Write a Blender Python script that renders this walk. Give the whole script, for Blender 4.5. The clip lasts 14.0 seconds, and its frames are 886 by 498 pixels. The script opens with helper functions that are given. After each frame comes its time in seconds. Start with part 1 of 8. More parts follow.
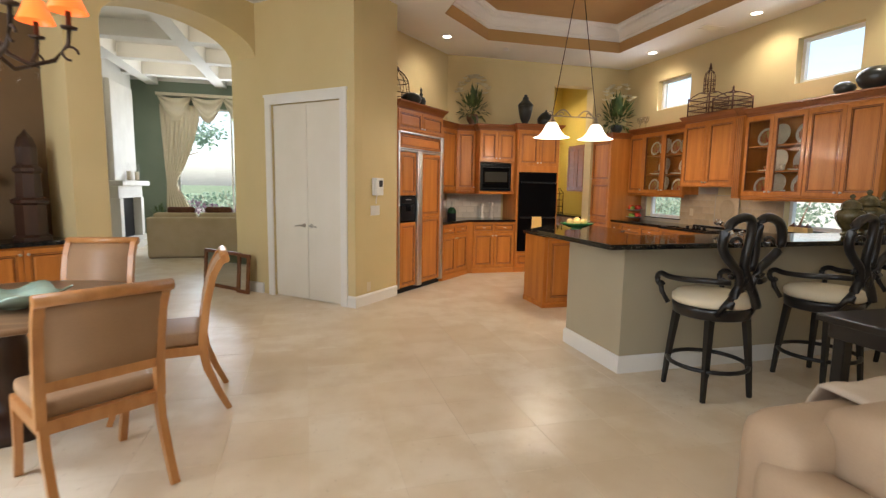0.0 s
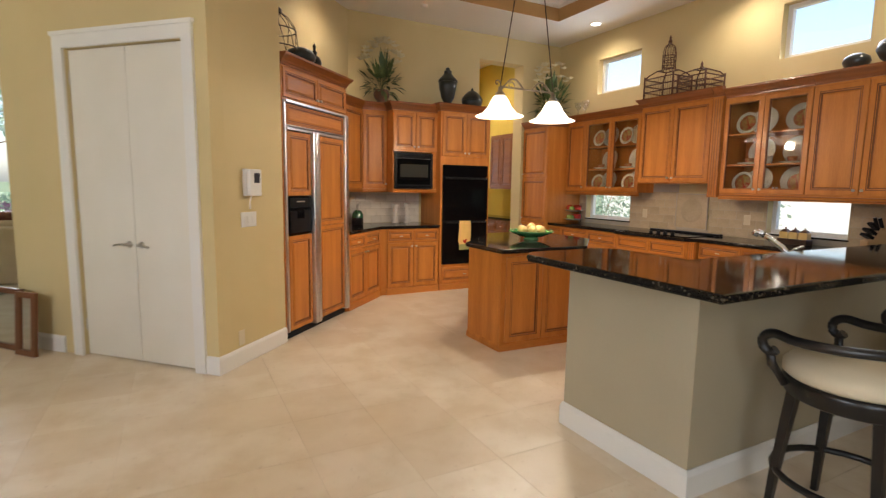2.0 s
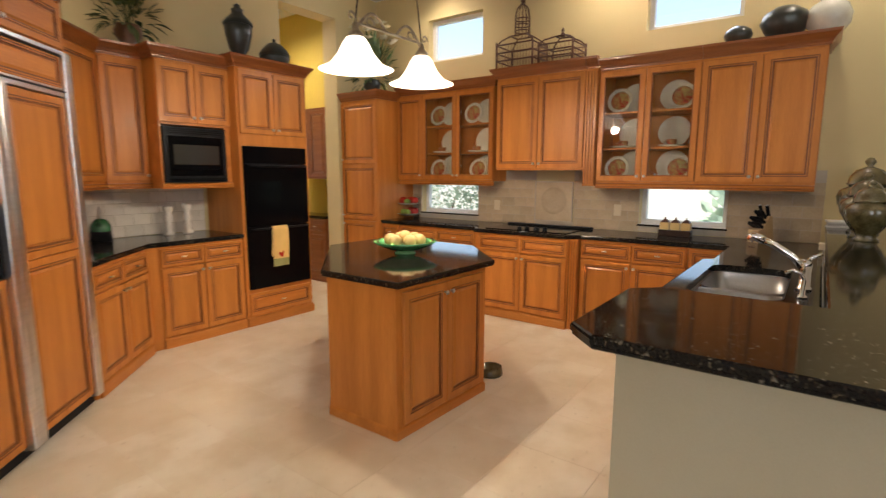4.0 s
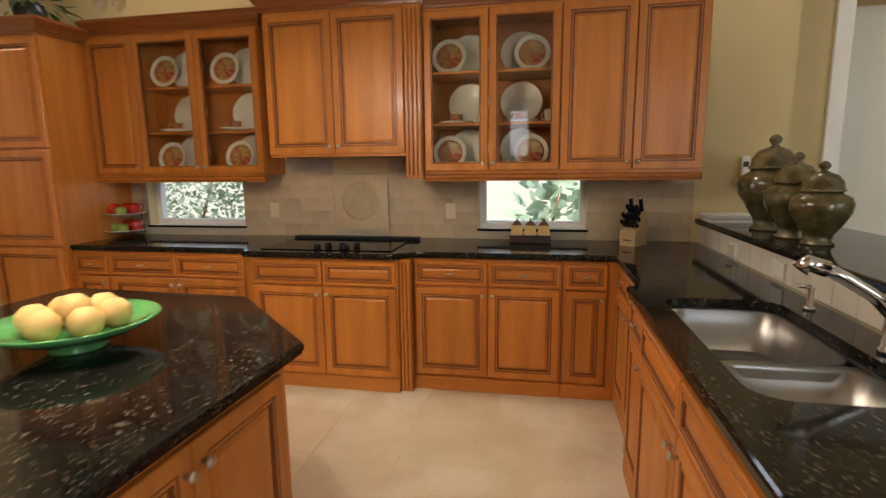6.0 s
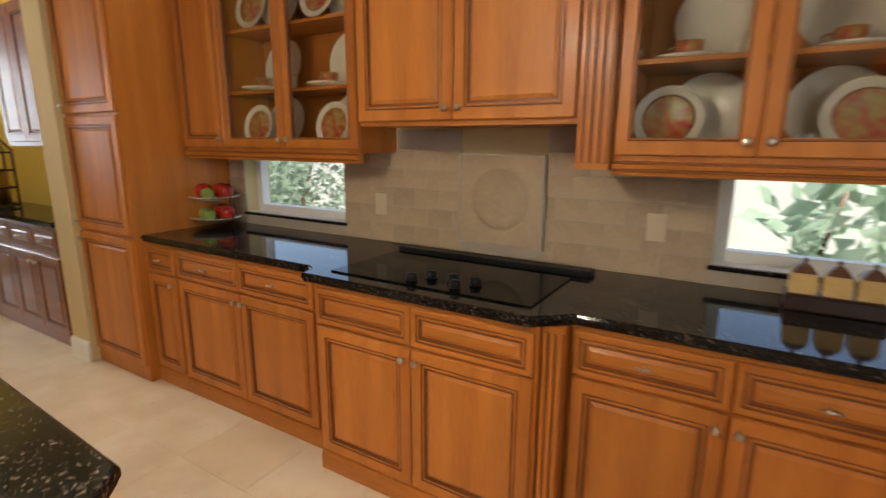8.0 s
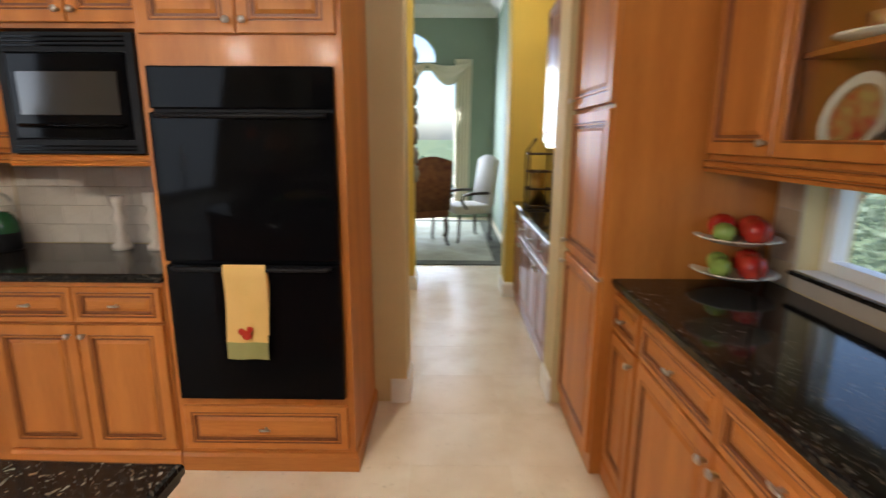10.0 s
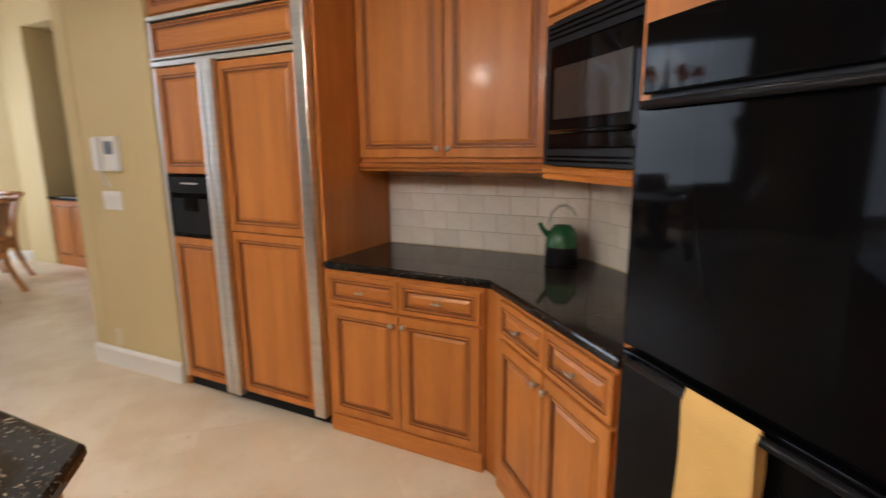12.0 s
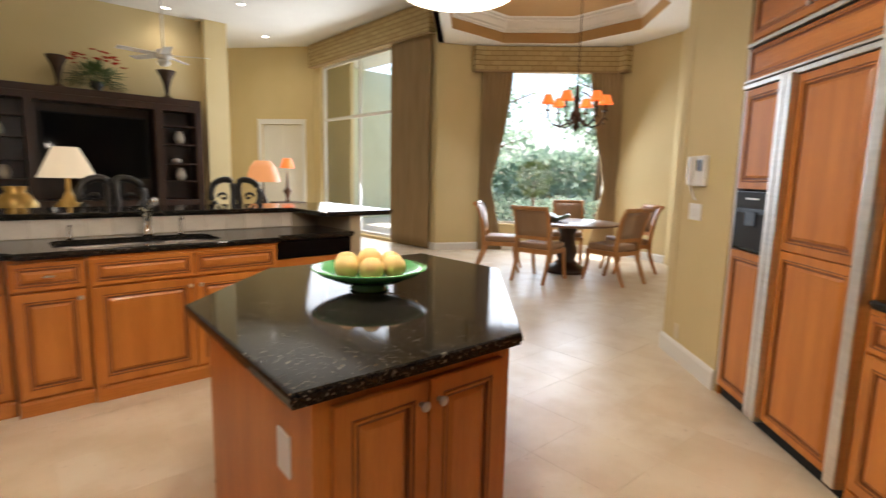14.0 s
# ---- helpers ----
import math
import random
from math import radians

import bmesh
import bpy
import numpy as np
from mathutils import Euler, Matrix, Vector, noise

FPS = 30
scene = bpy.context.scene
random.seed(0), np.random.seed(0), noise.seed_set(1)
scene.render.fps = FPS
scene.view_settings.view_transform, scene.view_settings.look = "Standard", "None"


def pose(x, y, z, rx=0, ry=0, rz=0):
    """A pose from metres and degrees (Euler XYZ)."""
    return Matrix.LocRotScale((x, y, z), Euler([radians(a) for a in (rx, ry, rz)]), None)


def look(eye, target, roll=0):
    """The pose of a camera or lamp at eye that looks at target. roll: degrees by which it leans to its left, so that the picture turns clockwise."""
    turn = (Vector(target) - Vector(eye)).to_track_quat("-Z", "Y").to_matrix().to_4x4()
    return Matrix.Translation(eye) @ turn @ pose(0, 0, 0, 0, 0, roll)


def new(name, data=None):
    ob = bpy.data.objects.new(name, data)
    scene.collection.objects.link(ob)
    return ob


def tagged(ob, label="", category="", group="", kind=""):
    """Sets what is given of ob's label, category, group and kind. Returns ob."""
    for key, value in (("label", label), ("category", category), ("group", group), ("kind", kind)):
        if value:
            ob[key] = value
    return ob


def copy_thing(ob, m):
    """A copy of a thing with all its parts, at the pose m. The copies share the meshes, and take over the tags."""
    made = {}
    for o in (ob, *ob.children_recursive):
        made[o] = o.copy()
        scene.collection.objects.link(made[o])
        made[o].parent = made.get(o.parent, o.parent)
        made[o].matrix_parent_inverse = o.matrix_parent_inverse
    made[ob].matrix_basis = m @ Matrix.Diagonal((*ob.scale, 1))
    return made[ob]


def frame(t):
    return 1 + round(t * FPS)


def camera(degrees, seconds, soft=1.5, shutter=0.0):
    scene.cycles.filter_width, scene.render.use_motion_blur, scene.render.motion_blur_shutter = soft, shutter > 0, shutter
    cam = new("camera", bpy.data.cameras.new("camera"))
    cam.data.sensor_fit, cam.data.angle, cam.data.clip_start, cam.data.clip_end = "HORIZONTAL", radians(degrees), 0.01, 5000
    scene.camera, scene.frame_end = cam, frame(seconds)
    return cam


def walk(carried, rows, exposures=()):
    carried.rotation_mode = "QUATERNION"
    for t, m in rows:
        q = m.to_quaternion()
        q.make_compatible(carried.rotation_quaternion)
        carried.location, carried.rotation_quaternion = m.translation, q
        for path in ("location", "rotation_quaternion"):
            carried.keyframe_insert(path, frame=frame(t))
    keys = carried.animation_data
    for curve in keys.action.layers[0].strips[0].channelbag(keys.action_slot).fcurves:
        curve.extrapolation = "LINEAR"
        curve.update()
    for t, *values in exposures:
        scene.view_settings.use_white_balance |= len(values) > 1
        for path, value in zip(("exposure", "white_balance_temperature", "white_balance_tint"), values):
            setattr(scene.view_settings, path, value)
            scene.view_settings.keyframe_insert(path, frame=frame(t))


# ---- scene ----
cam = camera(82.3, 14.0, soft=1.3, shutter=0.4)
PATH = [
    (0, (0.943, 1.746, 1.469), (1.467, 3.66, 1.226), 0.9),
    (0.5, (1.016, 2.225, 1.455), (1.629, 4.113, 1.212), 1.2),
    (1, (1.079, 2.707, 1.446), (1.795, 4.559, 1.207), 1.3),
    (1.5, (1.198, 3.214, 1.449), (2.003, 5.029, 1.211), 1.3),
    (2, (1.279, 3.723, 1.457), (2.203, 5.48, 1.21), 0.9),
    (2.5, (1.365, 4.218, 1.471), (2.426, 5.893, 1.211), 0.6),
    (3, (1.453, 4.7, 1.477), (2.679, 6.255, 1.204), 0.3),
    (3.5, (1.596, 5.14, 1.502), (3.001, 6.533, 1.211), 0.3),
    (4, (1.769, 5.545, 1.495), (3.357, 6.724, 1.2), 0.1),
    (6.5, (3.672, 6.636, 1.453), (5.62, 6.953, 1.129), -0.7),
    (7, (4.033, 6.668, 1.457), (5.956, 7.102, 1.122), -0.2),
    (9.5, (5.588, 7.569, 1.5), (6.115, 9.443, 1.04), -0.6),
    (10, (5.673, 7.889, 1.484), (5.657, 9.843, 1.055), 0.3),
    (10.5, (5.8, 8.266, 1.465), (5.137, 10.11, 1.062), 0.3),
    (11, (5.8, 8.632, 1.471), (4.609, 10.188, 1.071), 1.0),
    (11.5, (5.653, 8.88, 1.492), (4.08, 10.047, 1.085), 1.3),
    (12, (5.543, 9.086, 1.47), (3.676, 9.689, 1.084), -0.5),
    (12.5, (5.455, 9.245, 1.436), (3.486, 9.237, 1.088), -0.3),
    (13, (5.455, 9.402, 1.428), (3.584, 8.776, 1.1), 0.2),
    (13.5, (5.538, 9.525, 1.403), (3.906, 8.409, 1.101), 0.9),
    (14, (5.64, 9.628, 1.379), (4.323, 8.15, 1.096), 1.3),
]
walk(cam, [(t, look(*p)) for t, *p in PATH], [(0.0, 1.50, 6250, 13), (4.2, 1.52, 6300, 13), (6.3, 1.24, 6450, 11), (7.3, 1.24, 6450, 11), (9.3, 1.36, 5900, 11), (11.0, 1.42, 5750, 11), (12.5, 1.45, 5700, 14), (14.0, 1.42, 6150, 13)])

# ---- world and sun ----
world = bpy.data.worlds.new("world")
scene.world = world
world.use_nodes = True
wn = world.node_tree.nodes
sky = wn.new("ShaderNodeTexSky")
sky.sky_type, sky.sun_disc, sky.sun_elevation, sky.sun_rotation = "NISHITA", False, radians(63.6), radians(-148)
sky.air_density, sky.dust_density, sky.ozone_density = 1.0, 2.0, 0.3
world.node_tree.links.new(sky.outputs[0], wn["Background"].inputs[0])
wn["Background"].inputs[1].default_value = 0.15
sun_data = bpy.data.lights.new("sun", "SUN")
sun_data.energy, sun_data.angle, sun_data.color = 5.0, radians(3), (1.0, 0.95, 0.87)
sun = new("sun", sun_data)
sun.matrix_world = look((-5, -8, 19), (0, 0, 0))


def area_lamp(name, eye, target, sx, sy, watts, color):
    d = bpy.data.lights.new(name, "AREA")
    d.shape, d.size, d.size_y, d.energy, d.color = "RECTANGLE", sx, sy, watts * LAMPS, color
    ob = new(name, d)
    ob.matrix_world = look(eye, target)
    return ob


DAY = (0.89, 0.95, 1.0)
WARM = (1.0, 0.875, 0.69)
LAMPS = 0.25
area_lamp("window_light_nook", (-2.14, 3.79, 1.95), (-1.2, 4.65, 1.3), 2.0, 2.7, 150, DAY)
area_lamp("window_light_family", (-0.50, -0.3, 2.0), (2.0, -0.1, 1.5), 3.1, 3.7, 215, DAY)
area_lamp("window_light_clerestory", (6.97, 6.62, 3.10), (4.0, 6.62, 2.2), 0.74, 0.5, 14, DAY)
area_lamp("window_light_clerestory", (6.97, 9.28, 3.08), (4.0, 9.28, 2.2), 0.74, 0.5, 14, DAY)
area_lamp("window_light_dining", (5.27, 17.42, 1.5), (5.7, 12, 0.8), 1.3, 2.4, 250, DAY)
area_lamp("window_light_living", (-1.0, 17.1, 2.0), (-1.0, 12, 1.5), 2.7, 2.9, 220, DAY)


def bulb(name, x, y, z, watts, radius=0.04, color=WARM, cone=None):
    d = bpy.data.lights.new(name, "SPOT" if cone else "POINT")
    d.energy, d.color, d.shadow_soft_size = watts * LAMPS, color, radius
    if cone:
        d.spot_size, d.spot_blend = radians(cone), 0.8
    ob = new(name, d)
    ob.location = (x, y, z)
    return ob


# ---- materials ----
def mat(name, rough=0.5, metal=0.0):
    m = bpy.data.materials.new(name)
    m.use_nodes = True
    n = m.node_tree.nodes
    b = n["Principled BSDF"]
    b.inputs["Roughness"].default_value, b.inputs["Metallic"].default_value = rough, metal
    return m, n, m.node_tree.links, b


def textured(name, c1, c2, scale=4.0, fine=60.0, rough=0.5, metal=0.0, bump=0.05, stretch=(1, 1, 1), vary=0.0, coat=0.0, rough2=None):
    """Two scales of noise between two colours, with fine relief; vary: brightness by object."""
    m, n, l, b = mat(name, rough, metal)
    tc, mp = n.new("ShaderNodeTexCoord"), n.new("ShaderNodeMapping")
    mp.inputs["Scale"].default_value = stretch
    l.new(tc.outputs["Object"], mp.inputs[0])
    big, small, mix = n.new("ShaderNodeTexNoise"), n.new("ShaderNodeTexNoise"), n.new("ShaderNodeMix")
    big.inputs["Scale"].default_value, small.inputs["Scale"].default_value = scale, fine
    big.inputs["Detail"].default_value, small.inputs["Detail"].default_value = 5, 3
    mix.data_type = "RGBA"
    mix.inputs[6].default_value, mix.inputs[7].default_value = (*c1, 1), (*c2, 1)
    add = n.new("ShaderNodeMath")
    add.operation = "MULTIPLY_ADD"
    add.inputs[1].default_value, add.inputs[2].default_value = 0.35, -0.18
    add2 = n.new("ShaderNodeMath")
    ramp = n.new("ShaderNodeMapRange")
    ramp.inputs[1].default_value, ramp.inputs[2].default_value = 0.3, 0.7
    l.new(mp.outputs[0], big.inputs[0]), l.new(mp.outputs[0], small.inputs[0])
    l.new(small.outputs[0], add.inputs[0]), l.new(big.outputs[0], add2.inputs[0]), l.new(add.outputs[0], add2.inputs[1])
    l.new(add2.outputs[0], ramp.inputs[0]), l.new(ramp.outputs[0], mix.inputs[0])
    out = mix.outputs[2]
    if vary:
        oi, hsv, mr = n.new("ShaderNodeObjectInfo"), n.new("ShaderNodeHueSaturation"), n.new("ShaderNodeMapRange")
        mr.inputs[3].default_value, mr.inputs[4].default_value = 1 - vary, 1 + vary
        l.new(oi.outputs["Random"], mr.inputs[0]), l.new(mr.outputs[0], hsv.inputs["Value"]), l.new(out, hsv.inputs["Color"])
        out = hsv.outputs[0]
    l.new(out, b.inputs["Base Color"])
    if rough2 is not None:
        rr = n.new("ShaderNodeMapRange")
        rr.inputs[3].default_value, rr.inputs[4].default_value = rough, rough2
        l.new(ramp.outputs[0], rr.inputs[0]), l.new(rr.outputs[0], b.inputs["Roughness"])
    if bump:
        bp = n.new("ShaderNodeBump")
        bp.inputs["Strength"].default_value, bp.inputs["Distance"].default_value = bump, 0.004
        l.new(small.outputs[0], bp.inputs["Height"]), l.new(bp.outputs[0], b.inputs["Normal"])
    if coat:
        b.inputs["Coat Weight"].default_value, b.inputs["Coat Roughness"].default_value = coat, 0.12
    return m


def plain(name, c, rough=0.5, metal=0.0, glow=0.0):
    m, n, l, b = mat(name, rough, metal)
    b.inputs["Base Color"].default_value = (*c, 1)
    if glow:
        b.inputs["Emission Color"].default_value, b.inputs["Emission Strength"].default_value = (*c, 1), glow
    return m


PAINT = textured("wall_paint", (0.59, 0.470, 0.235), (0.635, 0.510, 0.268), 1.2, 180, 0.75, bump=0.12)
# Wall paint darkened and greyed: shade on the knee wall put into its colour.
KNEE = textured("shaded_wall_paint", (0.40, 0.345, 0.235), (0.44, 0.38, 0.265), 1.2, 180, 0.75, bump=0.12)
# Dark brown stands in for the shade inside the buffet niche.
NICHE = textured("niche_shade_paint", (0.13, 0.080, 0.036), (0.17, 0.105, 0.05), 1.2, 150, 0.7, bump=0.12)
YELLOW = textured("hall_paint", (0.62, 0.46, 0.08), (0.68, 0.51, 0.11), 1.2, 180, 0.7, bump=0.12)
GREEN = textured("green_paint", (0.22, 0.27, 0.20), (0.26, 0.31, 0.235), 1.2, 180, 0.75, bump=0.1)
CEIL = textured("ceiling_paint", (0.76, 0.74, 0.68), (0.80, 0.78, 0.72), 1.5, 220, 0.85, bump=0.15)
TRAY = textured("tray_paint", (0.42, 0.25, 0.09), (0.47, 0.29, 0.11), 1.5, 150, 0.7, bump=0.1)
WHITE = textured("white_trim_paint", (0.76, 0.74, 0.69), (0.81, 0.79, 0.74), 2, 120, 0.4, bump=0.03)
DOORW = textured("door_paint", (0.74, 0.70, 0.60), (0.79, 0.75, 0.66), 2, 120, 0.45, bump=0.03)
WOOD = textured("honey_maple", (0.40, 0.132, 0.020), (0.55, 0.204, 0.036), 2.0, 30, 0.42, bump=0.03, stretch=(5, 5, 0.5), vary=0.07, coat=0.08)
WOODH = textured("honey_maple_rail", (0.40, 0.132, 0.020), (0.55, 0.204, 0.036), 2.0, 30, 0.42, bump=0.03, stretch=(0.5, 5, 5), vary=0.07, coat=0.08)
CROWN = textured("crown_maple", (0.20, 0.058, 0.014), (0.29, 0.093, 0.022), 3.0, 42, 0.32, bump=0.04, stretch=(0.8, 9, 9), coat=0.3)
GLAZE = textured("dark_glaze", (0.16, 0.047, 0.010), (0.23, 0.074, 0.016), 8, 60, 0.45, bump=0.03)
CHAIRWOOD = textured("light_cherry", (0.40, 0.17, 0.05), (0.52, 0.245, 0.08), 3.0, 40, 0.35, bump=0.04, stretch=(6, 6, 1), coat=0.2)
DARKWOOD = textured("espresso_wood", (0.022, 0.008, 0.004), (0.042, 0.016, 0.007), 3, 40, 0.35, bump=0.05, stretch=(6, 6, 1))
BLACKWOOD = textured("black_lacquer", (0.008, 0.007, 0.007), (0.016, 0.014, 0.013), 5, 50, 0.28, bump=0.02)
BLACKGLASS = plain("black_glass", (0.003, 0.003, 0.0035), 0.05)
BLACKPLAST = textured("black_plastic", (0.010, 0.010, 0.011), (0.016, 0.016, 0.017), 6, 90, 0.3, bump=0.02)
STEEL = textured("brushed_steel", (0.62, 0.61, 0.60), (0.72, 0.71, 0.70), 4, 80, 0.28, 1.0, 0.03, (1, 1, 14))
SINKSTEEL = textured("sink_steel", (0.34, 0.33, 0.315), (0.42, 0.41, 0.39), 4, 90, 0.32, 1.0, 0.03, (12, 1, 1))
CHROME = plain("chrome", (0.72, 0.72, 0.72), 0.12, 1.0)
NICKEL = plain("satin_nickel", (0.60, 0.57, 0.52), 0.28, 1.0)
IRON = textured("bronzed_iron", (0.030, 0.018, 0.011), (0.075, 0.042, 0.024), 9, 60, 0.5, 0.5, 0.1)
TILE = textured("tumbled_travertine", (0.41, 0.305, 0.185), (0.53, 0.41, 0.265), 3, 45, 0.55, bump=0.25, vary=0.10)
# Pale stone, colour raised further to stand in for window light on the corner.
TILEPALE = textured("pale_lit_travertine", (0.60, 0.54, 0.45), (0.72, 0.66, 0.57), 3, 45, 0.5, bump=0.25, vary=0.08)
GROUT = textured("grout", (0.42, 0.36, 0.28), (0.48, 0.41, 0.32), 8, 80, 0.8, bump=0.2)
FLOORGROUT = textured("floor_grout", (0.66, 0.55, 0.41), (0.72, 0.61, 0.46), 8, 80, 0.6, bump=0.1)
LEATHER = textured("tan_leather", (0.30, 0.18, 0.095), (0.36, 0.22, 0.12), 3, 120, 0.5, bump=0.15)
SUEDE = textured("tan_suede", (0.36, 0.25, 0.155), (0.43, 0.305, 0.195), 3, 150, 0.75, bump=0.15)
CREAM = textured("cream_fabric", (0.62, 0.53, 0.37), (0.69, 0.60, 0.43), 4, 220, 0.85, bump=0.2)
SOFAFAB = textured("khaki_sofa_fabric", (0.50, 0.39, 0.23), (0.56, 0.45, 0.28), 4, 220, 0.85, bump=0.2)
DRAPE = textured("gold_drape", (0.30, 0.205, 0.095), (0.385, 0.27, 0.135), 2, 160, 0.7, bump=0.15, stretch=(6, 6, 0.6))
DRAPEPALE = textured("ivory_drape", (0.66, 0.58, 0.42), (0.73, 0.65, 0.49), 2, 160, 0.75, bump=0.15)
OLIVE = textured("olive_glaze", (0.045, 0.036, 0.012), (0.13, 0.105, 0.045), 14, 90, 0.15, bump=0.03, coat=0.4)
PLATEW = textured("glazed_earthenware", (0.68, 0.64, 0.50), (0.76, 0.72, 0.58), 6, 60, 0.25, bump=0.03)
PLATEC = textured("painted_fruit_centre", (0.40, 0.012, 0.010), (0.42, 0.34, 0.10), 26, 60, 0.3, bump=0.02)
GREENGLAZE = textured("green_glaze", (0.06, 0.22, 0.07), (0.09, 0.29, 0.10), 5, 60, 0.15, bump=0.02)
JADE = textured("celadon_glaze", (0.25, 0.36, 0.29), (0.33, 0.44, 0.36), 5, 60, 0.2, bump=0.03)
LEAF = textured("leaf_green", (0.035, 0.075, 0.016), (0.13, 0.17, 0.045), 5, 40, 0.5, bump=0.05, vary=0.25)
PETAL = textured("cream_petal", (0.62, 0.56, 0.36), (0.72, 0.66, 0.46), 10, 60, 0.6, bump=0.05)
TERRA = textured("brown_pottery", (0.11, 0.045, 0.022), (0.17, 0.075, 0.036), 6, 60, 0.4, bump=0.08)
DARKPOT = textured("dark_pewter_glaze", (0.018, 0.020, 0.017), (0.040, 0.042, 0.035), 8, 60, 0.3, bump=0.06)
WICKER = textured("wicker_cane", (0.24, 0.13, 0.055), (0.36, 0.21, 0.095), 10, 70, 0.6, bump=0.2)
PLASTICW = textured("white_plastic", (0.70, 0.69, 0.66), (0.76, 0.75, 0.72), 5, 90, 0.35, bump=0.02)
LCD = plain("grey_display", (0.05, 0.05, 0.06), 0.15)
YTOWEL = textured("yellow_towel", (0.72, 0.45, 0.13), (0.79, 0.51, 0.17), 6, 260, 0.9, bump=0.3)
APPLE = textured("red_apple", (0.38, 0.012, 0.010), (0.50, 0.05, 0.02), 9, 40, 0.25, bump=0.02)
APPLEG = textured("green_apple", (0.22, 0.32, 0.05), (0.32, 0.42, 0.09), 9, 40, 0.25, bump=0.02)
CITRUS = textured("pale_orange", (0.62, 0.40, 0.13), (0.72, 0.52, 0.22), 9, 90, 0.5, bump=0.12)
BLOCKWOOD = textured("beech_block", (0.50, 0.32, 0.15), (0.58, 0.39, 0.20), 3, 50, 0.5, bump=0.04, stretch=(1, 1, 6))
CANE = textured("dark_red_cane", (0.050, 0.016, 0.008), (0.12, 0.042, 0.018), 9, 60, 0.5, bump=0.1)
PEWTER = textured("antique_pewter", (0.22, 0.17, 0.11), (0.38, 0.31, 0.22), 12, 60, 0.4, 0.6, 0.1)
GRASS = textured("grass", (0.05, 0.075, 0.03), (0.09, 0.12, 0.055), 0.8, 30, 0.9, bump=0.3)
STONEW = textured("cast_stone", (0.66, 0.63, 0.56), (0.73, 0.70, 0.63), 3, 60, 0.6, bump=0.15)
CREAMWALL = textured("cream_stucco", (0.60, 0.62, 0.44), (0.66, 0.68, 0.50), 2, 90, 0.85, bump=0.2)
RUG = textured("wool_rug", (0.26, 0.26, 0.20), (0.40, 0.40, 0.32), 3, 160, 0.95, bump=0.3)
BROCADE = textured("red_brocade", (0.11, 0.022, 0.012), (0.22, 0.09, 0.03), 16, 90, 0.7, bump=0.15)
STRIPE = textured("pale_stripe_fabric", (0.52, 0.50, 0.48), (0.60, 0.57, 0.55), 6, 160, 0.8, bump=0.15)


def granite_material():
    """Near-black polished stone strewn with small brown, grey and gold flecks."""
    m, n, l, b = mat("black_granite", 0.07)
    b.inputs["Specular IOR Level"].default_value = 0.23
    tc, big, dust = n.new("ShaderNodeTexCoord"), n.new("ShaderNodeTexNoise"), n.new("ShaderNodeTexNoise")
    cell = n.new("ShaderNodeTexVoronoi")
    warp, wadd = n.new("ShaderNodeTexNoise"), n.new("ShaderNodeMix")
    warp.inputs["Scale"].default_value, warp.inputs["Detail"].default_value = 30, 2
    wadd.data_type, wadd.inputs[0].default_value = "VECTOR", 0.05
    l.new(tc.outputs["Object"], warp.inputs[0]), l.new(tc.outputs["Object"], wadd.inputs[4]), l.new(warp.outputs[1], wadd.inputs[5])
    for x, s_, d in ((big, 7, 3), (dust, 150, 3)):
        x.inputs["Scale"].default_value, x.inputs["Detail"].default_value = s_, d
        l.new(tc.outputs["Object"], x.inputs[0])
    cell.inputs["Scale"].default_value = 84
    l.new(wadd.outputs[1], cell.inputs[0])
    pick = n.new("ShaderNodeSeparateColor")
    l.new(cell.outputs["Color"], pick.inputs[0])
    chosen, near, c, d = (n.new("ShaderNodeMapRange") for _ in range(4))
    chosen.inputs[1].default_value, chosen.inputs[2].default_value = 0.46, 0.95
    near.inputs[1].default_value, near.inputs[2].default_value, near.inputs[3].default_value, near.inputs[4].default_value = 0.14, 0.46, 1.0, 0.0
    c.inputs[1].default_value, c.inputs[2].default_value, c.inputs[3].default_value = 0.35, 0.62, 0.35
    d.inputs[1].default_value, d.inputs[2].default_value = 0.48, 0.72
    l.new(pick.outputs[0], chosen.inputs[0]), l.new(cell.outputs["Distance"], near.inputs[0])
    l.new(big.outputs[0], c.inputs[0]), l.new(dust.outputs[0], d.inputs[0])
    m1, m2 = n.new("ShaderNodeMath"), n.new("ShaderNodeMath")
    m1.operation = m2.operation = "MULTIPLY"
    l.new(chosen.outputs[0], m1.inputs[0]), l.new(near.outputs[0], m1.inputs[1])
    l.new(m1.outputs[0], m2.inputs[0]), l.new(c.outputs[0], m2.inputs[1])
    tone = n.new("ShaderNodeMix")
    tone.data_type = "RGBA"
    tone.inputs[6].default_value, tone.inputs[7].default_value = (0.18, 0.108, 0.053, 1), (0.28, 0.255, 0.195, 1)
    l.new(pick.outputs[1], tone.inputs[0])
    mix, mix2 = n.new("ShaderNodeMix"), n.new("ShaderNodeMix")
    mix.data_type = mix2.data_type = "RGBA"
    mix2.inputs[6].default_value, mix2.inputs[7].default_value = (0.006, 0.006, 0.006, 1), (0.030, 0.024, 0.018, 1)
    l.new(d.outputs[0], mix2.inputs[0]), l.new(mix2.outputs[2], mix.inputs[6]), l.new(tone.outputs[2], mix.inputs[7]), l.new(m2.outputs[0], mix.inputs[0])
    l.new(mix.outputs[2], b.inputs["Base Color"])
    return m


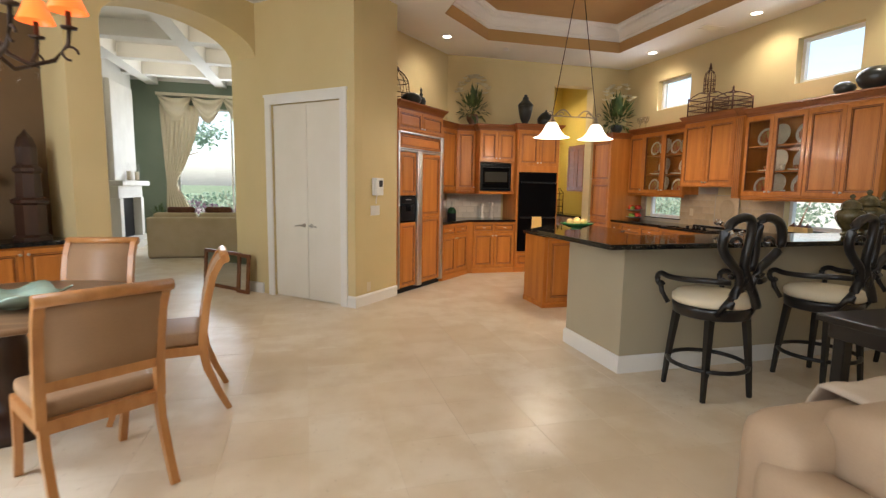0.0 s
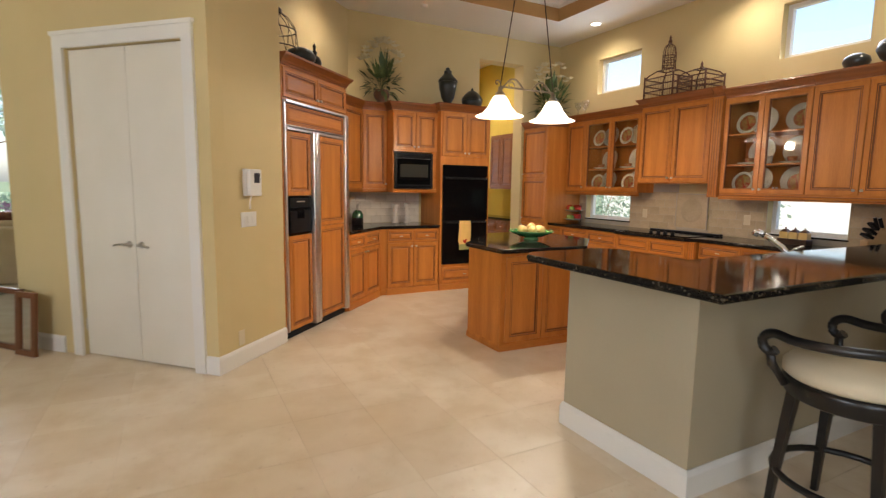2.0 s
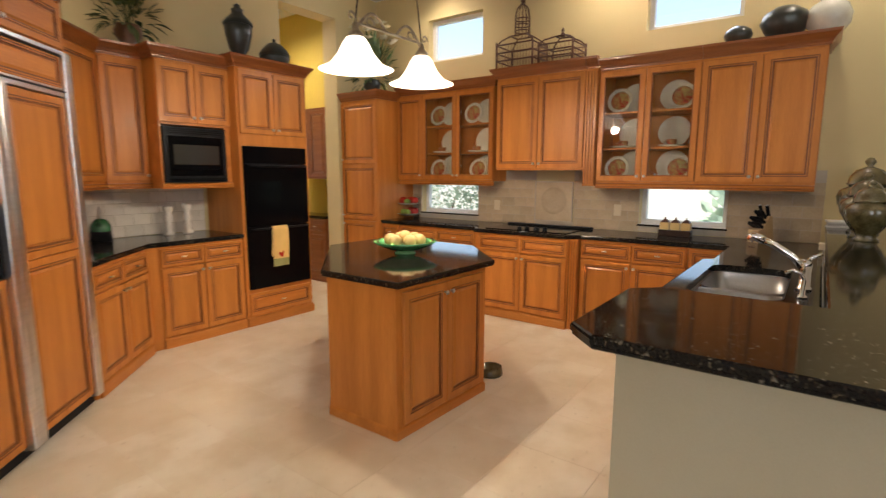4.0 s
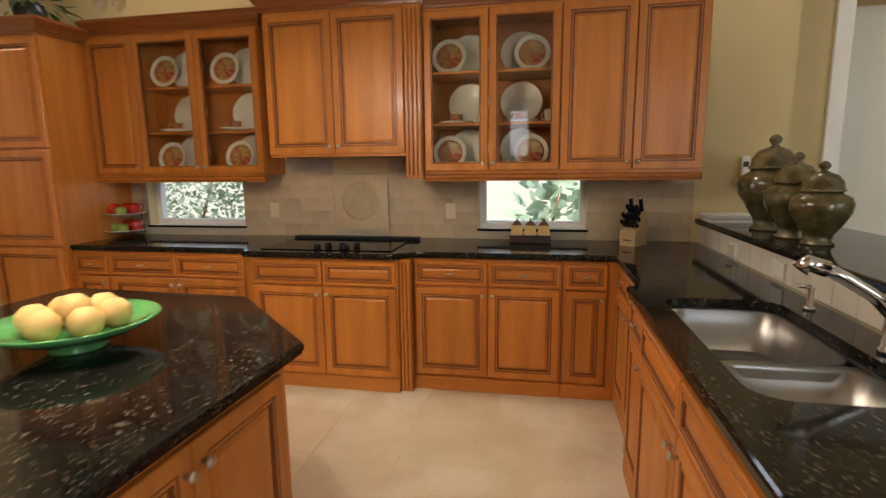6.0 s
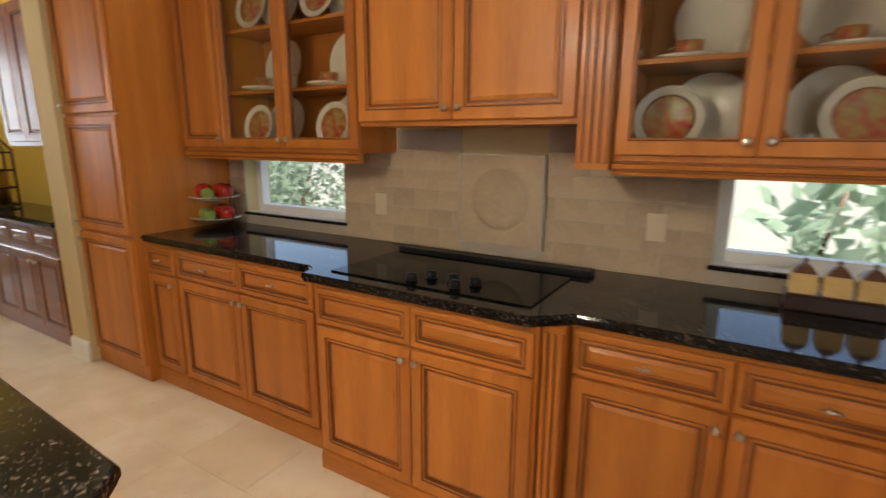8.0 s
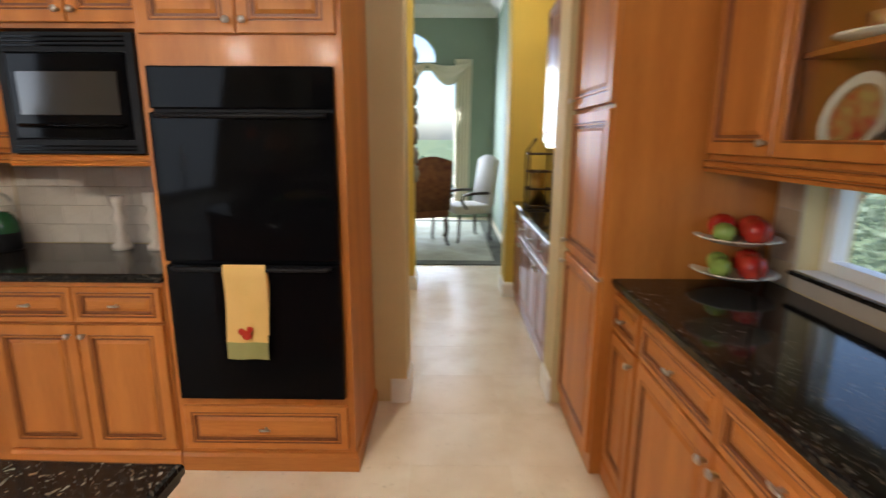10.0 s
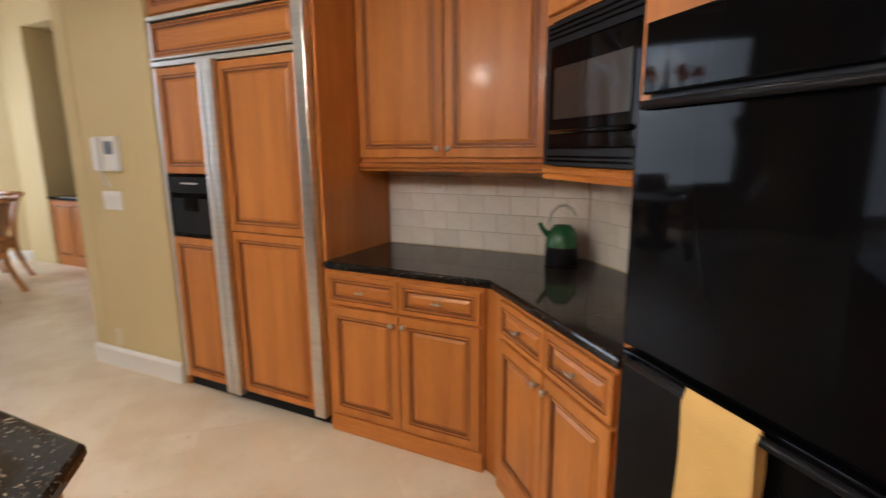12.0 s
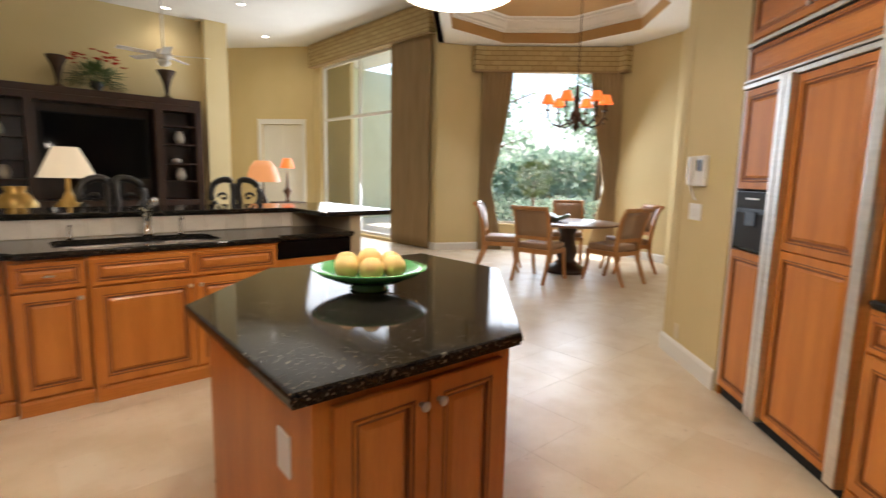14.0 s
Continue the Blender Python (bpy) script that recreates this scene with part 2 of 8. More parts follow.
def floor_material():
    """Honed cream travertine: soft clouds, each tile a little warmer or paler, fine pits, low polish."""
    m, n, l, b = mat("cream_travertine", 0.3)
    geo, oi = n.new("ShaderNodeNewGeometry"), n.new("ShaderNodeObjectInfo")
    big, mid, fine = (n.new("ShaderNodeTexNoise") for _ in range(3))
    for x, s_, d in ((big, 0.9, 2), (mid, 3.2, 5), (fine, 26, 4)):
        x.inputs["Scale"].default_value, x.inputs["Detail"].default_value = s_, d
        l.new(geo.outputs["Position"], x.inputs[0])
    mid.inputs["Roughness"].default_value = 0.55
    a, c, d = (n.new("ShaderNodeMapRange") for _ in range(3))
    a.interpolation_type = c.interpolation_type = d.interpolation_type = "SMOOTHSTEP"
    a.inputs[1].default_value, a.inputs[2].default_value = 0.2, 0.8
    c.inputs[1].default_value, c.inputs[2].default_value, c.inputs[4].default_value = 0.34, 0.70, 0.74
    d.inputs[1].default_value, d.inputs[2].default_value, d.inputs[4].default_value = 0.63, 0.74, 0.42
    l.new(big.outputs[0], a.inputs[0]), l.new(mid.outputs[0], c.inputs[0]), l.new(fine.outputs[0], d.inputs[0])
    m1, m2, m3, m4 = (n.new("ShaderNodeMix") for _ in range(4))
    m1.data_type = m2.data_type = m3.data_type = m4.data_type = "RGBA"
    m1.inputs[6].default_value, m1.inputs[7].default_value = (0.71, 0.59, 0.425, 1), (0.81, 0.72, 0.58, 1)
    m2.inputs[7].default_value, m3.inputs[7].default_value = (0.62, 0.485, 0.315, 1), (0.45, 0.335, 0.21, 1)
    m4.inputs[7].default_value = (0.66, 0.52, 0.345, 1)
    l.new(a.outputs[0], m1.inputs[0]), l.new(m1.outputs[2], m2.inputs[6]), l.new(c.outputs[0], m2.inputs[0])
    l.new(m2.outputs[2], m3.inputs[6]), l.new(d.outputs[0], m3.inputs[0])
    mr = n.new("ShaderNodeMapRange")
    mr.inputs[1].default_value, mr.inputs[2].default_value, mr.inputs[4].default_value = 0.35, 1.0, 0.55
    l.new(oi.outputs["Random"], mr.inputs[0]), l.new(mr.outputs[0], m4.inputs[0]), l.new(m3.outputs[2], m4.inputs[6])
    l.new(m4.outputs[2], b.inputs["Base Color"])
    rr = n.new("ShaderNodeMapRange")
    rr.inputs[3].default_value, rr.inputs[4].default_value = 0.24, 0.42
    l.new(mid.outputs[0], rr.inputs[0]), l.new(rr.outputs[0], b.inputs["Roughness"])
    bp = n.new("ShaderNodeBump")
    bp.inputs["Strength"].default_value, bp.inputs["Distance"].default_value = 0.06, 0.002
    l.new(mid.outputs[0], bp.inputs["Height"]), l.new(bp.outputs[0], b.inputs["Normal"])
    return m


def leaf_material(name, c1, c2):
    """Thin leaves that let part of the daylight through."""
    m = textured(name, c1, c2, 1.2, 20, 0.55, bump=0.05, vary=0.3)
    n, l = m.node_tree.nodes, m.node_tree.links
    b = n["Principled BSDF"]
    t, mix = n.new("ShaderNodeBsdfTranslucent"), n.new("ShaderNodeMixShader")
    src = b.inputs["Base Color"].links[0].from_socket
    l.new(src, t.inputs[0])
    mix.inputs[0].default_value = 0.5
    l.new(b.outputs[0], mix.inputs[1]), l.new(t.outputs[0], mix.inputs[2]), l.new(mix.outputs[0], n["Material Output"].inputs[0])
    return m


def glass_material(name, rough=0.0, tint=(1, 1, 1)):
    m, n, l, b = mat(name, rough)
    g, t, mix = n.new("ShaderNodeBsdfGlossy"), n.new("ShaderNodeBsdfTransparent"), n.new("ShaderNodeMixShader")
    g.inputs["Roughness"].default_value = 0.02
    t.inputs[0].default_value = (*tint, 1)
    mix.inputs[0].default_value = 0.04
    l.new(t.outputs[0], mix.inputs[1]), l.new(g.outputs[0], mix.inputs[2]), l.new(mix.outputs[0], n["Material Output"].inputs[0])
    return m


def shade_material(name, c, glow):
    m, n, l, b = mat(name, 0.4)
    b.inputs["Base Color"].default_value = (*c, 1)
    b.inputs["Emission Color"].default_value, b.inputs["Emission Strength"].default_value = (*c, 1), glow
    return m


def valance_material():
    """Gold basket weave of staggered paler blocks."""
    m, n, l, b = mat("valance_weave", 0.8)
    tc, br, mp = n.new("ShaderNodeTexCoord"), n.new("ShaderNodeTexBrick"), n.new("ShaderNodeMapping")
    sep, add, comb = n.new("ShaderNodeSeparateXYZ"), n.new("ShaderNodeMath"), n.new("ShaderNodeCombineXYZ")
    l.new(tc.outputs["Object"], sep.inputs[0])
    add.operation = "SUBTRACT"
    l.new(sep.outputs[1], add.inputs[0]), l.new(sep.outputs[0], add.inputs[1])
    l.new(add.outputs[0], comb.inputs[0]), l.new(sep.outputs[2], comb.inputs[1])
    l.new(comb.outputs[0], br.inputs[0])
    br.inputs["Scale"].default_value = 1.0
    br.inputs["Brick Width"].default_value, br.inputs["Row Height"].default_value, br.inputs["Mortar Size"].default_value = 0.30, 0.085, 0.012
    br.inputs["Mortar Smooth"].default_value = 0.6
    br.inputs["Color1"].default_value, br.inputs["Color2"].default_value, br.inputs["Mortar"].default_value = (0.50, 0.39, 0.19, 1), (0.42, 0.31, 0.14, 1), (0.27, 0.18, 0.07, 1)
    l.new(br.outputs[0], b.inputs["Base Color"])
    return m


for _m in (WOOD, WOODH):
    _m.node_tree.nodes["Principled BSDF"].inputs["Specular IOR Level"].default_value = 0.35
for _m in (BLACKGLASS, BLACKPLAST):
    _m.node_tree.nodes["Principled BSDF"].inputs["Specular IOR Level"].default_value = 0.07
PINK = leaf_material("pink_blossom", (0.62, 0.28, 0.36), (0.72, 0.46, 0.52))
# Leaf greens lifted well above foliage: outdoor glare put into the colour.
LEAF2 = leaf_material("glare_garden_leaf", (0.20, 0.30, 0.20), (0.46, 0.55, 0.42))
GRANITE, FLOORTILE, GLASS, VALANCE = granite_material(), floor_material(), glass_material("clear_glass"), valance_material()
CABGLASS = glass_material("cabinet_glass", 0.0, (0.93, 0.925, 0.90))
SHADE = shade_material("lit_alabaster_glass", (1.0, 0.90, 0.72), 0.9)
LAMPDISC = shade_material("recessed_lamp_disc", (1.0, 0.92, 0.78), 4.0)
AMBER = shade_material("lit_amber_shade", (0.80, 0.15, 0.025), 0.50)
LINEN = shade_material("lit_linen_shade", (0.85, 0.70, 0.48), 0.16)


# ---- mesh helpers ----
def box(bm, x0, y0, z0, x1, y1, z1, mi=0, m=None):
    vs = [bm.verts.new((x, y, z)) for x in (x0, x1) for y in (y0, y1) for z in (z0, z1)]
    for f in ((0, 1, 3, 2), (4, 6, 7, 5), (0, 4, 5, 1), (2, 3, 7, 6), (0, 2, 6, 4), (1, 5, 7, 3)):
        bm.faces.new([vs[i] for i in f]).material_index = mi
    if m is not None:
        bmesh.ops.transform(bm, matrix=m, verts=vs)
    return vs


def cbox(x0, y0, z0, x1, y1, z1, bevel=0.004, seg=1):
    bm = bmesh.new()
    box(bm, x0, y0, z0, x1, y1, z1)
    if bevel:
        bmesh.ops.bevel(bm, geom=bm.edges[:], offset=bevel, segments=seg, affect="EDGES", profile=0.6)
    return bm


def prism(bm, pts, z0, z1, mi=0):
    lo, hi = [bm.verts.new((x, y, z0)) for x, y in pts], [bm.verts.new((x, y, z1)) for x, y in pts]
    n = len(pts)
    fs = [bm.faces.new(lo[::-1]), bm.faces.new(hi)]
    for i in range(n):
        fs.append(bm.faces.new((lo[i], lo[(i + 1) % n], hi[(i + 1) % n], hi[i])))
    for f in fs:
        f.material_index = mi
    return fs


def lathe(bm, profile, seg=24, cx=0.0, cy=0.0, mi=0, m=None, smooth=True):
    """Turned shape from (radius, height) pairs."""
    rings, made = [], []
    for r, z in profile:
        if r < 1e-5:
            v = bm.verts.new((cx, cy, z))
            rings.append([v])
            made.append(v)
        else:
            ring = [bm.verts.new((cx + r * math.cos(2 * math.pi * i / seg), cy + r * math.sin(2 * math.pi * i / seg), z)) for i in range(seg)]
            rings.append(ring)
            made += ring
    for a, b in zip(rings, rings[1:]):
        for i in range(seg):
            j = (i + 1) % seg
            if len(a) == 1 and len(b) == 1:
                continue
            q = [a[0], b[j], b[i]] if len(a) == 1 else [a[i], a[j], b[0]] if len(b) == 1 else [a[i], a[j], b[j], b[i]]
            f = bm.faces.new(q)
            f.material_index, f.smooth = mi, smooth
    if m is not None:
        bmesh.ops.transform(bm, matrix=m, verts=made)
    return made


def smooth_line(pts, k=4):
    """Points of a flowing curve through the given ones."""
    pts = [Vector(p) for p in pts]
    q = [pts[0] * 2 - pts[1]] + pts + [pts[-1] * 2 - pts[-2]]
    out = []
    for i in range(1, len(q) - 2):
        a, b, c, d = q[i - 1:i + 3]
        for j in range(k):
            u = j / k
            out.append(0.5 * (2 * b + (c - a) * u + (2 * a - 5 * b + 4 * c - d) * u * u + (3 * b - a - 3 * c + d) * u ** 3))
    return out + [pts[-1]]


def tube(bm, pts, r, seg=8, mi=0, closed=False, taper=1.0):
    """A round bar along points."""
    pts = [Vector(p) for p in pts]
    n, rings = len(pts), []
    for i, p in enumerate(pts):
        a, b = (pts[i - 1], pts[(i + 1) % n]) if closed else (pts[max(i - 1, 0)], pts[min(i + 1, n - 1)])
        d = (b - a).normalized()
        up = Vector((0, 0, 1)) if abs(d.z) < 0.9 else Vector((1, 0, 0))
        u = d.cross(up).normalized()
        w = d.cross(u)
        k = r * (1 + (taper - 1) * i / max(n - 1, 1))
        rings.append([bm.verts.new(p + k * (math.cos(2 * math.pi * j / seg) * u + math.sin(2 * math.pi * j / seg) * w)) for j in range(seg)])
    for i in range(n if closed else n - 1):
        a, b = rings[i], rings[(i + 1) % n]
        for j in range(seg):
            f = bm.faces.new((a[j], a[(j + 1) % seg], b[(j + 1) % seg], b[j]))
            f.material_index, f.smooth = mi, True
    if not closed:
        for ring in (rings[0][::-1], rings[-1]):
            bm.faces.new(ring).material_index = mi
    return rings


def sweep(bm, path, profile, mi=0, closed=False):
    """A moulding: profile of (out, up) carried along a plan line of (x, y, z), mitred; out points to the line's right."""
    n, rows = len(path), []
    for i in range(n):
        p = Vector(path[i])
        a, b = (path[i - 1] if i or closed else None), (path[(i + 1) % n] if i < n - 1 or closed else None)
        d1 = (p - Vector(a)).normalized() if a is not None else None
        d2 = (Vector(b) - p).normalized() if b is not None else None
        d1, d2 = d1 or d2, d2 or d1
        n1, n2 = Vector((d1.y, -d1.x, 0)), Vector((d2.y, -d2.x, 0))
        mit = (n1 + n2) / max(1 + n1.dot(n2), 0.2)
        rows.append([bm.verts.new(p + o * mit + Vector((0, 0, u))) for o, u in profile])
    k = len(profile)
    for i in range(n if closed else n - 1):
        a, b = rows[i], rows[(i + 1) % n]
        for j in range(k - 1):
            bm.faces.new((a[j], b[j], b[j + 1], a[j + 1])).material_index = mi
    if not closed:
        for r in (rows[0], rows[-1][::-1]):
            if k > 2:
                bm.faces.new(r).material_index = mi


def finish(name, bm, mats, parent=None, label="", m=None, normals=True):
    if normals:
        bmesh.ops.recalc_face_normals(bm, faces=bm.faces[:])
    me = bpy.data.meshes.new(name)
    bm.to_mesh(me)
    bm.free()
    for x in mats if isinstance(mats, (list, tuple)) else [mats]:
        me.materials.append(x)
    ob = new(name, me)
    if m is not None:
        ob.matrix_basis = m
    if parent is not None:
        ob.parent = parent
    if label:
        ob["label"] = label
    return ob


def part(name, bm, mats, parent, label="", m=None):
    return finish(name, bm, mats, parent, label, m)


def thing(name, m, label, category, group="", kind=""):
    ob = new(name)
    ob.empty_display_size = 0.1
    ob.matrix_basis = m
    return tagged(ob, label, category, group, kind)


def structure(name, bm, mats, label, category, m=None):
    return tagged(finish(name, bm, mats, m=m), label, category, kind="structure")


def wall_cells(bm, length, height, thick, openings, mi=0):
    """Wall along local x from 0, front at y = 0, back at y = thick, with openings (x0, x1, z0, z1) cut through."""
    xs = sorted({0.0, length, *[v for o in openings for v in o[:2]]})
    zs = sorted({0.0, height, *[v for o in openings for v in o[2:]]})
    solid = {(i, j): not any(o[0] - 1e-6 <= xs[i] and xs[i + 1] <= o[1] + 1e-6 and o[2] - 1e-6 <= zs[j] and zs[j + 1] <= o[3] + 1e-6 for o in openings)
             for i in range(len(xs) - 1) for j in range(len(zs) - 1)}
    for (i, j), s in solid.items():
        if not s:
            continue
        x0, x1, z0, z1 = xs[i], xs[i + 1], zs[j], zs[j + 1]
        quads = [((x0, 0, z0), (x1, 0, z0), (x1, 0, z1), (x0, 0, z1)), ((x0, thick, z0), (x0, thick, z1), (x1, thick, z1), (x1, thick, z0))]
        if not solid.get((i - 1, j)):
            quads.append(((x0, 0, z0), (x0, 0, z1), (x0, thick, z1), (x0, thick, z0)))
        if not solid.get((i + 1, j)):
            quads.append(((x1, 0, z0), (x1, thick, z0), (x1, thick, z1), (x1, 0, z1)))
        if not solid.get((i, j - 1)):
            quads.append(((x0, 0, z0), (x0, thick, z0), (x1, thick, z0), (x1, 0, z0)))
        if not solid.get((i, j + 1)):
            quads.append(((x0, 0, z1), (x1, 0, z1), (x1, thick, z1), (x0, thick, z1)))
        for q in quads:
            bm.faces.new([bm.verts.new(v) for v in q]).material_index = mi


def wall(name, p, q, height, thick=0.15, openings=(), mats=None, label="", z=0.0):
    """Wall whose face runs from p to q with the room on the right-hand side of that way turned about: front is to the right of p->q."""
    (x0, y0), (x1, y1) = p, q
    ang = math.degrees(math.atan2(y1 - y0, x1 - x0))
    bm = bmesh.new()
    wall_cells(bm, math.hypot(x1 - x0, y1 - y0), height, thick, openings)
    return structure(name, bm, mats or PAINT, label or "gold-beige painted plaster wall", "wall", pose(x0, y0, z, 0, 0, ang))

# ---- large structure ----
H, HF = 3.75, 4.47
WT = 0.922  # worktop height

bm = bmesh.new()
prism(bm, [(-6.5, -6), (7.2, -6), (7.2, 18.2), (-6.5, 18.2)], -0.12, -0.0025)
floor = structure("floor", bm, FLOORGROUT, "cream honed travertine tile floor with a soft polish", "floor")
bm = bmesh.new()
prism(bm, [(-400, -400), (400, -400), (400, 400), (-400, 400)], -0.5, -0.16)
structure("ground", bm, GRASS, "mown green garden lawn around the house", "lawn")

# range wall with two low windows under the cabinets and two high ones
RW = 10.7
wall("wall_east", (7.0, RW), (7.0, 5.0), HF, 0.2, [(RW - 9.77, RW - 8.89, 0.998, 1.42), (RW - 6.99, RW - 6.217, 0.998, 1.42),
                                                 (RW - 9.655, RW - 8.86, 2.865, 3.37), (RW - 7.02, RW - 6.215, 2.84, 3.40)],
     label="yellow-beige painted kitchen wall with low and high windows")
wall("wall_east_2", (7.22, 5.0), (7.22, -2.15), HF, 0.2, [(0.35, 1.5, 0.0, 2.5)])
bm = bmesh.new()
box(bm, 7.0, 4.96, 0, 7.42, 5.0, HF)
structure("wall_return", bm, PAINT, "short painted wall return beside the kitchen", "wall")
wall("wall_back", (3.39, 10.55), (7.0, 10.55), H, 0.24, [(2.06, 2.88, 0.0, 3.38)], label="yellow-beige kitchen wall with a tall passage opening")
wall("wall_diagonal", (1.69, 8.85), (3.39, 10.55), H, 0.15, label="diagonal painted wall behind the refrigerator")
bm = bmesh.new()
prism(bm, [(1.516, 7.79), (2.125, 8.43), (1.68, 8.875), (1.61, 8.805), (1.985, 8.43), (1.475, 7.92)], 0, H)
structure("wall_pier", bm, PAINT, "painted pier between closet doors and refrigerator", "wall")
DW0 = (0.03, 9.276)
wall("wall_closet", DW0, (1.516, 7.79), H, 0.14, [(0.735, 1.895, 0.0, 2.475)], label="painted wall with a white double closet door")
# arch wall with buffet niche
A0 = (-2.8, 5.78)
AL = math.hypot(0.37 + 2.8, 8.95 - 5.78)
AM = pose(-2.8, 5.78, 0, 0, 0, 45)
bm = bmesh.new()
wall_cells(bm, AL, H, 0.48, [(0.60, 2.28, 0.0, 3.0), (2.60, AL, 0.0, 3.42)])
n_arc, u0, u1, spring, apex = 22, 2.60, AL, 3.0, 3.42
prev = None
for i in range(n_arc + 1):
    a = math.pi * i / n_arc
    u, z = (u0 + u1) / 2 - (u1 - u0) / 2 * math.cos(a), spring + (apex - 0.005 - spring) * math.sin(a) ** 0.8
    cur = [bm.verts.new(v) for v in ((u, 0, z), (u, 0.48, z), (u, 0.48, 3.42), (u, 0, 3.42))]
    if prev:
        for j in range(4):
            bm.faces.new((prev[j], cur[j], cur[(j + 1) % 4], prev[(j + 1) % 4]))
    prev = cur
structure("wall_arch", bm, PAINT, "painted wall with a broad arched opening and a buffet niche", "wall", AM)
bm = bmesh.new()
box(bm, 0.02, 0.484, 0, 2.40, 0.56, 3.1)
structure("wall_niche", bm, NICHE, "back of the buffet niche, shade put into its dark colour", "wall", AM)
# breakfast nook
wall("wall_nook_west", (-3.12, 4.57), (-2.8, 5.78), H, 0.15, label="beige painted wall of the breakfast nook")
wall("wall_nook_window", (-1.352, 2.802), (-3.12, 4.57), H, 0.15, [(0.17, 2.37, 0.50, 3.45)], label="nook wall with a large picture window")
wall("wall_nook_south", (-0.55, 2.45), (-1.352, 2.802), H, 0.15, label="beige painted wall of the breakfast nook")
# family room
wall("wall_family_west", (-0.55, -2.3), (-0.55, 2.45), HF, 0.18, [(0.35, 3.6, 0.06, 3.95)], label="family room wall with tall sliding windows")
wall("wall_family_corner", (0.9, -4.1), (-0.55, -2.3), HF, 0.15, [(0.9, 2.0, 0.0, 2.6)], label="diagonal wall with a white doorway")
wall("wall_television", (7.22, -2.15), (2.1, -2.15), HF, 0.2, label="gold painted wall behind the television cabinet")
bm = bmesh.new()
box(bm, 1.65, -4.2, 0, 2.1, -1.9, HF)
structure("wall_pillar", bm, PAINT, "pale painted wall end beside the television wall", "wall")
bm = bmesh.new()
box(bm, 0.9, -4.3, 0, 2.1, -4.1, HF)
structure("wall_family_south", bm, PAINT, "painted wall of the passage niche", "wall")
bm = bmesh.new()
prism(bm, [(-2.0, -5.3), (0.9, -5.3), (0.9, -5.2), (-2.0, -5.2)], 0, HF)
prism(bm, [(-1.9, -2.6), (-1.9, -5.2), (-1.8, -5.2), (-1.8, -2.6)], 0, HF)
structure("wall_vestibule", bm, PAINT, "painted wall seen through the far doorway", "wall")
# passage to the dining room
wall("wall_passage_east", (6.68, 13.1), (6.68, 10.79), H, 0.15, mats=YELLOW, label="bright yellow painted passage wall")
bm = bmesh.new()
box(bm, 6.22, 12.55, 0, 6.83, 12.85, H)
structure("wall_pier_3", bm, YELLOW, "yellow painted pier at the dining room", "wall")
bm = bmesh.new()
box(bm, 4.3, 12.75, 0, 5.35, 13.0, H)
box(bm, 4.0, 10.79, 0, 4.3, 13.0, H)
structure("wall_passage_west", bm, YELLOW, "yellow painted pier and wall of the passage", "wall")
# dining room
wall("wall_dining_north", (3.0, 17.5), (9.0, 17.5), H, 0.15, [(1.60, 2.95, 0.30, 2.72), (1.40, 2.45, 2.80, 3.325)], mats=GREEN, label="sage green dining room wall with an arched window")
bm = bmesh.new()
box(bm, 6.52, 12.85, 0, 6.67, 17.5, H)
box(bm, 2.9, 13.0, 0, 3.0, 17.5, H)
structure("wall_dining_side", bm, GREEN, "sage green dining room side wall", "wall")
# living room beyond the arch
wall("wall_living_north", (-6.0, 17.2), (1.6, 17.2), HF, 0.15, [(3.6, 6.4, 0.55, 3.5)], mats=GREEN, label="sea green living room wall with a tall window")
bm = bmesh.new()
box(bm, -3.75, 10.6, 0, -3.6, 17.2, HF)
box(bm, -6.1, 6.0, 0, -6.0, 10.7, HF)
box(bm, -6.0, 10.6, 0, -3.75, 10.7, HF)
box(bm, 2.0, 10.2, 0, 2.1, 17.2, HF)
structure("wall_living_side", bm, GREEN, "sea green living room side wall", "wall")


def arc_ceiling(name, outer, hole, z, label, mats):
    """Flat ceiling with a hole: bridge the two outlines by filling with triangles."""
    bm = bmesh.new()
    edges = []
    for loop in (outer, hole):
        if not loop:
            continue
        vs = [bm.verts.new((x, y, z)) for x, y in loop]
        edges += [bm.edges.new((vs[i], vs[(i + 1) % len(vs)])) for i in range(len(vs))]
    bmesh.ops.triangle_fill(bm, use_beauty=True, edges=edges)
    r = bmesh.ops.extrude_face_region(bm, geom=bm.faces[:])
    bmesh.ops.translate(bm, vec=(0, 0, 0.1), verts=[v for v in r["geom"] if isinstance(v, bmesh.types.BMVert)])
    return structure(name, bm, mats, label, "ceiling")


KT = [(2.78, 6.30), (2.78, 8.55), (3.74, 9.52), (6.10, 9.54), (6.08, 6.1), (5.2, 5.25), (3.7, 5.25)]
nook_c, nook_r = (-0.75, 4.75), 1.62
NT = [(nook_c[0] + nook_r * math.cos(math.radians(22.5 + 45 * i)), nook_c[1] + nook_r * math.sin(math.radians(22.5 + 45 * i))) for i in range(8)]
arc_ceiling("ceiling", [(7.2, 4.98), (7.2, 13.1), (4.0, 13.1), (3.9, 10.75), (3.3, 10.75), (1.5, 9.0), (1.3, 8.3), (1.9, 4.98)], KT, H, "white kitchen ceiling round a deep tray", CEIL)
arc_ceiling("ceiling_nook", [(1.9, 4.98), (1.3, 8.3), (0.3, 9.7), (-3.2, 6.2), (-3.4, 4.5), (-1.4, 2.5), (-0.62, 2.36)], NT, H, "white nook ceiling round an octagonal tray", CEIL)
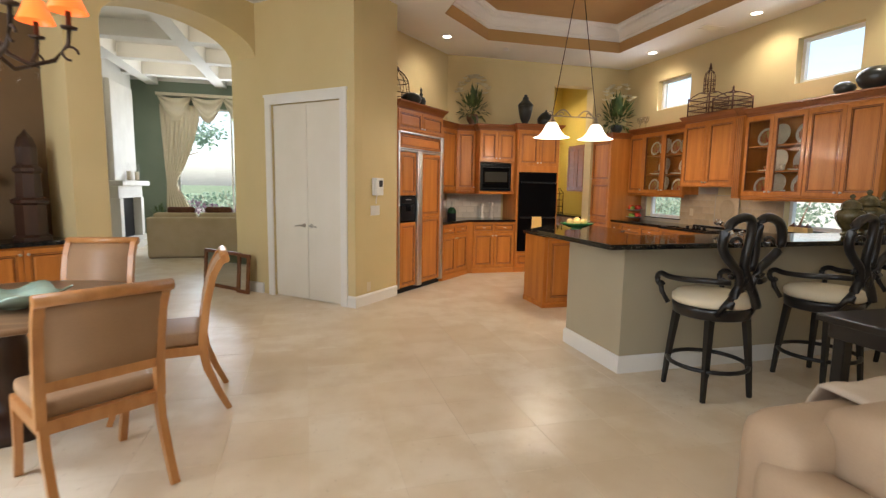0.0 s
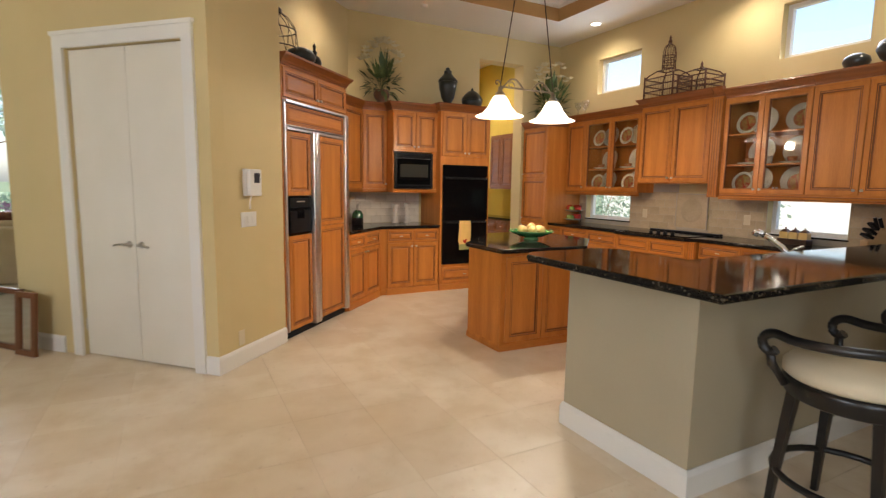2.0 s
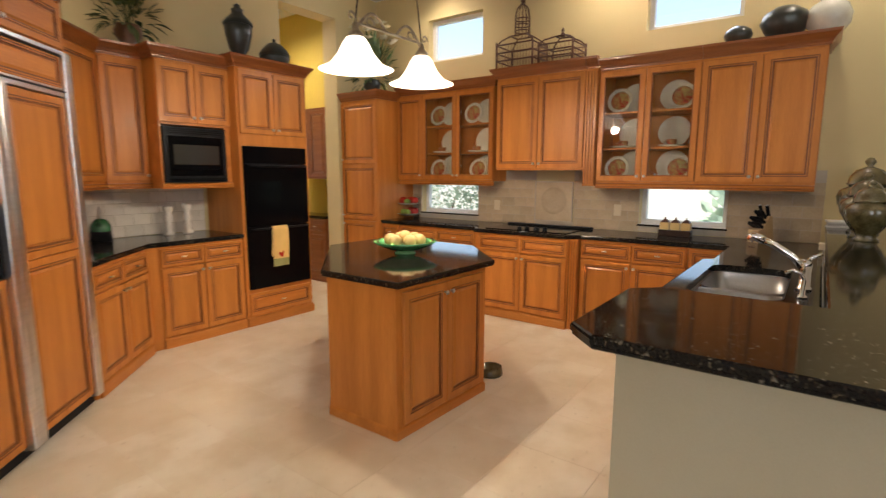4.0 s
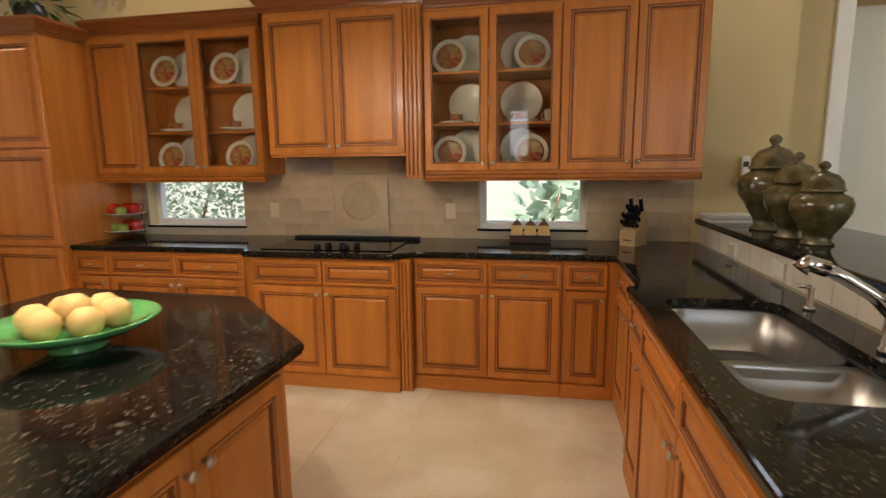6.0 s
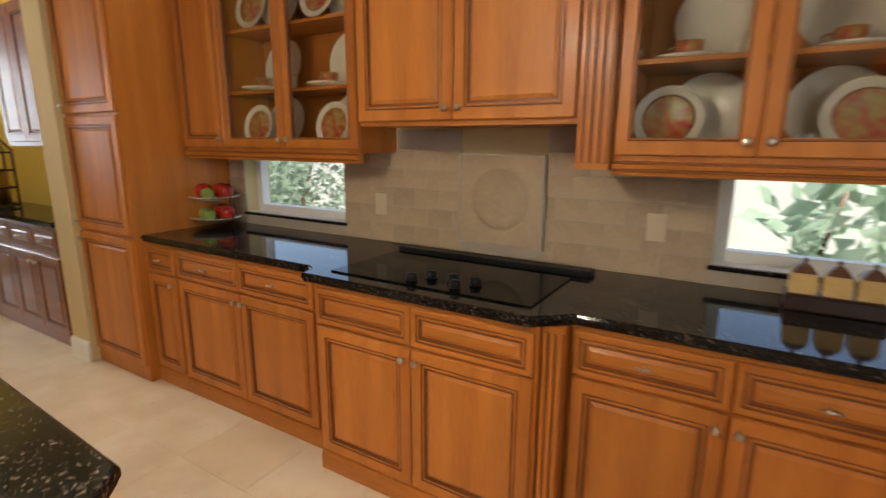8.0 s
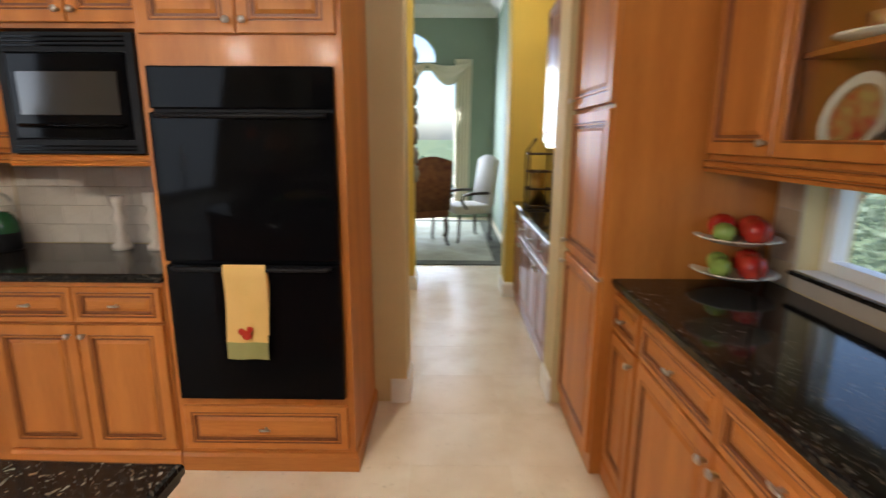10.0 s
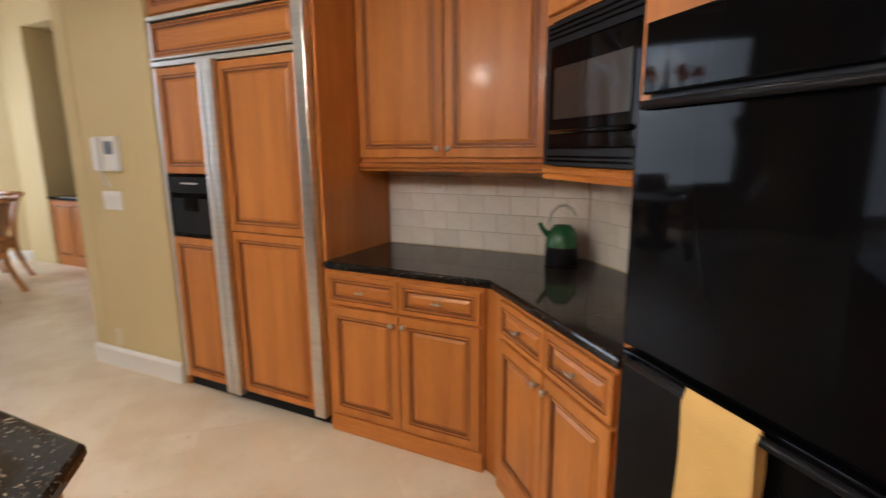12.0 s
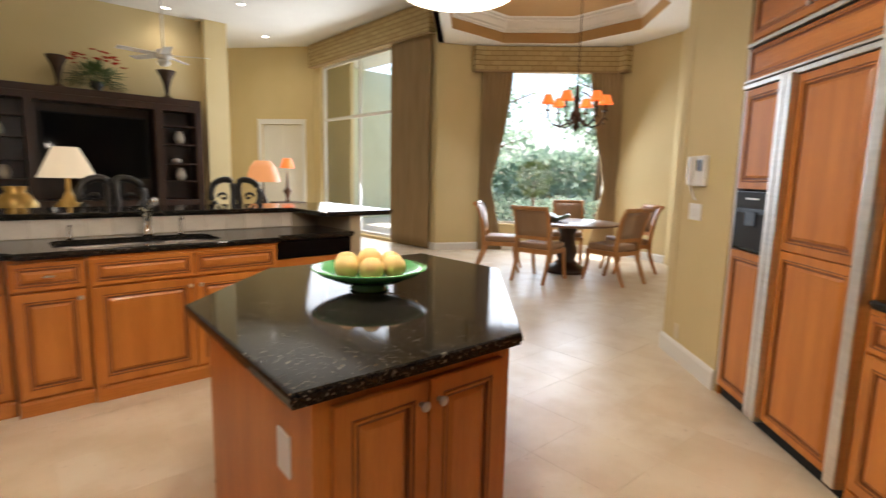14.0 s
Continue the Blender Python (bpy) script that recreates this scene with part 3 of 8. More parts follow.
arc_ceiling("ceiling_family", [(-0.7, 2.5), (-0.7, -2.2), (-2.0, -2.6), (-2.0, -5.4), (7.4, -5.4), (7.4, 5.06), (1.9, 5.06)], [], HF, "white high family room ceiling", CEIL)
arc_ceiling("ceiling_dining", [(2.9, 12.9), (7.1, 12.9), (7.1, 17.6), (2.9, 17.6)], [], H - 0.01, "white dining room ceiling", CEIL)
arc_ceiling("ceiling_living", [(-6.1, 5.9), (-3.0, 5.9), (0.1, 9.5), (2.1, 10.2), (2.1, 17.3), (-6.1, 17.3)], [], 4.35, "white coffered living room ceiling", CEIL)
bm = bmesh.new()
for (xa, ya), (xb, yb) in (((7.2, 5.02), (1.9, 5.02)), ((1.9, 5.02), (-0.62, 2.44))):
    L = math.hypot(xb - xa, yb - ya)
    ang = math.degrees(math.atan2(yb - ya, xb - xa))
    box(bm, 0, -0.05, H, L, 0.05, HF, m=pose(xa, ya, 0, 0, 0, ang))
structure("wall_header", bm, PAINT, "painted drop between the high and the low ceiling", "wall")


def tray(name, loop, label):
    """Recess above a ceiling hole: brown band, white crown, brown lid."""
    bm = bmesh.new()
    c = Vector((sum(p[0] for p in loop) / len(loop), sum(p[1] for p in loop) / len(loop), 0))

    def ring(inset, z):
        out, n = [], len(loop)
        for i in range(n):
            p, a, b = (Vector((*loop[k % n], 0)) for k in (i, i - 1, i + 1))
            d1, d2 = (p - a).normalized(), (b - p).normalized()
            n1, n2 = Vector((d1.y, -d1.x, 0)), Vector((d2.y, -d2.x, 0))
            mit = (n1 + n2) / (1 + n1.dot(n2))
            if mit.dot(c - p) < 0:
                mit = -mit
            q = p + inset * mit
            out.append(bm.verts.new((q.x, q.y, z)))
        return out
    levels = [(0.004, H - 0.002, 0), (0.004, H + 0.17, 0), (0.03, H + 0.17, 1), (0.034, H + 0.20, 1), (0.05, H + 0.205, 1), (0.055, H + 0.24, 1), (0.10, H + 0.31, 1), (0.105, H + 0.34, 1), (0.14, H + 0.35, 1), (0.145, H + 0.38, 1), (0.19, H + 0.395, 1)]
    rings = [ring(i, z) for i, z, _ in levels]
    n = len(loop)
    for k in range(len(rings) - 1):
        for i in range(n):
            f = bm.faces.new((rings[k][i], rings[k][(i + 1) % n], rings[k + 1][(i + 1) % n], rings[k + 1][i]))
            f.material_index = levels[k + 1][2]
    bm.faces.new(rings[-1]).material_index = 0
    return structure(name, bm, [TRAY, WHITE], label, "ceiling")


tray("ceiling_tray", KT, "bronze-brown ceiling tray with white crown moulding")
tray("ceiling_tray_nook", NT, "bronze-brown octagonal nook tray with white crown moulding")

# baseboards
BASE = [(0.0, 0.0), (0.018, 0.0), (0.018, 0.115), (0.012, 0.13), (0.006, 0.14), (0.0, 0.14)]


def baseboard(name, pts, label="white painted baseboard"):
    bm = bmesh.new()
    sweep(bm, [(x, y, 0.001) for x, y in pts], BASE)
    return structure(name, bm, WHITE, label, "baseboard")


baseboard("baseboard", [(1.44, 7.866), (1.516, 7.79), (2.125, 8.43)])
baseboard("baseboard_2", [(0.03, 9.276), (0.40, 8.906)])
baseboard("baseboard_3", [(5.36, 10.55), (5.45, 10.55)])
baseboard("baseboard_4", [(5.45, 10.55), (5.45, 10.79)])
baseboard("baseboard_5", [(6.27, 10.79), (6.27, 10.55)])
baseboard("baseboard_6", [(-0.55, 1.7), (-0.55, 2.45), (-1.352, 2.802), (-3.12, 4.57), (-2.8, 5.78)])
baseboard("baseboard_7", [(4.3, 12.75), (5.35, 12.75), (5.35, 13.0)])
baseboard("baseboard_8", [(6.22, 12.85), (6.22, 12.55), (6.5, 12.55)])


def casing(name, m, x0, x1, top, w=0.095, label="white painted door casing"):
    """Casing round an opening on a wall's front, in the wall's own axes."""
    bm = bmesh.new()
    for a, b, c, d in ((x0 - w, x0, 0, top + w), (x1, x1 + w, 0, top + w), (x0, x1, top, top + w)):
        box(bm, a, -0.024, c, b, -0.001, d)
    box(bm, x0 - w - 0.012, -0.034, top + w, x1 + w + 0.012, -0.001, top + w + 0.03)
    return structure(name, bm, WHITE, label, "trim", m)


DM = pose(*DW0, 0, 0, 0, -45)
casing("trim", DM, 0.735, 1.895, 2.475)
for k, (a, b) in enumerate(((0.739, 1.313), (1.317, 1.891))):
    d = thing("door_1", DM @ pose(a, 0.03, 0.008), "cream-white flush closet door with a lever handle, closed", "door", "pair of closet doors", "structure")
    part("leaf", cbox(0, 0, 0, b - a, 0.045, 2.46, 0.003), DOORW, d)
    hx = (b - a) - 0.06 if k == 0 else 0.06
    bm = bmesh.new()
    lathe(bm, [(0, -0.002), (0.028, 0), (0.028, 0.006), (0.012, 0.012), (0.012, 0.045), (0, 0.047)], 16, m=pose(hx, 0, 0.95, 90))
    s = -1 if k == 0 else 1
    tube(bm, [(hx, -0.042, 0.95), (hx + s * 0.03, -0.05, 0.952), (hx + s * 0.075, -0.05, 0.948), (hx + s * 0.115, -0.046, 0.94)], 0.009, 8)
    part("lever_handle", bm, NICKEL, d, "brushed nickel lever handle")
    for hz in (0.25, 1.25, 2.25):
        bm = bmesh.new()
        box(bm, (b - a) - 0.006 if k else -0.002, -0.008, hz - 0.05, (b - a) + 0.002 if k else 0.006, 0.004, hz + 0.05)
        part("hinge", bm, NICKEL, d)


def window(name, m, w, h, label, panes=1, frame_w=0.045, rail=None, mats=None, depth=0.06, y=0.09):
    """Framed glazing in an opening: local x along the wall, z up from the sill."""
    t = thing(name, m, label, "window", kind="structure")
    bm = bmesh.new()
    for a, b, c, d in ((0, frame_w, 0, h), (w - frame_w, w, 0, h), (frame_w, w - frame_w, 0, frame_w), (frame_w, w - frame_w, h - frame_w, h)):
        box(bm, a, y, c, b, y + depth, d)
    for i in range(1, panes):
        x = w * i / panes
        box(bm, x - 0.022, y, frame_w, x + 0.022, y + depth, h - frame_w)
    if rail:
        box(bm, frame_w, y + 0.002, rail - 0.03, w - frame_w, y + depth - 0.002, rail + 0.03)
    part("window_frame", bm, mats or WHITE, t, "white window frame")
    for i in range(panes):
        bm = bmesh.new()
        box(bm, frame_w + (w / panes) * i if i == 0 else (w / panes) * i + 0.022, y + 0.025, frame_w, (w / panes) * (i + 1) - (frame_w if i == panes - 1 else 0.022), y + 0.031, h - frame_w)
        g = part("pane", bm, GLASS, t)
        g.visible_shadow = False
    return t


EM = pose(7.0, RW, 0, 0, 0, -90)
window("window_1", EM @ pose(RW - 9.77, 0, 0.998), 0.88, 0.422, "small white-framed window above the worktop, garden behind")
window("window_2", EM @ pose(RW - 6.99, 0, 0.998), 0.773, 0.422, "small white-framed window above the worktop, garden behind")
window("window_3", EM @ pose(RW - 9.655, 0, 2.865), 0.795, 0.505, "high white-framed clerestory window")
window("window_4", EM @ pose(RW - 7.02, 0, 2.84), 0.805, 0.56, "high white-framed clerestory window")
for yy, ww in ((9.77, 0.88), (6.99, 0.773)):
    bm = cbox(RW - yy - 0.012, -0.024, 0.981, RW - yy + ww + 0.012, 0.002, 0.998, 0.003)
    structure("window_sill", bm, GRANITE, "narrow black granite edge below the window", "sill", EM)
    bm = cbox(RW - yy, 0.003, 0.981, RW - yy + ww, 0.09, 0.9985, 0.002)
    structure("window_sill", bm, WHITE, "white painted window stool", "sill", EM)
window("window_5", pose(-1.352, 2.802, 0.5, 0, 0, 135) @ pose(0.17, 0, 0), 2.20, 2.95, "large clear picture window over the garden", 1, 0.05)
window("window_6", pose(-0.55, -2.3, 0.06, 0, 0, 90) @ pose(0.35, 0, 0), 3.25, 3.89, "tall white sliding window with a transom bar", 2, 0.06, 2.62)
window("window_7", pose(3.0, 17.5, 0.30) @ pose(1.60, 0, 0), 1.35, 2.42, "tall bright dining room window", 1)
bm = bmesh.new()
prev = None
for i in range(17):
    a = math.pi * i / 16
    u, z = 1.925 - 0.525 * math.cos(a), 2.80 + 0.523 * math.sin(a)
    cur = [bm.verts.new(v) for v in ((u, 0.001, z), (u, 0.149, z), (u, 0.149, 3.325), (u, 0.001, 3.325))]
    if prev:
        for j in range(4):
            bm.faces.new((prev[j], cur[j], cur[(j + 1) % 4], prev[(j + 1) % 4]))
    prev = cur
structure("wall_dining_arch", bm, GREEN, "sage green spandrel of the round-headed transom", "wall", pose(3.0, 17.5, 0))
window("window_9", pose(3.0, 17.5, 2.80) @ pose(1.40, 0, 0), 1.05, 0.525, "round-headed transom above the dining room window", 1, 0.02)
window("window_8", pose(-6.0, 17.2, 0.55) @ pose(3.6, 0, 0), 2.80, 2.95, "tall bright living room window", 2)

# Unseen slab, its edges set to hold sun and sky off the windows.
bm = bmesh.new()
prism(bm, [(-3.4, -6.5), (7.45, -6.5), (7.45, 18.3), (-6.3, 18.3), (-6.3, 5.9), (-3.4, 5.9)], 4.62, 4.75)
structure("roof", bm, CEIL, "unseen flat slab added over the house to block sun and sky", "roof")


# ---- kitchen cabinets ----
def panel_bm(w, h, stile=0.055, thick=0.02, bead=True):
    """Raised-panel front: frame, dark glazed groove, raised field. Local x width, z height, outward -y."""
    bm = bmesh.new()
    k = min(stile, w * 0.24, h * 0.26)
    rings = [(0.0, 0.0, 0), (0.0, thick - 0.004, 0), (0.004, thick, 0), (k - 0.010, thick, 0), (k - 0.008, thick - 0.004, 1), (k - 0.003, thick - 0.004, 1),
             (k - 0.001, thick, 0), (k + 0.004, thick, 0), (k + 0.006, thick - 0.009, 1), (k + 0.016, thick - 0.009, 1), (k + 0.030, thick - 0.002, 0)]
    rows = []
    for i, d, _ in rings:
        rows.append([bm.verts.new(v) for v in ((i, -d, i), (w - i, -d, i), (w - i, -d, h - i), (i, -d, h - i))])
    for q in range(len(rows) - 1):
        for j in range(4):
            bm.faces.new((rows[q][j], rows[q][(j + 1) % 4], rows[q + 1][(j + 1) % 4], rows[q + 1][j])).material_index = rings[q + 1][2]
    bm.faces.new(rows[-1])
    bm.faces.new(rows[0][::-1])
    return bm


def knob(parent, x, y, z):
    bm = bmesh.new()
    lathe(bm, [(0, 0), (0.007, 0.001), (0.005, 0.012), (0.013, 0.018), (0.014, 0.024), (0.009, 0.029), (0, 0.030)], 12, m=pose(x, y, z, 90))
    return part("knob", bm, NICKEL, parent)


def pull(parent, x, y, z):
    """Small bow-shaped drawer knob lying level."""
    bm = bmesh.new()
    lathe(bm, [(0, 0), (0.006, 0.001), (0.005, 0.016), (0, 0.018)], 10, m=pose(x, y, z, 90))
    tube(bm, [(x - 0.022, y - 0.020, z), (x - 0.008, y - 0.025, z + 0.001), (x + 0.008, y - 0.025, z + 0.001), (x + 0.022, y - 0.020, z)], 0.0055, 8)
    return part("pull", bm, NICKEL, parent)


def front(cab, name, x, z, w, h, hardware=None, y=0.0, stile=0.055):
    d = part(name, panel_bm(w, h, stile), [WOOD if h > w * 0.8 else WOODH, GLAZE], cab, m=pose(x, y, z))
    if hardware == "pull":
        pull(d, w / 2, -0.019, h / 2)
    elif hardware:
        kx = 0.028 if "l" in hardware else w - 0.028
        kz = h - 0.045 if "t" in hardware else 0.045
        knob(d, kx, -0.020, kz)
    return d


def base_cabinet(m, w, cols, depth=0.60, h=WT - 0.04, hollow=0.0, label="honey maple base cabinet with dark-glazed raised panels", false_front=False, knobs=None, end=""):
    """cols: widths of the doors with a drawer above each."""
    t = thing("base_cabinet", m, label, "cabinet", "kitchen base cabinets")
    bm = bmesh.new()
    if hollow:
        box(bm, 0, 0.021, 0.0, w, depth, h - hollow)
        box(bm, 0, 0.0, 0.0, w, 0.02, h)
    else:
        box(bm, 0, 0.0, 0.0, w, depth, h)
    part("body", bm, WOOD, t)
    bm = bmesh.new()
    sweep(bm, [(0, 0, 0.001), (w, 0, 0.001)], [(0, 0), (0.016, 0), (0.016, 0.07), (0.010, 0.085), (0, 0.09)])
    part("plinth", bm, WOODH, t)
    x = 0.012
    scale = (w - 0.024 - 0.006 * (len(cols) - 1)) / sum(cols)
    for i, c in enumerate(cols):
        cw = c * scale
        front(t, "drawer", x, 0.708, cw, 0.155, None if false_front else "pull", stile=0.032)
        k = knobs[i] if knobs else ("rt" if i % 2 == 0 and len(cols) > 1 else "lt")
        front(t, "door", x, 0.105, cw, 0.59, k)
        x += cw + 0.006
    return t


def fluted(name, m, w, z0, z1, proud, n=4):
    bm = bmesh.new()
    box(bm, 0, -proud, z0, w, 0.0, z1)
    t = thing(name, m, "fluted honey maple pilaster between cabinets", "pilaster")
    part("shaft", bm, [WOOD, GLAZE], t)
    for i in range(n):
        x, k = w * (i + 0.5) / n, w * 0.62 / n
        part("flute", cbox(x - k / 2, -proud - 0.010, z0 + 0.02, x + k / 2, -proud - 0.0005, z1 - 0.02, 0.003), WOOD, t)
        part("groove", cbox(x + k / 2 + 0.001, -proud - 0.002, z0 + 0.02, x + k / 2 + 0.2 * w / n, -proud - 0.0006, z1 - 0.02, 0), GLAZE, t)
    return t


R = lambda y, x=6.385: pose(x, y, 0, 0, 0, -90)
base_cabinet(R(9.915), 0.30, [1.0], 0.61, knobs=["rt"])
base_cabinet(R(9.61), 1.085, [0.54, 0.53], 0.61)
base_cabinet(R(8.425, 6.285), 1.005, [1, 1], 0.70, false_front=True, label="honey maple cooktop cabinet standing proud of its neighbours")
fluted("pilaster", R(7.418, 6.34), 0.075, 0.0, WT - 0.04, 0.03, 3)
for xa, ya, yb in ((6.37, 8.523, 8.427), (6.35, 7.418, 7.348), (6.386, 6.129, 6.06)):
    bm = bmesh.new()
    prism(bm, [(xa, ya), (xa, yb), (6.99, yb), (6.99, ya)], 0, WT - 0.042)
    t = thing("filler_cabinet", pose(0, 0, 0), "honey maple filler strip between base cabinets", "cabinet")
    part("body", bm, WOOD, t)
base_cabinet(R(7.345), 0.94, [0.475, 0.45], 0.61)
base_cabinet(R(6.40), 0.27, [1.0], 0.61, knobs=["rt"])
P = lambda x, y=6.065: pose(x, y, 0, 0, 0, 180)
base_cabinet(P(6.38), 0.76, [1, 1], 0.55, label="narrow honey maple corner cabinet beside the sink")
base_cabinet(P(5.615, 6.12), 0.35, [1.0], 0.60, hollow=0.2, knobs=["rt"])
base_cabinet(P(5.255, 6.14), 1.12, [1, 1], 0.62, hollow=0.2, label="honey maple sink cabinet standing proud of its neighbours", false_front=True)
fluted("pilaster", P(5.262, 6.125), 0.06, 0.0, 0.87, 0.02, 2)
F45 = lambda s, off=0.0: pose(2.142 + s * 0.7071 - off * 0.7071, 8.475 + s * 0.7071 + off * 0.7071, 0, 0, 0, 45)
base_cabinet(F45(1.173, -0.012), 0.86, [1, 1], 0.58)
base_cabinet(pose(3.70, 9.937, 0), 0.775, [1, 1], 0.58)
bm = bmesh.new()
prism(bm, [(3.699, 9.94), (3.699, 10.5), (3.25, 10.22), (3.555, 9.912), (3.635, 9.94)], 0, WT - 0.042)
t = thing("filler_cabinet", pose(0, 0, 0), "honey maple corner filler between two base cabinets", "cabinet")
part("body", bm, WOOD, t)


# worktops
EDGE = 0.04


def slab(name, pts, z, label, cut=None, thick=EDGE):
    """Granite top with a rounded double-ogee edge."""
    bm = bmesh.new()
    n = len(pts)
    area = sum(pts[i][0] * pts[(i + 1) % n][1] - pts[(i + 1) % n][0] * pts[i][1] for i in range(n))
    if area < 0:
        pts = pts[::-1]

    def ring(inset, zz):
        out = []
        for i in range(n):
            p, a, b = (Vector((*pts[k % n], 0)) for k in (i, i - 1, i + 1))
            d1, d2 = (p - a).normalized(), (b - p).normalized()
            n1, n2 = Vector((-d1.y, d1.x, 0)), Vector((-d2.y, d2.x, 0))
            q = p + inset * (n1 + n2) / max(1 + n1.dot(n2), 0.3)
            out.append(bm.verts.new((q.x, q.y, zz)))
        return out
    prof = [(0.030, z - thick), (0.012, z - thick), (0.006, z - thick + 0.004), (0.006, z - thick + 0.012), (0.0, z - thick + 0.016), (0.0, z - 0.010), (0.003, z - 0.003), (0.010, z)]
    rings = [ring(i, zz) for i, zz in prof]
    for a, b in zip(rings, rings[1:]):
        for i in range(n):
            bm.faces.new((a[i], a[(i + 1) % n], b[(i + 1) % n], b[i]))
    edges = [e for i in range(n) for e in rings[-1][i].link_edges if e.other_vert(rings[-1][i]) == rings[-1][(i + 1) % n]]
    if cut:
        top = [bm.verts.new((x, y, z)) for x, y in cut]
        bot = [bm.verts.new((x, y, z - thick)) for x, y in cut]
        k = len(cut)
        edges += [bm.edges.new((top[i], top[(i + 1) % k])) for i in range(k)]
        for i in range(k):
            bm.faces.new((top[i], top[(i + 1) % k], bot[(i + 1) % k], bot[i]))
    bmesh.ops.triangle_fill(bm, use_beauty=True, edges=edges)
    t = thing(name, pose(0, 0, 0), label, "worktop")
    part("slab", bm, GRANITE, t)
    return t


def rounded(x0, y0, x1, y1, r, seg=5):
    out = []
    for cx, cy, a0 in ((x1 - r, y1 - r, 0), (x0 + r, y1 - r, 90), (x0 + r, y0 + r, 180), (x1 - r, y0 + r, 270)):
        out += [(cx + r * math.cos(math.radians(a0 + 90 * i / seg)), cy + r * math.sin(math.radians(a0 + 90 * i / seg))) for i in range(seg + 1)]
    return out


SINK = rounded(4.47, 5.64, 5.40, 6.06, 0.09)
slab("worktop", [(6.995, 9.915), (6.355, 9.915), (6.355, 8.54), (6.33, 8.50), (6.25, 8.475), (6.25, 7.44), (6.33, 7.35), (6.355, 7.32), (6.355, 6.105), (5.62, 6.105), (5.58, 6.165), (4.10, 6.165), (4.08, 6.065), (3.44, 6.065), (3.44, 5.49), (6.995, 5.49)],
     WT, "polished black granite worktop flecked with gold", SINK)
slab("worktop", [(2.985, 9.275), (3.622, 9.912), (4.482, 9.912), (4.482, 10.54), (3.40, 10.54), (2.55, 9.70)], WT, "polished black granite corner worktop")
slab("bar_counter", [(3.0, 4.83), (7.0, 4.83), (7.0, 5.50), (3.71, 5.50), (3.71, 5.99), (3.62, 6.08), (3.09, 6.08), (3.0, 5.99)], 1.085, "raised polished black granite bar top")

# peninsula knee wall
bm = bmesh.new()
prism(bm, [(3.358, 5.17), (7.0, 5.17), (7.0, 5.47), (3.46, 5.47), (3.46, 6.03), (3.358, 6.03)], 0, 1.043)
structure("wall_peninsula", bm, KNEE, "painted knee wall under the raised bar, colour darkened for shade", "wall")
baseboard("baseboard_9", [(3.44, 6.03), (3.358, 6.03), (3.358, 5.17), (7.0, 5.17)])


# wall cabinets
CROWNP = [(0.0, 0.0), (0.012, 0.0), (0.016, 0.018), (0.022, 0.022), (0.030, 0.040), (0.060, 0.075), (0.066, 0.080), (0.070, 0.100), (0.0, 0.100)]
RAILP = [(0.0, 0.0), (0.014, 0.0), (0.018, 0.010), (0.012, 0.020), (0.020, 0.024), (0.022, 0.036), (0.012, 0.046), (0.0, 0.048)]


def glazed_door(cab, x, z, w, h, hardware):
    d_bm = bmesh.new()
    k = 0.055
    rows = []
    prof = [(0, 0, 0), (0, -0.016, 0), (0.004, -0.020, 0), (k - 0.010, -0.020, 0), (k - 0.007, -0.016, 1), (k - 0.003, -0.016, 1), (k, -0.019, 0), (k, 0, 1)]
    for i, y, _ in prof:
        rows.append([d_bm.verts.new(v) for v in ((i, y, i), (w - i, y, i), (w - i, y, h - i), (i, y, h - i))])
    for q in range(len(rows)):
        for j in range(4):
            d_bm.faces.new((rows[q][j], rows[q][(j + 1) % 4], rows[(q + 1) % len(rows)][(j + 1) % 4], rows[(q + 1) % len(rows)][j])).material_index = prof[(q + 1) % len(rows)][2]
    d = part("glass_door", d_bm, [WOOD, GLAZE], cab, "maple-framed clear glass door", pose(x, 0, z))
    g = bmesh.new()
    box(g, k - 0.002, -0.009, k - 0.002, w - k + 0.002, -0.006, h - k + 0.002)
    p = part("pane", g, CABGLASS, d)
    p.visible_shadow = False
    knob(d, 0.028 if hardware == "l" else w - 0.028, -0.020, 0.045)
    return d


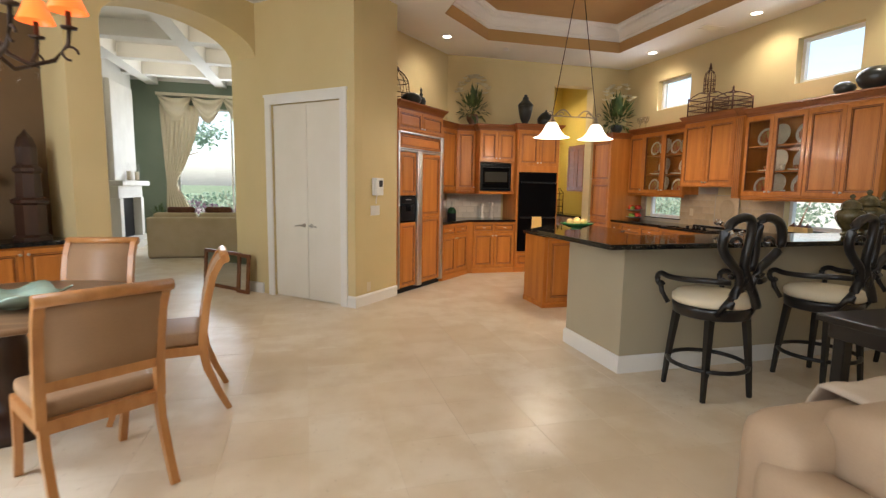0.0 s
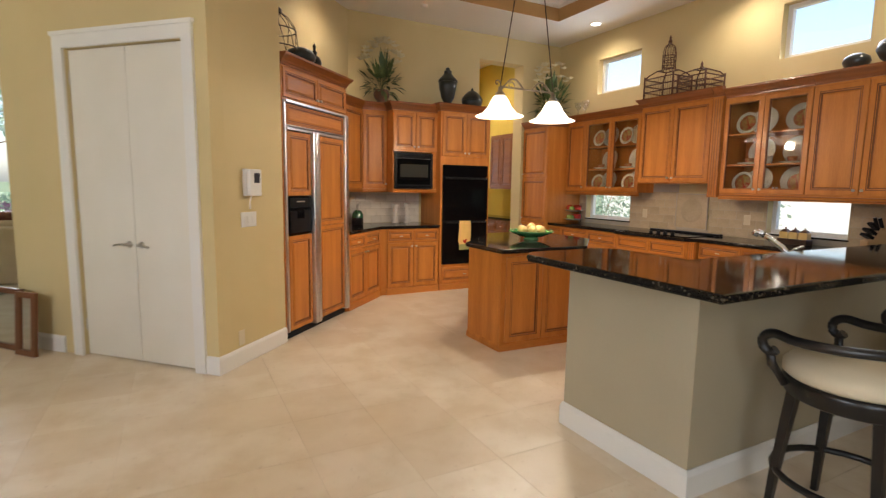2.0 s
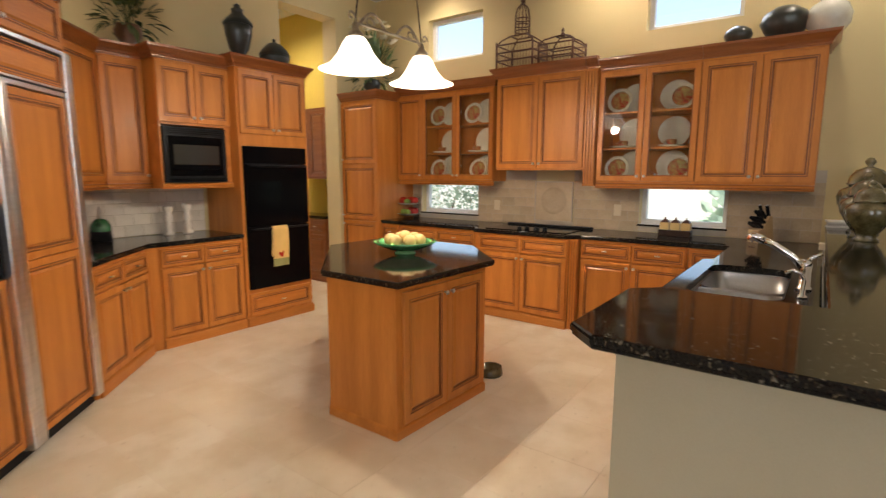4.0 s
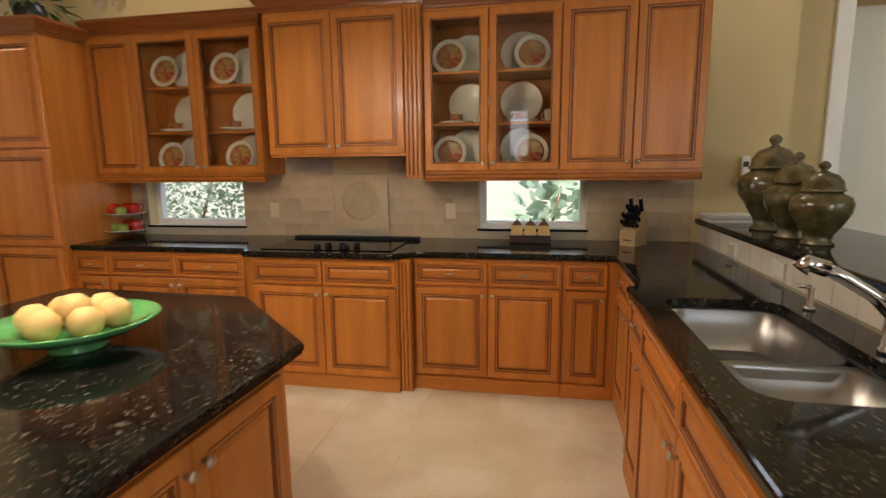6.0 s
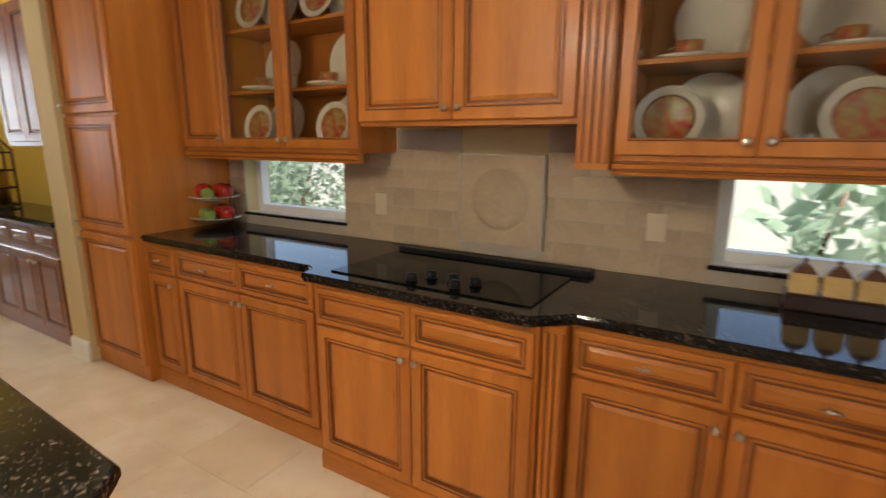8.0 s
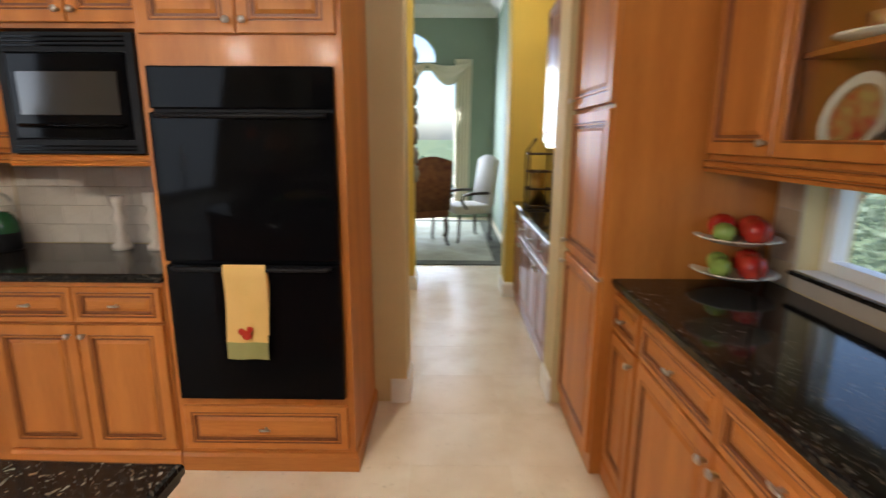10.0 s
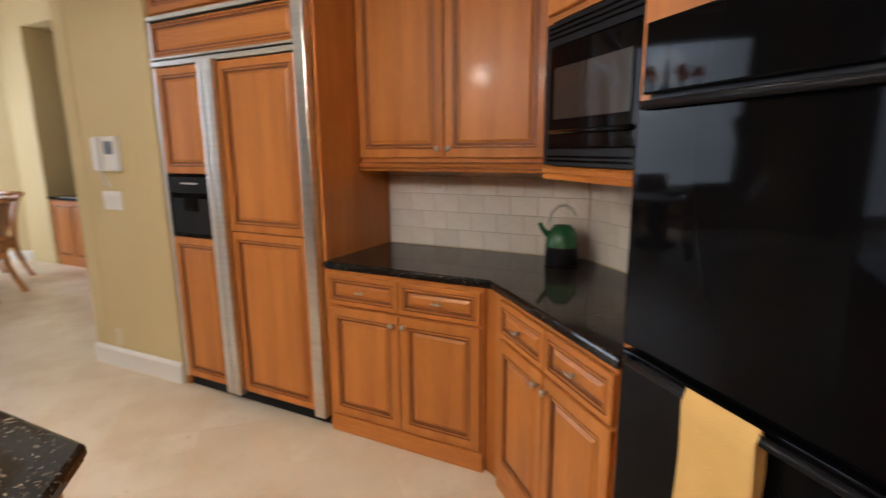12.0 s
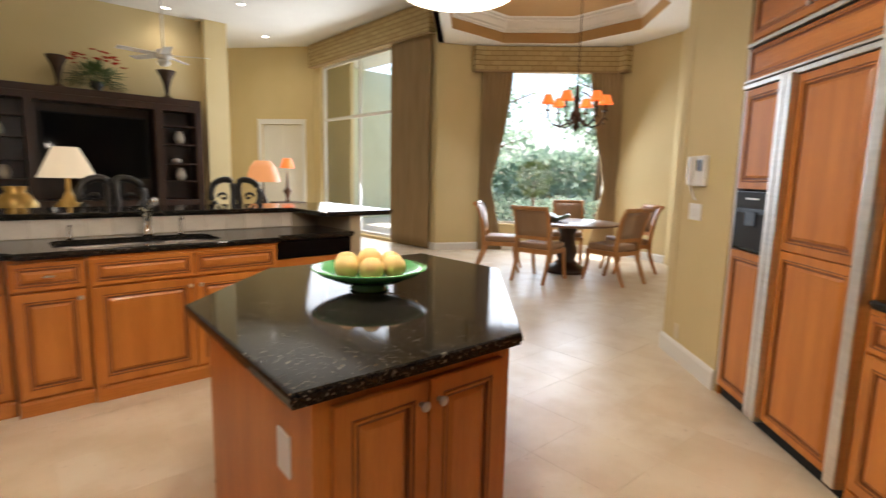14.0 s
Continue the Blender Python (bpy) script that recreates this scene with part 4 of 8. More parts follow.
def wall_cabinet(m, cols, z0, z1, depth=0.37, kinds=None, label="honey maple wall cabinet with dark-glazed raised panels", knobs=None, shelves=(), rail=True, ends="", group="kitchen wall cabinets", crown=True):
    """cols: door widths in metres; kinds: 'd' door or 'g' glass."""
    w = sum(cols)
    kinds = kinds or "d" * len(cols)
    t = thing("wall_cabinet", m, label, "cabinet", group)
    bm = bmesh.new()
    if "g" in kinds:
        th = 0.018
        box(bm, 0, 0, z0, th, depth, z1), box(bm, w - th, 0, z0, w, depth, z1)
        box(bm, th, 0, z0, w - th, depth, z0 + th), box(bm, th, 0, z1 - th, w - th, depth, z1)
        box(bm, th, depth - 0.01, z0 + th, w - th, depth, z1 - th)
        part("body", bm, WOOD, t)
        for s in shelves:
            part("shelf", cbox(th + 0.001, 0.025, s - 0.018, w - th - 0.001, depth - 0.012, s, 0.002), WOODH, t)
    else:
        box(bm, 0, 0, z0, w, depth, z1)
        part("body", bm, WOOD, t)
    x = 0.0
    for i, c in enumerate(cols):
        k = knobs[i] if knobs else ("r" if i % 2 == 0 else "l")
        if kinds[i] == "g":
            glazed_door(t, x + 0.003, z0 + 0.02, c - 0.006, z1 - z0 - 0.04, k)
        else:
            front(t, "door", x + 0.003, z0 + 0.02, c - 0.006, z1 - z0 - 0.04, k + "b")
        x += c
    if rail:
        bm = bmesh.new()
        sweep(bm, [(0, 0, z0 - 0.048), (w, 0, z0 - 0.048)], RAILP)
        box(bm, 0.0, 0.0, z0 - 0.048, w, 0.02, z0)
        part("light_rail", bm, [WOODH], t)
        bm = bmesh.new()
        for u in (0.013, 0.041):
            box(bm, 0, -0.0225, z0 - 0.048 + u, w, 0.0, z0 - 0.048 + u + 0.004)
        part("glaze_line", bm, [GLAZE], t)
    if crown:
        bm = bmesh.new()
        path = [(0, 0, z1), (w, 0, z1)]
        if "l" in ends:
            path = [(0, depth, z1)] + path
        if "r" in ends:
            path = path + [(w, depth, z1)]
        sweep(bm, path, CROWNP)
        box(bm, 0.001, 0.001, z1 + 0.001, w - 0.001, depth, z1 + 0.099)
        part("crown", bm, CROWN, t, "dark cherry crown moulding")
    return t


ZU, ZT = 1.408, 2.44
wall_cabinet(R(9.915, 6.70), [0.405], ZU, ZT, 0.295, knobs=["r"])
SH1, SH2 = 1.735, 2.06
wall_cabinet(R(9.51, 6.70), [0.50, 0.50], ZU, ZT, 0.295, "gg", "maple display cabinet with glass doors holding painted plates", shelves=(SH1, SH2), ends="r")
wall_cabinet(R(8.385, 6.56), [0.48, 0.485], 1.53, ZT + 0.03, 0.435, label="deep maple hood cabinet above the cooktop", rail=False, ends="l")
fluted("pilaster", R(7.418, 6.57), 0.115, ZU - 0.03, ZT + 0.02, 0.02)
bm = bmesh.new()
prism(bm, [(6.572, 7.418), (6.572, 7.303), (6.99, 7.303), (6.99, 7.418)], ZU - 0.03, ZT + 0.03)
sweep(bm, [(6.572, 7.418, ZT + 0.03), (6.572, 7.303, ZT + 0.03)], CROWNP, 1)
t = thing("filler_cabinet", pose(0, 0, 0), "honey maple filler behind the fluted pilaster", "cabinet")
part("body", bm, [WOOD, CROWN], t)
wall_cabinet(R(7.30, 6.60), [0.42, 0.445], ZU, ZT, 0.39, "gg", "maple display cabinet with glass doors holding painted plates", shelves=(SH1, SH2))
wall_cabinet(R(6.433, 6.60), [0.435, 0.405], ZU, ZT, 0.39, ends="r")

# tall pantry cabinet
t = thing("pantry_cabinet", R(10.54, 6.32), "tall honey maple pantry cabinet", "cabinet")
bm = bmesh.new()
box(bm, 0, 0, 0, 0.62, 0.67, 2.38)
part("body", bm, WOOD, t)
front(t, "door", 0.01, 1.62, 0.60, 0.74, "lb")
front(t, "door", 0.01, 0.92, 0.60, 0.68, "lb")
front(t, "door", 0.01, 0.10, 0.60, 0.80, "lt")
bm = bmesh.new()
sweep(bm, [(0, 0, 2.38), (0.62, 0, 2.38), (0.62, 0.67, 2.38)], CROWNP)
box(bm, 0.001, 0.001, 2.381, 0.619, 0.66, 2.479)
part("crown", bm, CROWN, t, "dark cherry crown moulding")

# diagonal and microwave wall cabinets
W45 = pose(2.75, 9.525, 0, 0, 0, 45)
wall_cabinet(W45, [0.515, 0.515], ZU, ZT, 0.26, knobs=["r", "l"])
wall_cabinet(pose(3.488, 10.255, 0), [0.345], ZU, ZT, 0.29, knobs=["r"])
t = wall_cabinet(pose(3.835, 10.05, 0), [0.325, 0.325], 1.905, ZT, 0.49, rail=False, ends="l", label="maple cabinet above the microwave")
bm = bmesh.new()
box(bm, 0, 0.0, 1.362, 0.018, 0.46, 1.905), box(bm, 0.58, 0.0, 1.362, 0.645, 0.46, 1.905), box(bm, 0.018, 0.001, 1.362, 0.58, 0.46, 1.408), box(bm, 0.018, 0.44, 1.408, 0.58, 0.46, 1.905)
sweep(bm, [(0, 0, 1.36), (0.645, 0, 1.36)], RAILP)
part("microwave_niche", bm, WOODH, t)

# oven tower
t = thing("oven_cabinet", pose(4.485, 9.93, 0), "tall honey maple double-oven cabinet", "cabinet")
bm = bmesh.new()
wall_cells(bm, 0.783, 2.46, 0.61, [(0.034, 0.749, 0.362, 1.749)])
bmesh.ops.remove_doubles(bm, verts=bm.verts[:], dist=0.0001)
part("body", bm, WOOD, t)
front(t, "drawer", 0.03, 0.115, 0.723, 0.21, "pull", stile=0.04)
front(t, "door", 0.02, 1.862, 0.369, 0.578, "rb")
front(t, "door", 0.394, 1.862, 0.369, 0.578, "lb")
bm = bmesh.new()
sweep(bm, [(0, 0.61, 2.46), (0, 0, 2.46), (0.783, 0, 2.46), (0.783, 0.61, 2.46)], CROWNP)
box(bm, 0.001, 0.001, 2.461, 0.782, 0.60, 2.559)
part("crown", bm, CROWN, t, "dark cherry crown moulding")
bm = bmesh.new()
sweep(bm, [(0, 0, 0.001), (0.783, 0, 0.001), (0.783, 0.6, 0.001)], [(0, 0), (0.016, 0), (0.016, 0.07), (0.010, 0.085), (0, 0.09)])
part("plinth", bm, WOODH, t)

OV = pose(4.519, 9.93, 0)
t = thing("double_oven", OV, "black glass built-in double wall oven", "oven")
ow = 0.715
part("body", cbox(0.005, -0.004, 0.366, ow - 0.005, 0.54, 1.742, 0.003), BLACKPLAST, t)
part("control_panel", cbox(0, -0.024, 1.589, ow, -0.004, 1.747, 0.006, 2), BLACKGLASS, t)
for z0, z1 in ((0.983, 1.576), (0.368, 0.970)):
    d = part("oven_door", cbox(0, -0.036, z0, ow, -0.005, z1, 0.008, 2), BLACKGLASS, t)
    bm = bmesh.new()
    tube(bm, [(0.03, -0.040, z1 - 0.014), (0.05, -0.058, z1 - 0.014), (ow - 0.05, -0.058, z1 - 0.014), (ow - 0.03, -0.040, z1 - 0.014)], 0.010, 8)
    part("handle", bm, BLACKPLAST, d)

t = thing("microwave", pose(3.855, 10.05, 1.412), "black built-in microwave oven with a trim frame", "microwave")
mw, mh = 0.56, 0.475
part("body", cbox(0.01, 0.0, 0.0, mw - 0.01, 0.42, mh, 0.003), BLACKPLAST, t)
bm = bmesh.new()
for a, b, c, d in ((0, mw, 0, 0.055), (0, mw, mh - 0.075, mh), (0, 0.035, 0.055, mh - 0.075), (mw - 0.035, mw, 0.055, mh - 0.075)):
    box(bm, a, -0.028, c, b, -0.001, d)
part("trim_frame", bm, BLACKPLAST, t)
for c in (0.012, 0.026, mh - 0.055, mh - 0.038, mh - 0.021):
    part("vent_slat", cbox(0.03, -0.033, c, mw - 0.03, -0.0285, c + 0.007, 0.001), BLACKGLASS, t)
d = part("door", cbox(0.038, -0.034, 0.058, mw - 0.038, -0.002, mh - 0.078, 0.006, 2), BLACKGLASS, t)
part("window", cbox(0.075, -0.0362, 0.155, mw - 0.075, -0.0342, mh - 0.15, 0.001), plain("microwave_window", (0.030, 0.028, 0.026), 0.08), d, "grey screened window")
bm = bmesh.new()
tube(bm, [(0.06, -0.034, 0.115), (0.08, -0.052, 0.112), (mw - 0.08, -0.052, 0.112), (mw - 0.06, -0.034, 0.115)], 0.008, 8)
part("handle", bm, BLACKGLASS, d)

# refrigerator behind maple panels
fm = F45(0.0)
t = thing("refrigerator", fm, "wide built-in refrigerator with maple panels and steel trim", "refrigerator")
part("body", cbox(0.004, 0.02, 0.02, 1.14, 0.60, 2.195, 0.004), BLACKPLAST, t)
part("toe_kick", cbox(0.006, 0.005, 0.0, 1.138, 0.03, 0.075, 0.003), BLACKPLAST, t)
for a, b, c, d, o in ((0.0, 0.022, 0.07, 2.19, 0.03), (1.072, 1.142, 0.06, 2.19, 0.055), (0.412, 0.465, 0.06, 1.945, 0.068), (0.470, 0.523, 0.06, 1.945, 0.068)):
    part("steel_trim", cbox(a, -o, c, b, 0.018, d, 0.006, 2), STEEL, t, "brushed steel trim strip")
for c, d in ((1.935, 1.962), (1.970, 1.984), (2.176, 2.20)):
    part("steel_trim", cbox(0.005, -0.046, c, 1.142, 0.018, d, 0.003), STEEL, t, "brushed steel trim strip")
for c in (1.9635, 2.168):
    part("shadow_gap", cbox(0.024, -0.02, c, 1.12, 0.018, c + 0.005, 0.0), BLACKPLAST, t)
for nm, a, b, c, d in (("upper_left_panel", 0.024, 0.41, 1.345, 1.93), ("lower_left_panel", 0.024, 0.41, 0.08, 0.972), ("right_panel", 0.526, 1.07, 1.036, 1.93), ("right_panel", 0.526, 1.07, 0.08, 1.032)):
    part(nm, panel_bm(b - a, d - c, 0.05), [WOOD, GLAZE], t, m=pose(a, -0.012, c))
part("grille_panel", panel_bm(1.046, 0.178, 0.02), [WOODH, GLAZE], t, m=pose(0.024, -0.012, 1.988))
dsp = part("dispenser", cbox(0.024, -0.03, 0.978, 0.41, 0.015, 1.34, 0.006), BLACKGLASS, t, "black ice and water dispenser")
part("dispenser_panel", cbox(0.04, -0.036, 1.235, 0.394, -0.031, 1.325, 0.003, 1), BLACKPLAST, dsp)
part("dispenser_recess", cbox(0.05, -0.0325, 1.0, 0.384, -0.0305, 1.205, 0.0), BLACKPLAST, dsp)
part("dispenser_paddle", cbox(0.16, -0.040, 1.13, 0.275, -0.033, 1.215, 0.004, 2), BLACKGLASS, dsp)
part("dispenser_bar", cbox(0.15, -0.0372, 1.285, 0.285, -0.0362, 1.295, 0.0), NICKEL, dsp, "thin pale metal bar")
t = thing("refrigerator_surround", fm, "honey maple refrigerator surround with two upper doors", "cabinet")
bm = bmesh.new()
box(bm, -0.002, 0, 2.203, 1.148, 0.60, 2.50)
part("top_box", bm, WOOD, t)
for a, b in ((-0.022, -0.002), (1.148, 1.17)):
    part("side_panel", cbox(a, -0.01, 0, b, 0.60, 2.50, 0.002), WOOD, t)
front(t, "door", 0.0, 2.222, 0.57, 0.258, "rb", stile=0.045)
front(t, "door", 0.575, 2.222, 0.57, 0.258, "lb", stile=0.045)
bm = bmesh.new()
sweep(bm, [(-0.022, 0.0, 2.50), (1.17, 0.0, 2.50), (1.17, 0.6, 2.50)], CROWNP)
box(bm, -0.02, 0.001, 2.501, 1.169, 0.60, 2.599)
part("crown", bm, CROWN, t, "dark cherry crown moulding")

# island
ISL = [(3.73, 7.295), (4.67, 7.265), (5.17, 7.765), (5.21, 8.68), (4.485, 8.70), (3.725, 7.91)]
slab("worktop", ISL, WT, "six-sided polished black granite island top")
ci = Vector((4.48, 7.985, 0))
t = thing("island_cabinet", pose(0, 0, 0), "six-sided honey maple kitchen island cabinet", "cabinet")


def inset_loop(loop, d):
    out, n = [], len(loop)
    for i in range(n):
        p, a, b = (Vector((*loop[k % n], 0)) for k in (i, i - 1, i + 1))
        d1, d2 = (p - a).normalized(), (b - p).normalized()
        n1, n2 = Vector((-d1.y, d1.x, 0)), Vector((-d2.y, d2.x, 0))
        q = p + d * (n1 + n2) / (1 + n1.dot(n2))
        out.append((q.x, q.y))
    return out


IB = [(x - 0.02, y) for x, y in inset_loop(ISL, 0.05)]
bm = bmesh.new()
prism(bm, IB, 0, WT - 0.041)
part("body", bm, WOOD, t)
bm = bmesh.new()
sweep(bm, [(x, y, 0.001) for x, y in IB], [(0, 0), (0.010, 0), (0.010, 0.05), (0.004, 0.06), (0, 0.062)], closed=True)
part("plinth", bm, WOODH, t)


def face_pose(p, q):
    return pose(p[0], p[1], 0, 0, 0, math.degrees(math.atan2(q[1] - p[1], q[0] - p[0]))), math.hypot(q[0] - p[0], q[1] - p[1])


for i in (0, 3):
    m, L = face_pose(IB[i], IB[(i + 1) % 6])
    for k in range(2):
        w = (L - 0.09) / 2
        d = part("door", panel_bm(w - 0.003, 0.765), [WOOD, GLAZE], t, m=m @ pose(0.045 + k * (w + 0.001), -0.001, 0.085))
        knob(d, w - 0.03 if k == 0 else 0.028, -0.02, 0.705)
m, L = face_pose(IB[2], IB[3])
bm = cbox(L - 0.20, -0.007, 0.62, L - 0.12, -0.0005, 0.735, 0.002)
o = thing("outlet", m, "white plastic socket plate on the island side", "outlet")
part("plate", bm, PLASTICW, o)


# ---- lamps ----
def recessed(x, y, z, watts):
    t = thing("recessed_light", pose(x, y, z), "round white recessed ceiling downlight, lit", "ceiling light", "recessed ceiling lights")
    bm = bmesh.new()
    lathe(bm, [(0.062, 0.004), (0.085, -0.004), (0.095, -0.006), (0.10, -0.001)], 24)
    part("trim_ring", bm, WHITE, t)
    bm = bmesh.new()
    lathe(bm, [(0, -0.001), (0.062, -0.001)], 24)
    part("lamp", bm, LAMPDISC, t)
    if watts:
        b = bulb("downlight", x, y, z - 0.03, watts, 0.06, WARM, 150)


# The downlight at (4.6, 5.15) is assumed.
for x, y in ((3.09, 9.55), (6.62, 9.36), (6.60, 7.3), (6.60, 5.55), (2.25, 7.0), (4.6, 5.15), (2.35, 5.4)):
    recessed(x, y, H, 18 if y < 5.3 else 50 if y > 9.3 else 68 if x > 2.6 else 24)
# Those at (4.6, -0.6) and (4.9, 2.6) are added on assumption.
for x, y in ((2.85, -1.7), (0.64, -2.3), (1.88, -0.4), (4.6, -0.6), (4.9, 2.6)):
    recessed(x, y, HF, 12 if y > 2 else 30)
# Downlight added out of view to brighten the passage.
recessed(5.75, 11.6, H, 200)
recessed(-3.0, 13.0, 4.35, 60)
t = thing("air_vent", pose(6.5, 7.95, H), "white louvred ceiling air vent", "vent")
part("frame", cbox(-0.19, -0.11, -0.008, 0.19, 0.11, 0.0, 0.003), WHITE, t)
for i in range(7):
    bm = bmesh.new()
    box(bm, -0.16, -0.005, -0.012, 0.16, 0.005, -0.003, m=pose(0, -0.075 + i * 0.025, 0, 35))
    part("louvre", bm, NICKEL, t)
t = thing("smoke_detector", pose(4.2, 9.9, H), "small white round ceiling sensor", "sensor")
bm = bmesh.new()
lathe(bm, [(0.05, 0), (0.05, -0.018), (0.03, -0.028), (0, -0.028)], 20)
part("case", bm, PLASTICW, t)

# island pendant: two bell shades on a scrolled bar
t = thing("island_pendant", pose(4.43, 7.96, 0), "two-light scrolled iron island pendant with lit white bell shades", "pendant lamp")
for s in (-1, 1):
    bm = bmesh.new()
    lathe(bm, [(0.045, 2.335), (0.062, 2.325), (0.085, 2.29), (0.115, 2.23), (0.165, 2.17), (0.225, 2.142), (0.235, 2.138), (0.225, 2.136), (0.16, 2.163), (0.11, 2.222), (0.08, 2.283), (0.055, 2.318)], 32, s * 0.325, 0.0)
    part("shade", bm, SHADE, t, "glowing white alabaster bell shade")
    bm = bmesh.new()
    lathe(bm, [(0, 2.42), (0.018, 2.415), (0.022, 2.38), (0.045, 2.355), (0.05, 2.33), (0, 2.325)], 16, s * 0.325, 0.0)
    part("shade_cap", bm, PEWTER, t)
    bm = bmesh.new()
    pts = [(s * (0.05 + 0.275 * k), 0.0, 2.42 + 0.085 * math.sin(math.pi * (k * 1.15))) for k in [i / 12 for i in range(13)]]
    tube(bm, pts, 0.009, 8)
    for c, rr in (((s * 0.20, 2.44), 0.045), ((s * 0.36, 2.45), 0.035)):
        tube(bm, [(c[0] + rr * (1 - a / 11) * math.cos(s * a * 0.62), 0, c[1] + rr * (1 - a / 11) * math.sin(a * 0.62)) for a in range(10)], 0.007, 6)
    part("scroll", bm, PEWTER, t)
    bm = bmesh.new()
    tube(bm, [(s * 0.325, 0, 2.42), (s * 0.03, 0, H + 0.40)], 0.0055, 6)
    part("rod", bm, IRON, t)
    bulb("pendant_bulb", 4.43 + s * 0.325, 7.96, 2.10, 54, 0.05)
bm = bmesh.new()
tube(bm, [(-0.33, 0, 2.42), (0.33, 0, 2.42)], 0.009, 8)
part("crossbar", bm, PEWTER, t)
bm = bmesh.new()
lathe(bm, [(0, H + 0.38), (0.07, H + 0.39), (0.07, H + 0.42), (0, H + 0.42)], 20)
part("canopy", bm, IRON, t)


# ---- sink and cooktop ----
t = thing("sink", pose(0, 0, 0), "stainless steel double-bowl undermount sink", "sink")
for x0, x1 in ((4.485, 4.80), (4.83, 5.385)):
    bm = bmesh.new()
    lo, hi = rounded(x0 + 0.02, 5.675, x1 - 0.02, 6.025, 0.07), rounded(x0, 5.652, x1, 6.048, 0.08)
    a, b = [bm.verts.new((*p, WT - 0.042)) for p in hi], [bm.verts.new((*p, WT - 0.20)) for p in lo]
    for i in range(len(a)):
        f = bm.faces.new((a[i], a[(i + 1) % len(a)], b[(i + 1) % len(a)], b[i]))
        f.smooth = True
    bm.faces.new(b)
    bowl = part("bowl", bm, SINKSTEEL, t)
    bm = bmesh.new()
    lathe(bm, [(0, WT - 0.197), (0.035, WT - 0.197), (0.042, WT - 0.194), (0.044, WT - 0.1985)], 20, (x0 + x1) / 2, 5.84)
    part("drain", bm, CHROME, bowl)
part("divider", cbox(4.795, 5.652, WT - 0.11, 4.835, 6.048, WT - 0.044, 0.008, 2), SINKSTEEL, t)
bm = bmesh.new()
for a, b, c, d in ((4.44, 4.483, 5.62, 6.08), (5.387, 5.43, 5.62, 6.08), (4.483, 5.387, 5.62, 5.651), (4.483, 5.387, 6.049, 6.08)):
    box(bm, a, c, WT - 0.048, b, d, WT - 0.0415)
part("flange", bm, SINKSTEEL, t)

t = thing("faucet", pose(4.83, 5.575, WT), "chrome pull-out kitchen faucet with a lever", "faucet")
bm = bmesh.new()
lathe(bm, [(0, 0), (0.034, 0), (0.034, 0.012), (0.027, 0.02), (0.025, 0.10), (0.027, 0.13), (0.020, 0.15), (0, 0.152)], 20)
part("body", bm, CHROME, t)
bm = bmesh.new()
tube(bm, [(0, 0.0, 0.10), (0.0, 0.06, 0.165), (0.0, 0.14, 0.215), (0, 0.20, 0.245)], 0.019, 12)
part("spout", bm, CHROME, t)
bm = bmesh.new()
tube(bm, [(0, 0.185, 0.238), (0, 0.235, 0.255), (0, 0.252, 0.235)], 0.024, 12)
part("spray_head", bm, CHROME, t)
bm = bmesh.new()
tube(bm, [(0, 0, 0.14), (0, -0.02, 0.165), (0.02, -0.06, 0.185)], 0.010, 8)
part("lever", bm, CHROME, t)
for x, nm, lab in ((5.28, "soap_dispenser", "chrome soap dispenser beside the sink"), (4.62, "water_tap", "small chrome filtered water tap")):
    t = thing(nm, pose(x, 5.575, WT), lab, "tap")
    bm = bmesh.new()
    lathe(bm, [(0, 0), (0.02, 0), (0.02, 0.01), (0.011, 0.016), (0.011, 0.085), (0, 0.087)], 14)
    part("stem", bm, CHROME, t)
    bm = bmesh.new()
    tube(bm, [(0, 0, 0.08), (0, 0.012, 0.115), (0, 0.045, 0.128), (0, 0.075, 0.112)] if nm != "soap_dispenser" else [(0, 0, 0.085), (0, 0.05, 0.09)], 0.008, 8)
    part("nozzle", bm, CHROME, t)

t = thing("cooktop", pose(0, 0, 0), "black glass downdraft cooktop set in the granite", "cooktop")
part("glass", cbox(6.33, 7.47, WT - 0.001, 6.80, 8.38, WT + 0.007, 0.003), BLACKGLASS, t)
part("downdraft_vent", cbox(6.815, 7.41, WT - 0.001, 6.895, 8.38, WT + 0.025, 0.008, 2), BLACKPLAST, t, "long black downdraft vent bar")
for x, y in ((6.39, 8.0), (6.46, 7.95), (6.46, 7.85), (6.39, 7.80), (6.46, 7.75)):
    bm = bmesh.new()
    lathe(bm, [(0, WT + 0.007), (0.022, WT + 0.007), (0.024, WT + 0.014), (0.019, WT + 0.035), (0, WT + 0.037)], 16, x, y)
    part("knob", bm, BLACKPLAST, t)
t = thing("dishwasher", P(4.105, 6.035), "black front built-in dishwasher", "dishwasher")
part("body", cbox(0.0, 0.0, 0.10, 0.64, 0.55, WT - 0.044, 0.003), BLACKPLAST, t)
part("door", cbox(0.005, -0.022, 0.11, 0.635, -0.001, 0.74, 0.005), WOODH, t, "maple panel door")
part("control_panel", cbox(0.005, -0.026, 0.745, 0.635, -0.001, WT - 0.048, 0.005), BLACKGLASS, t)

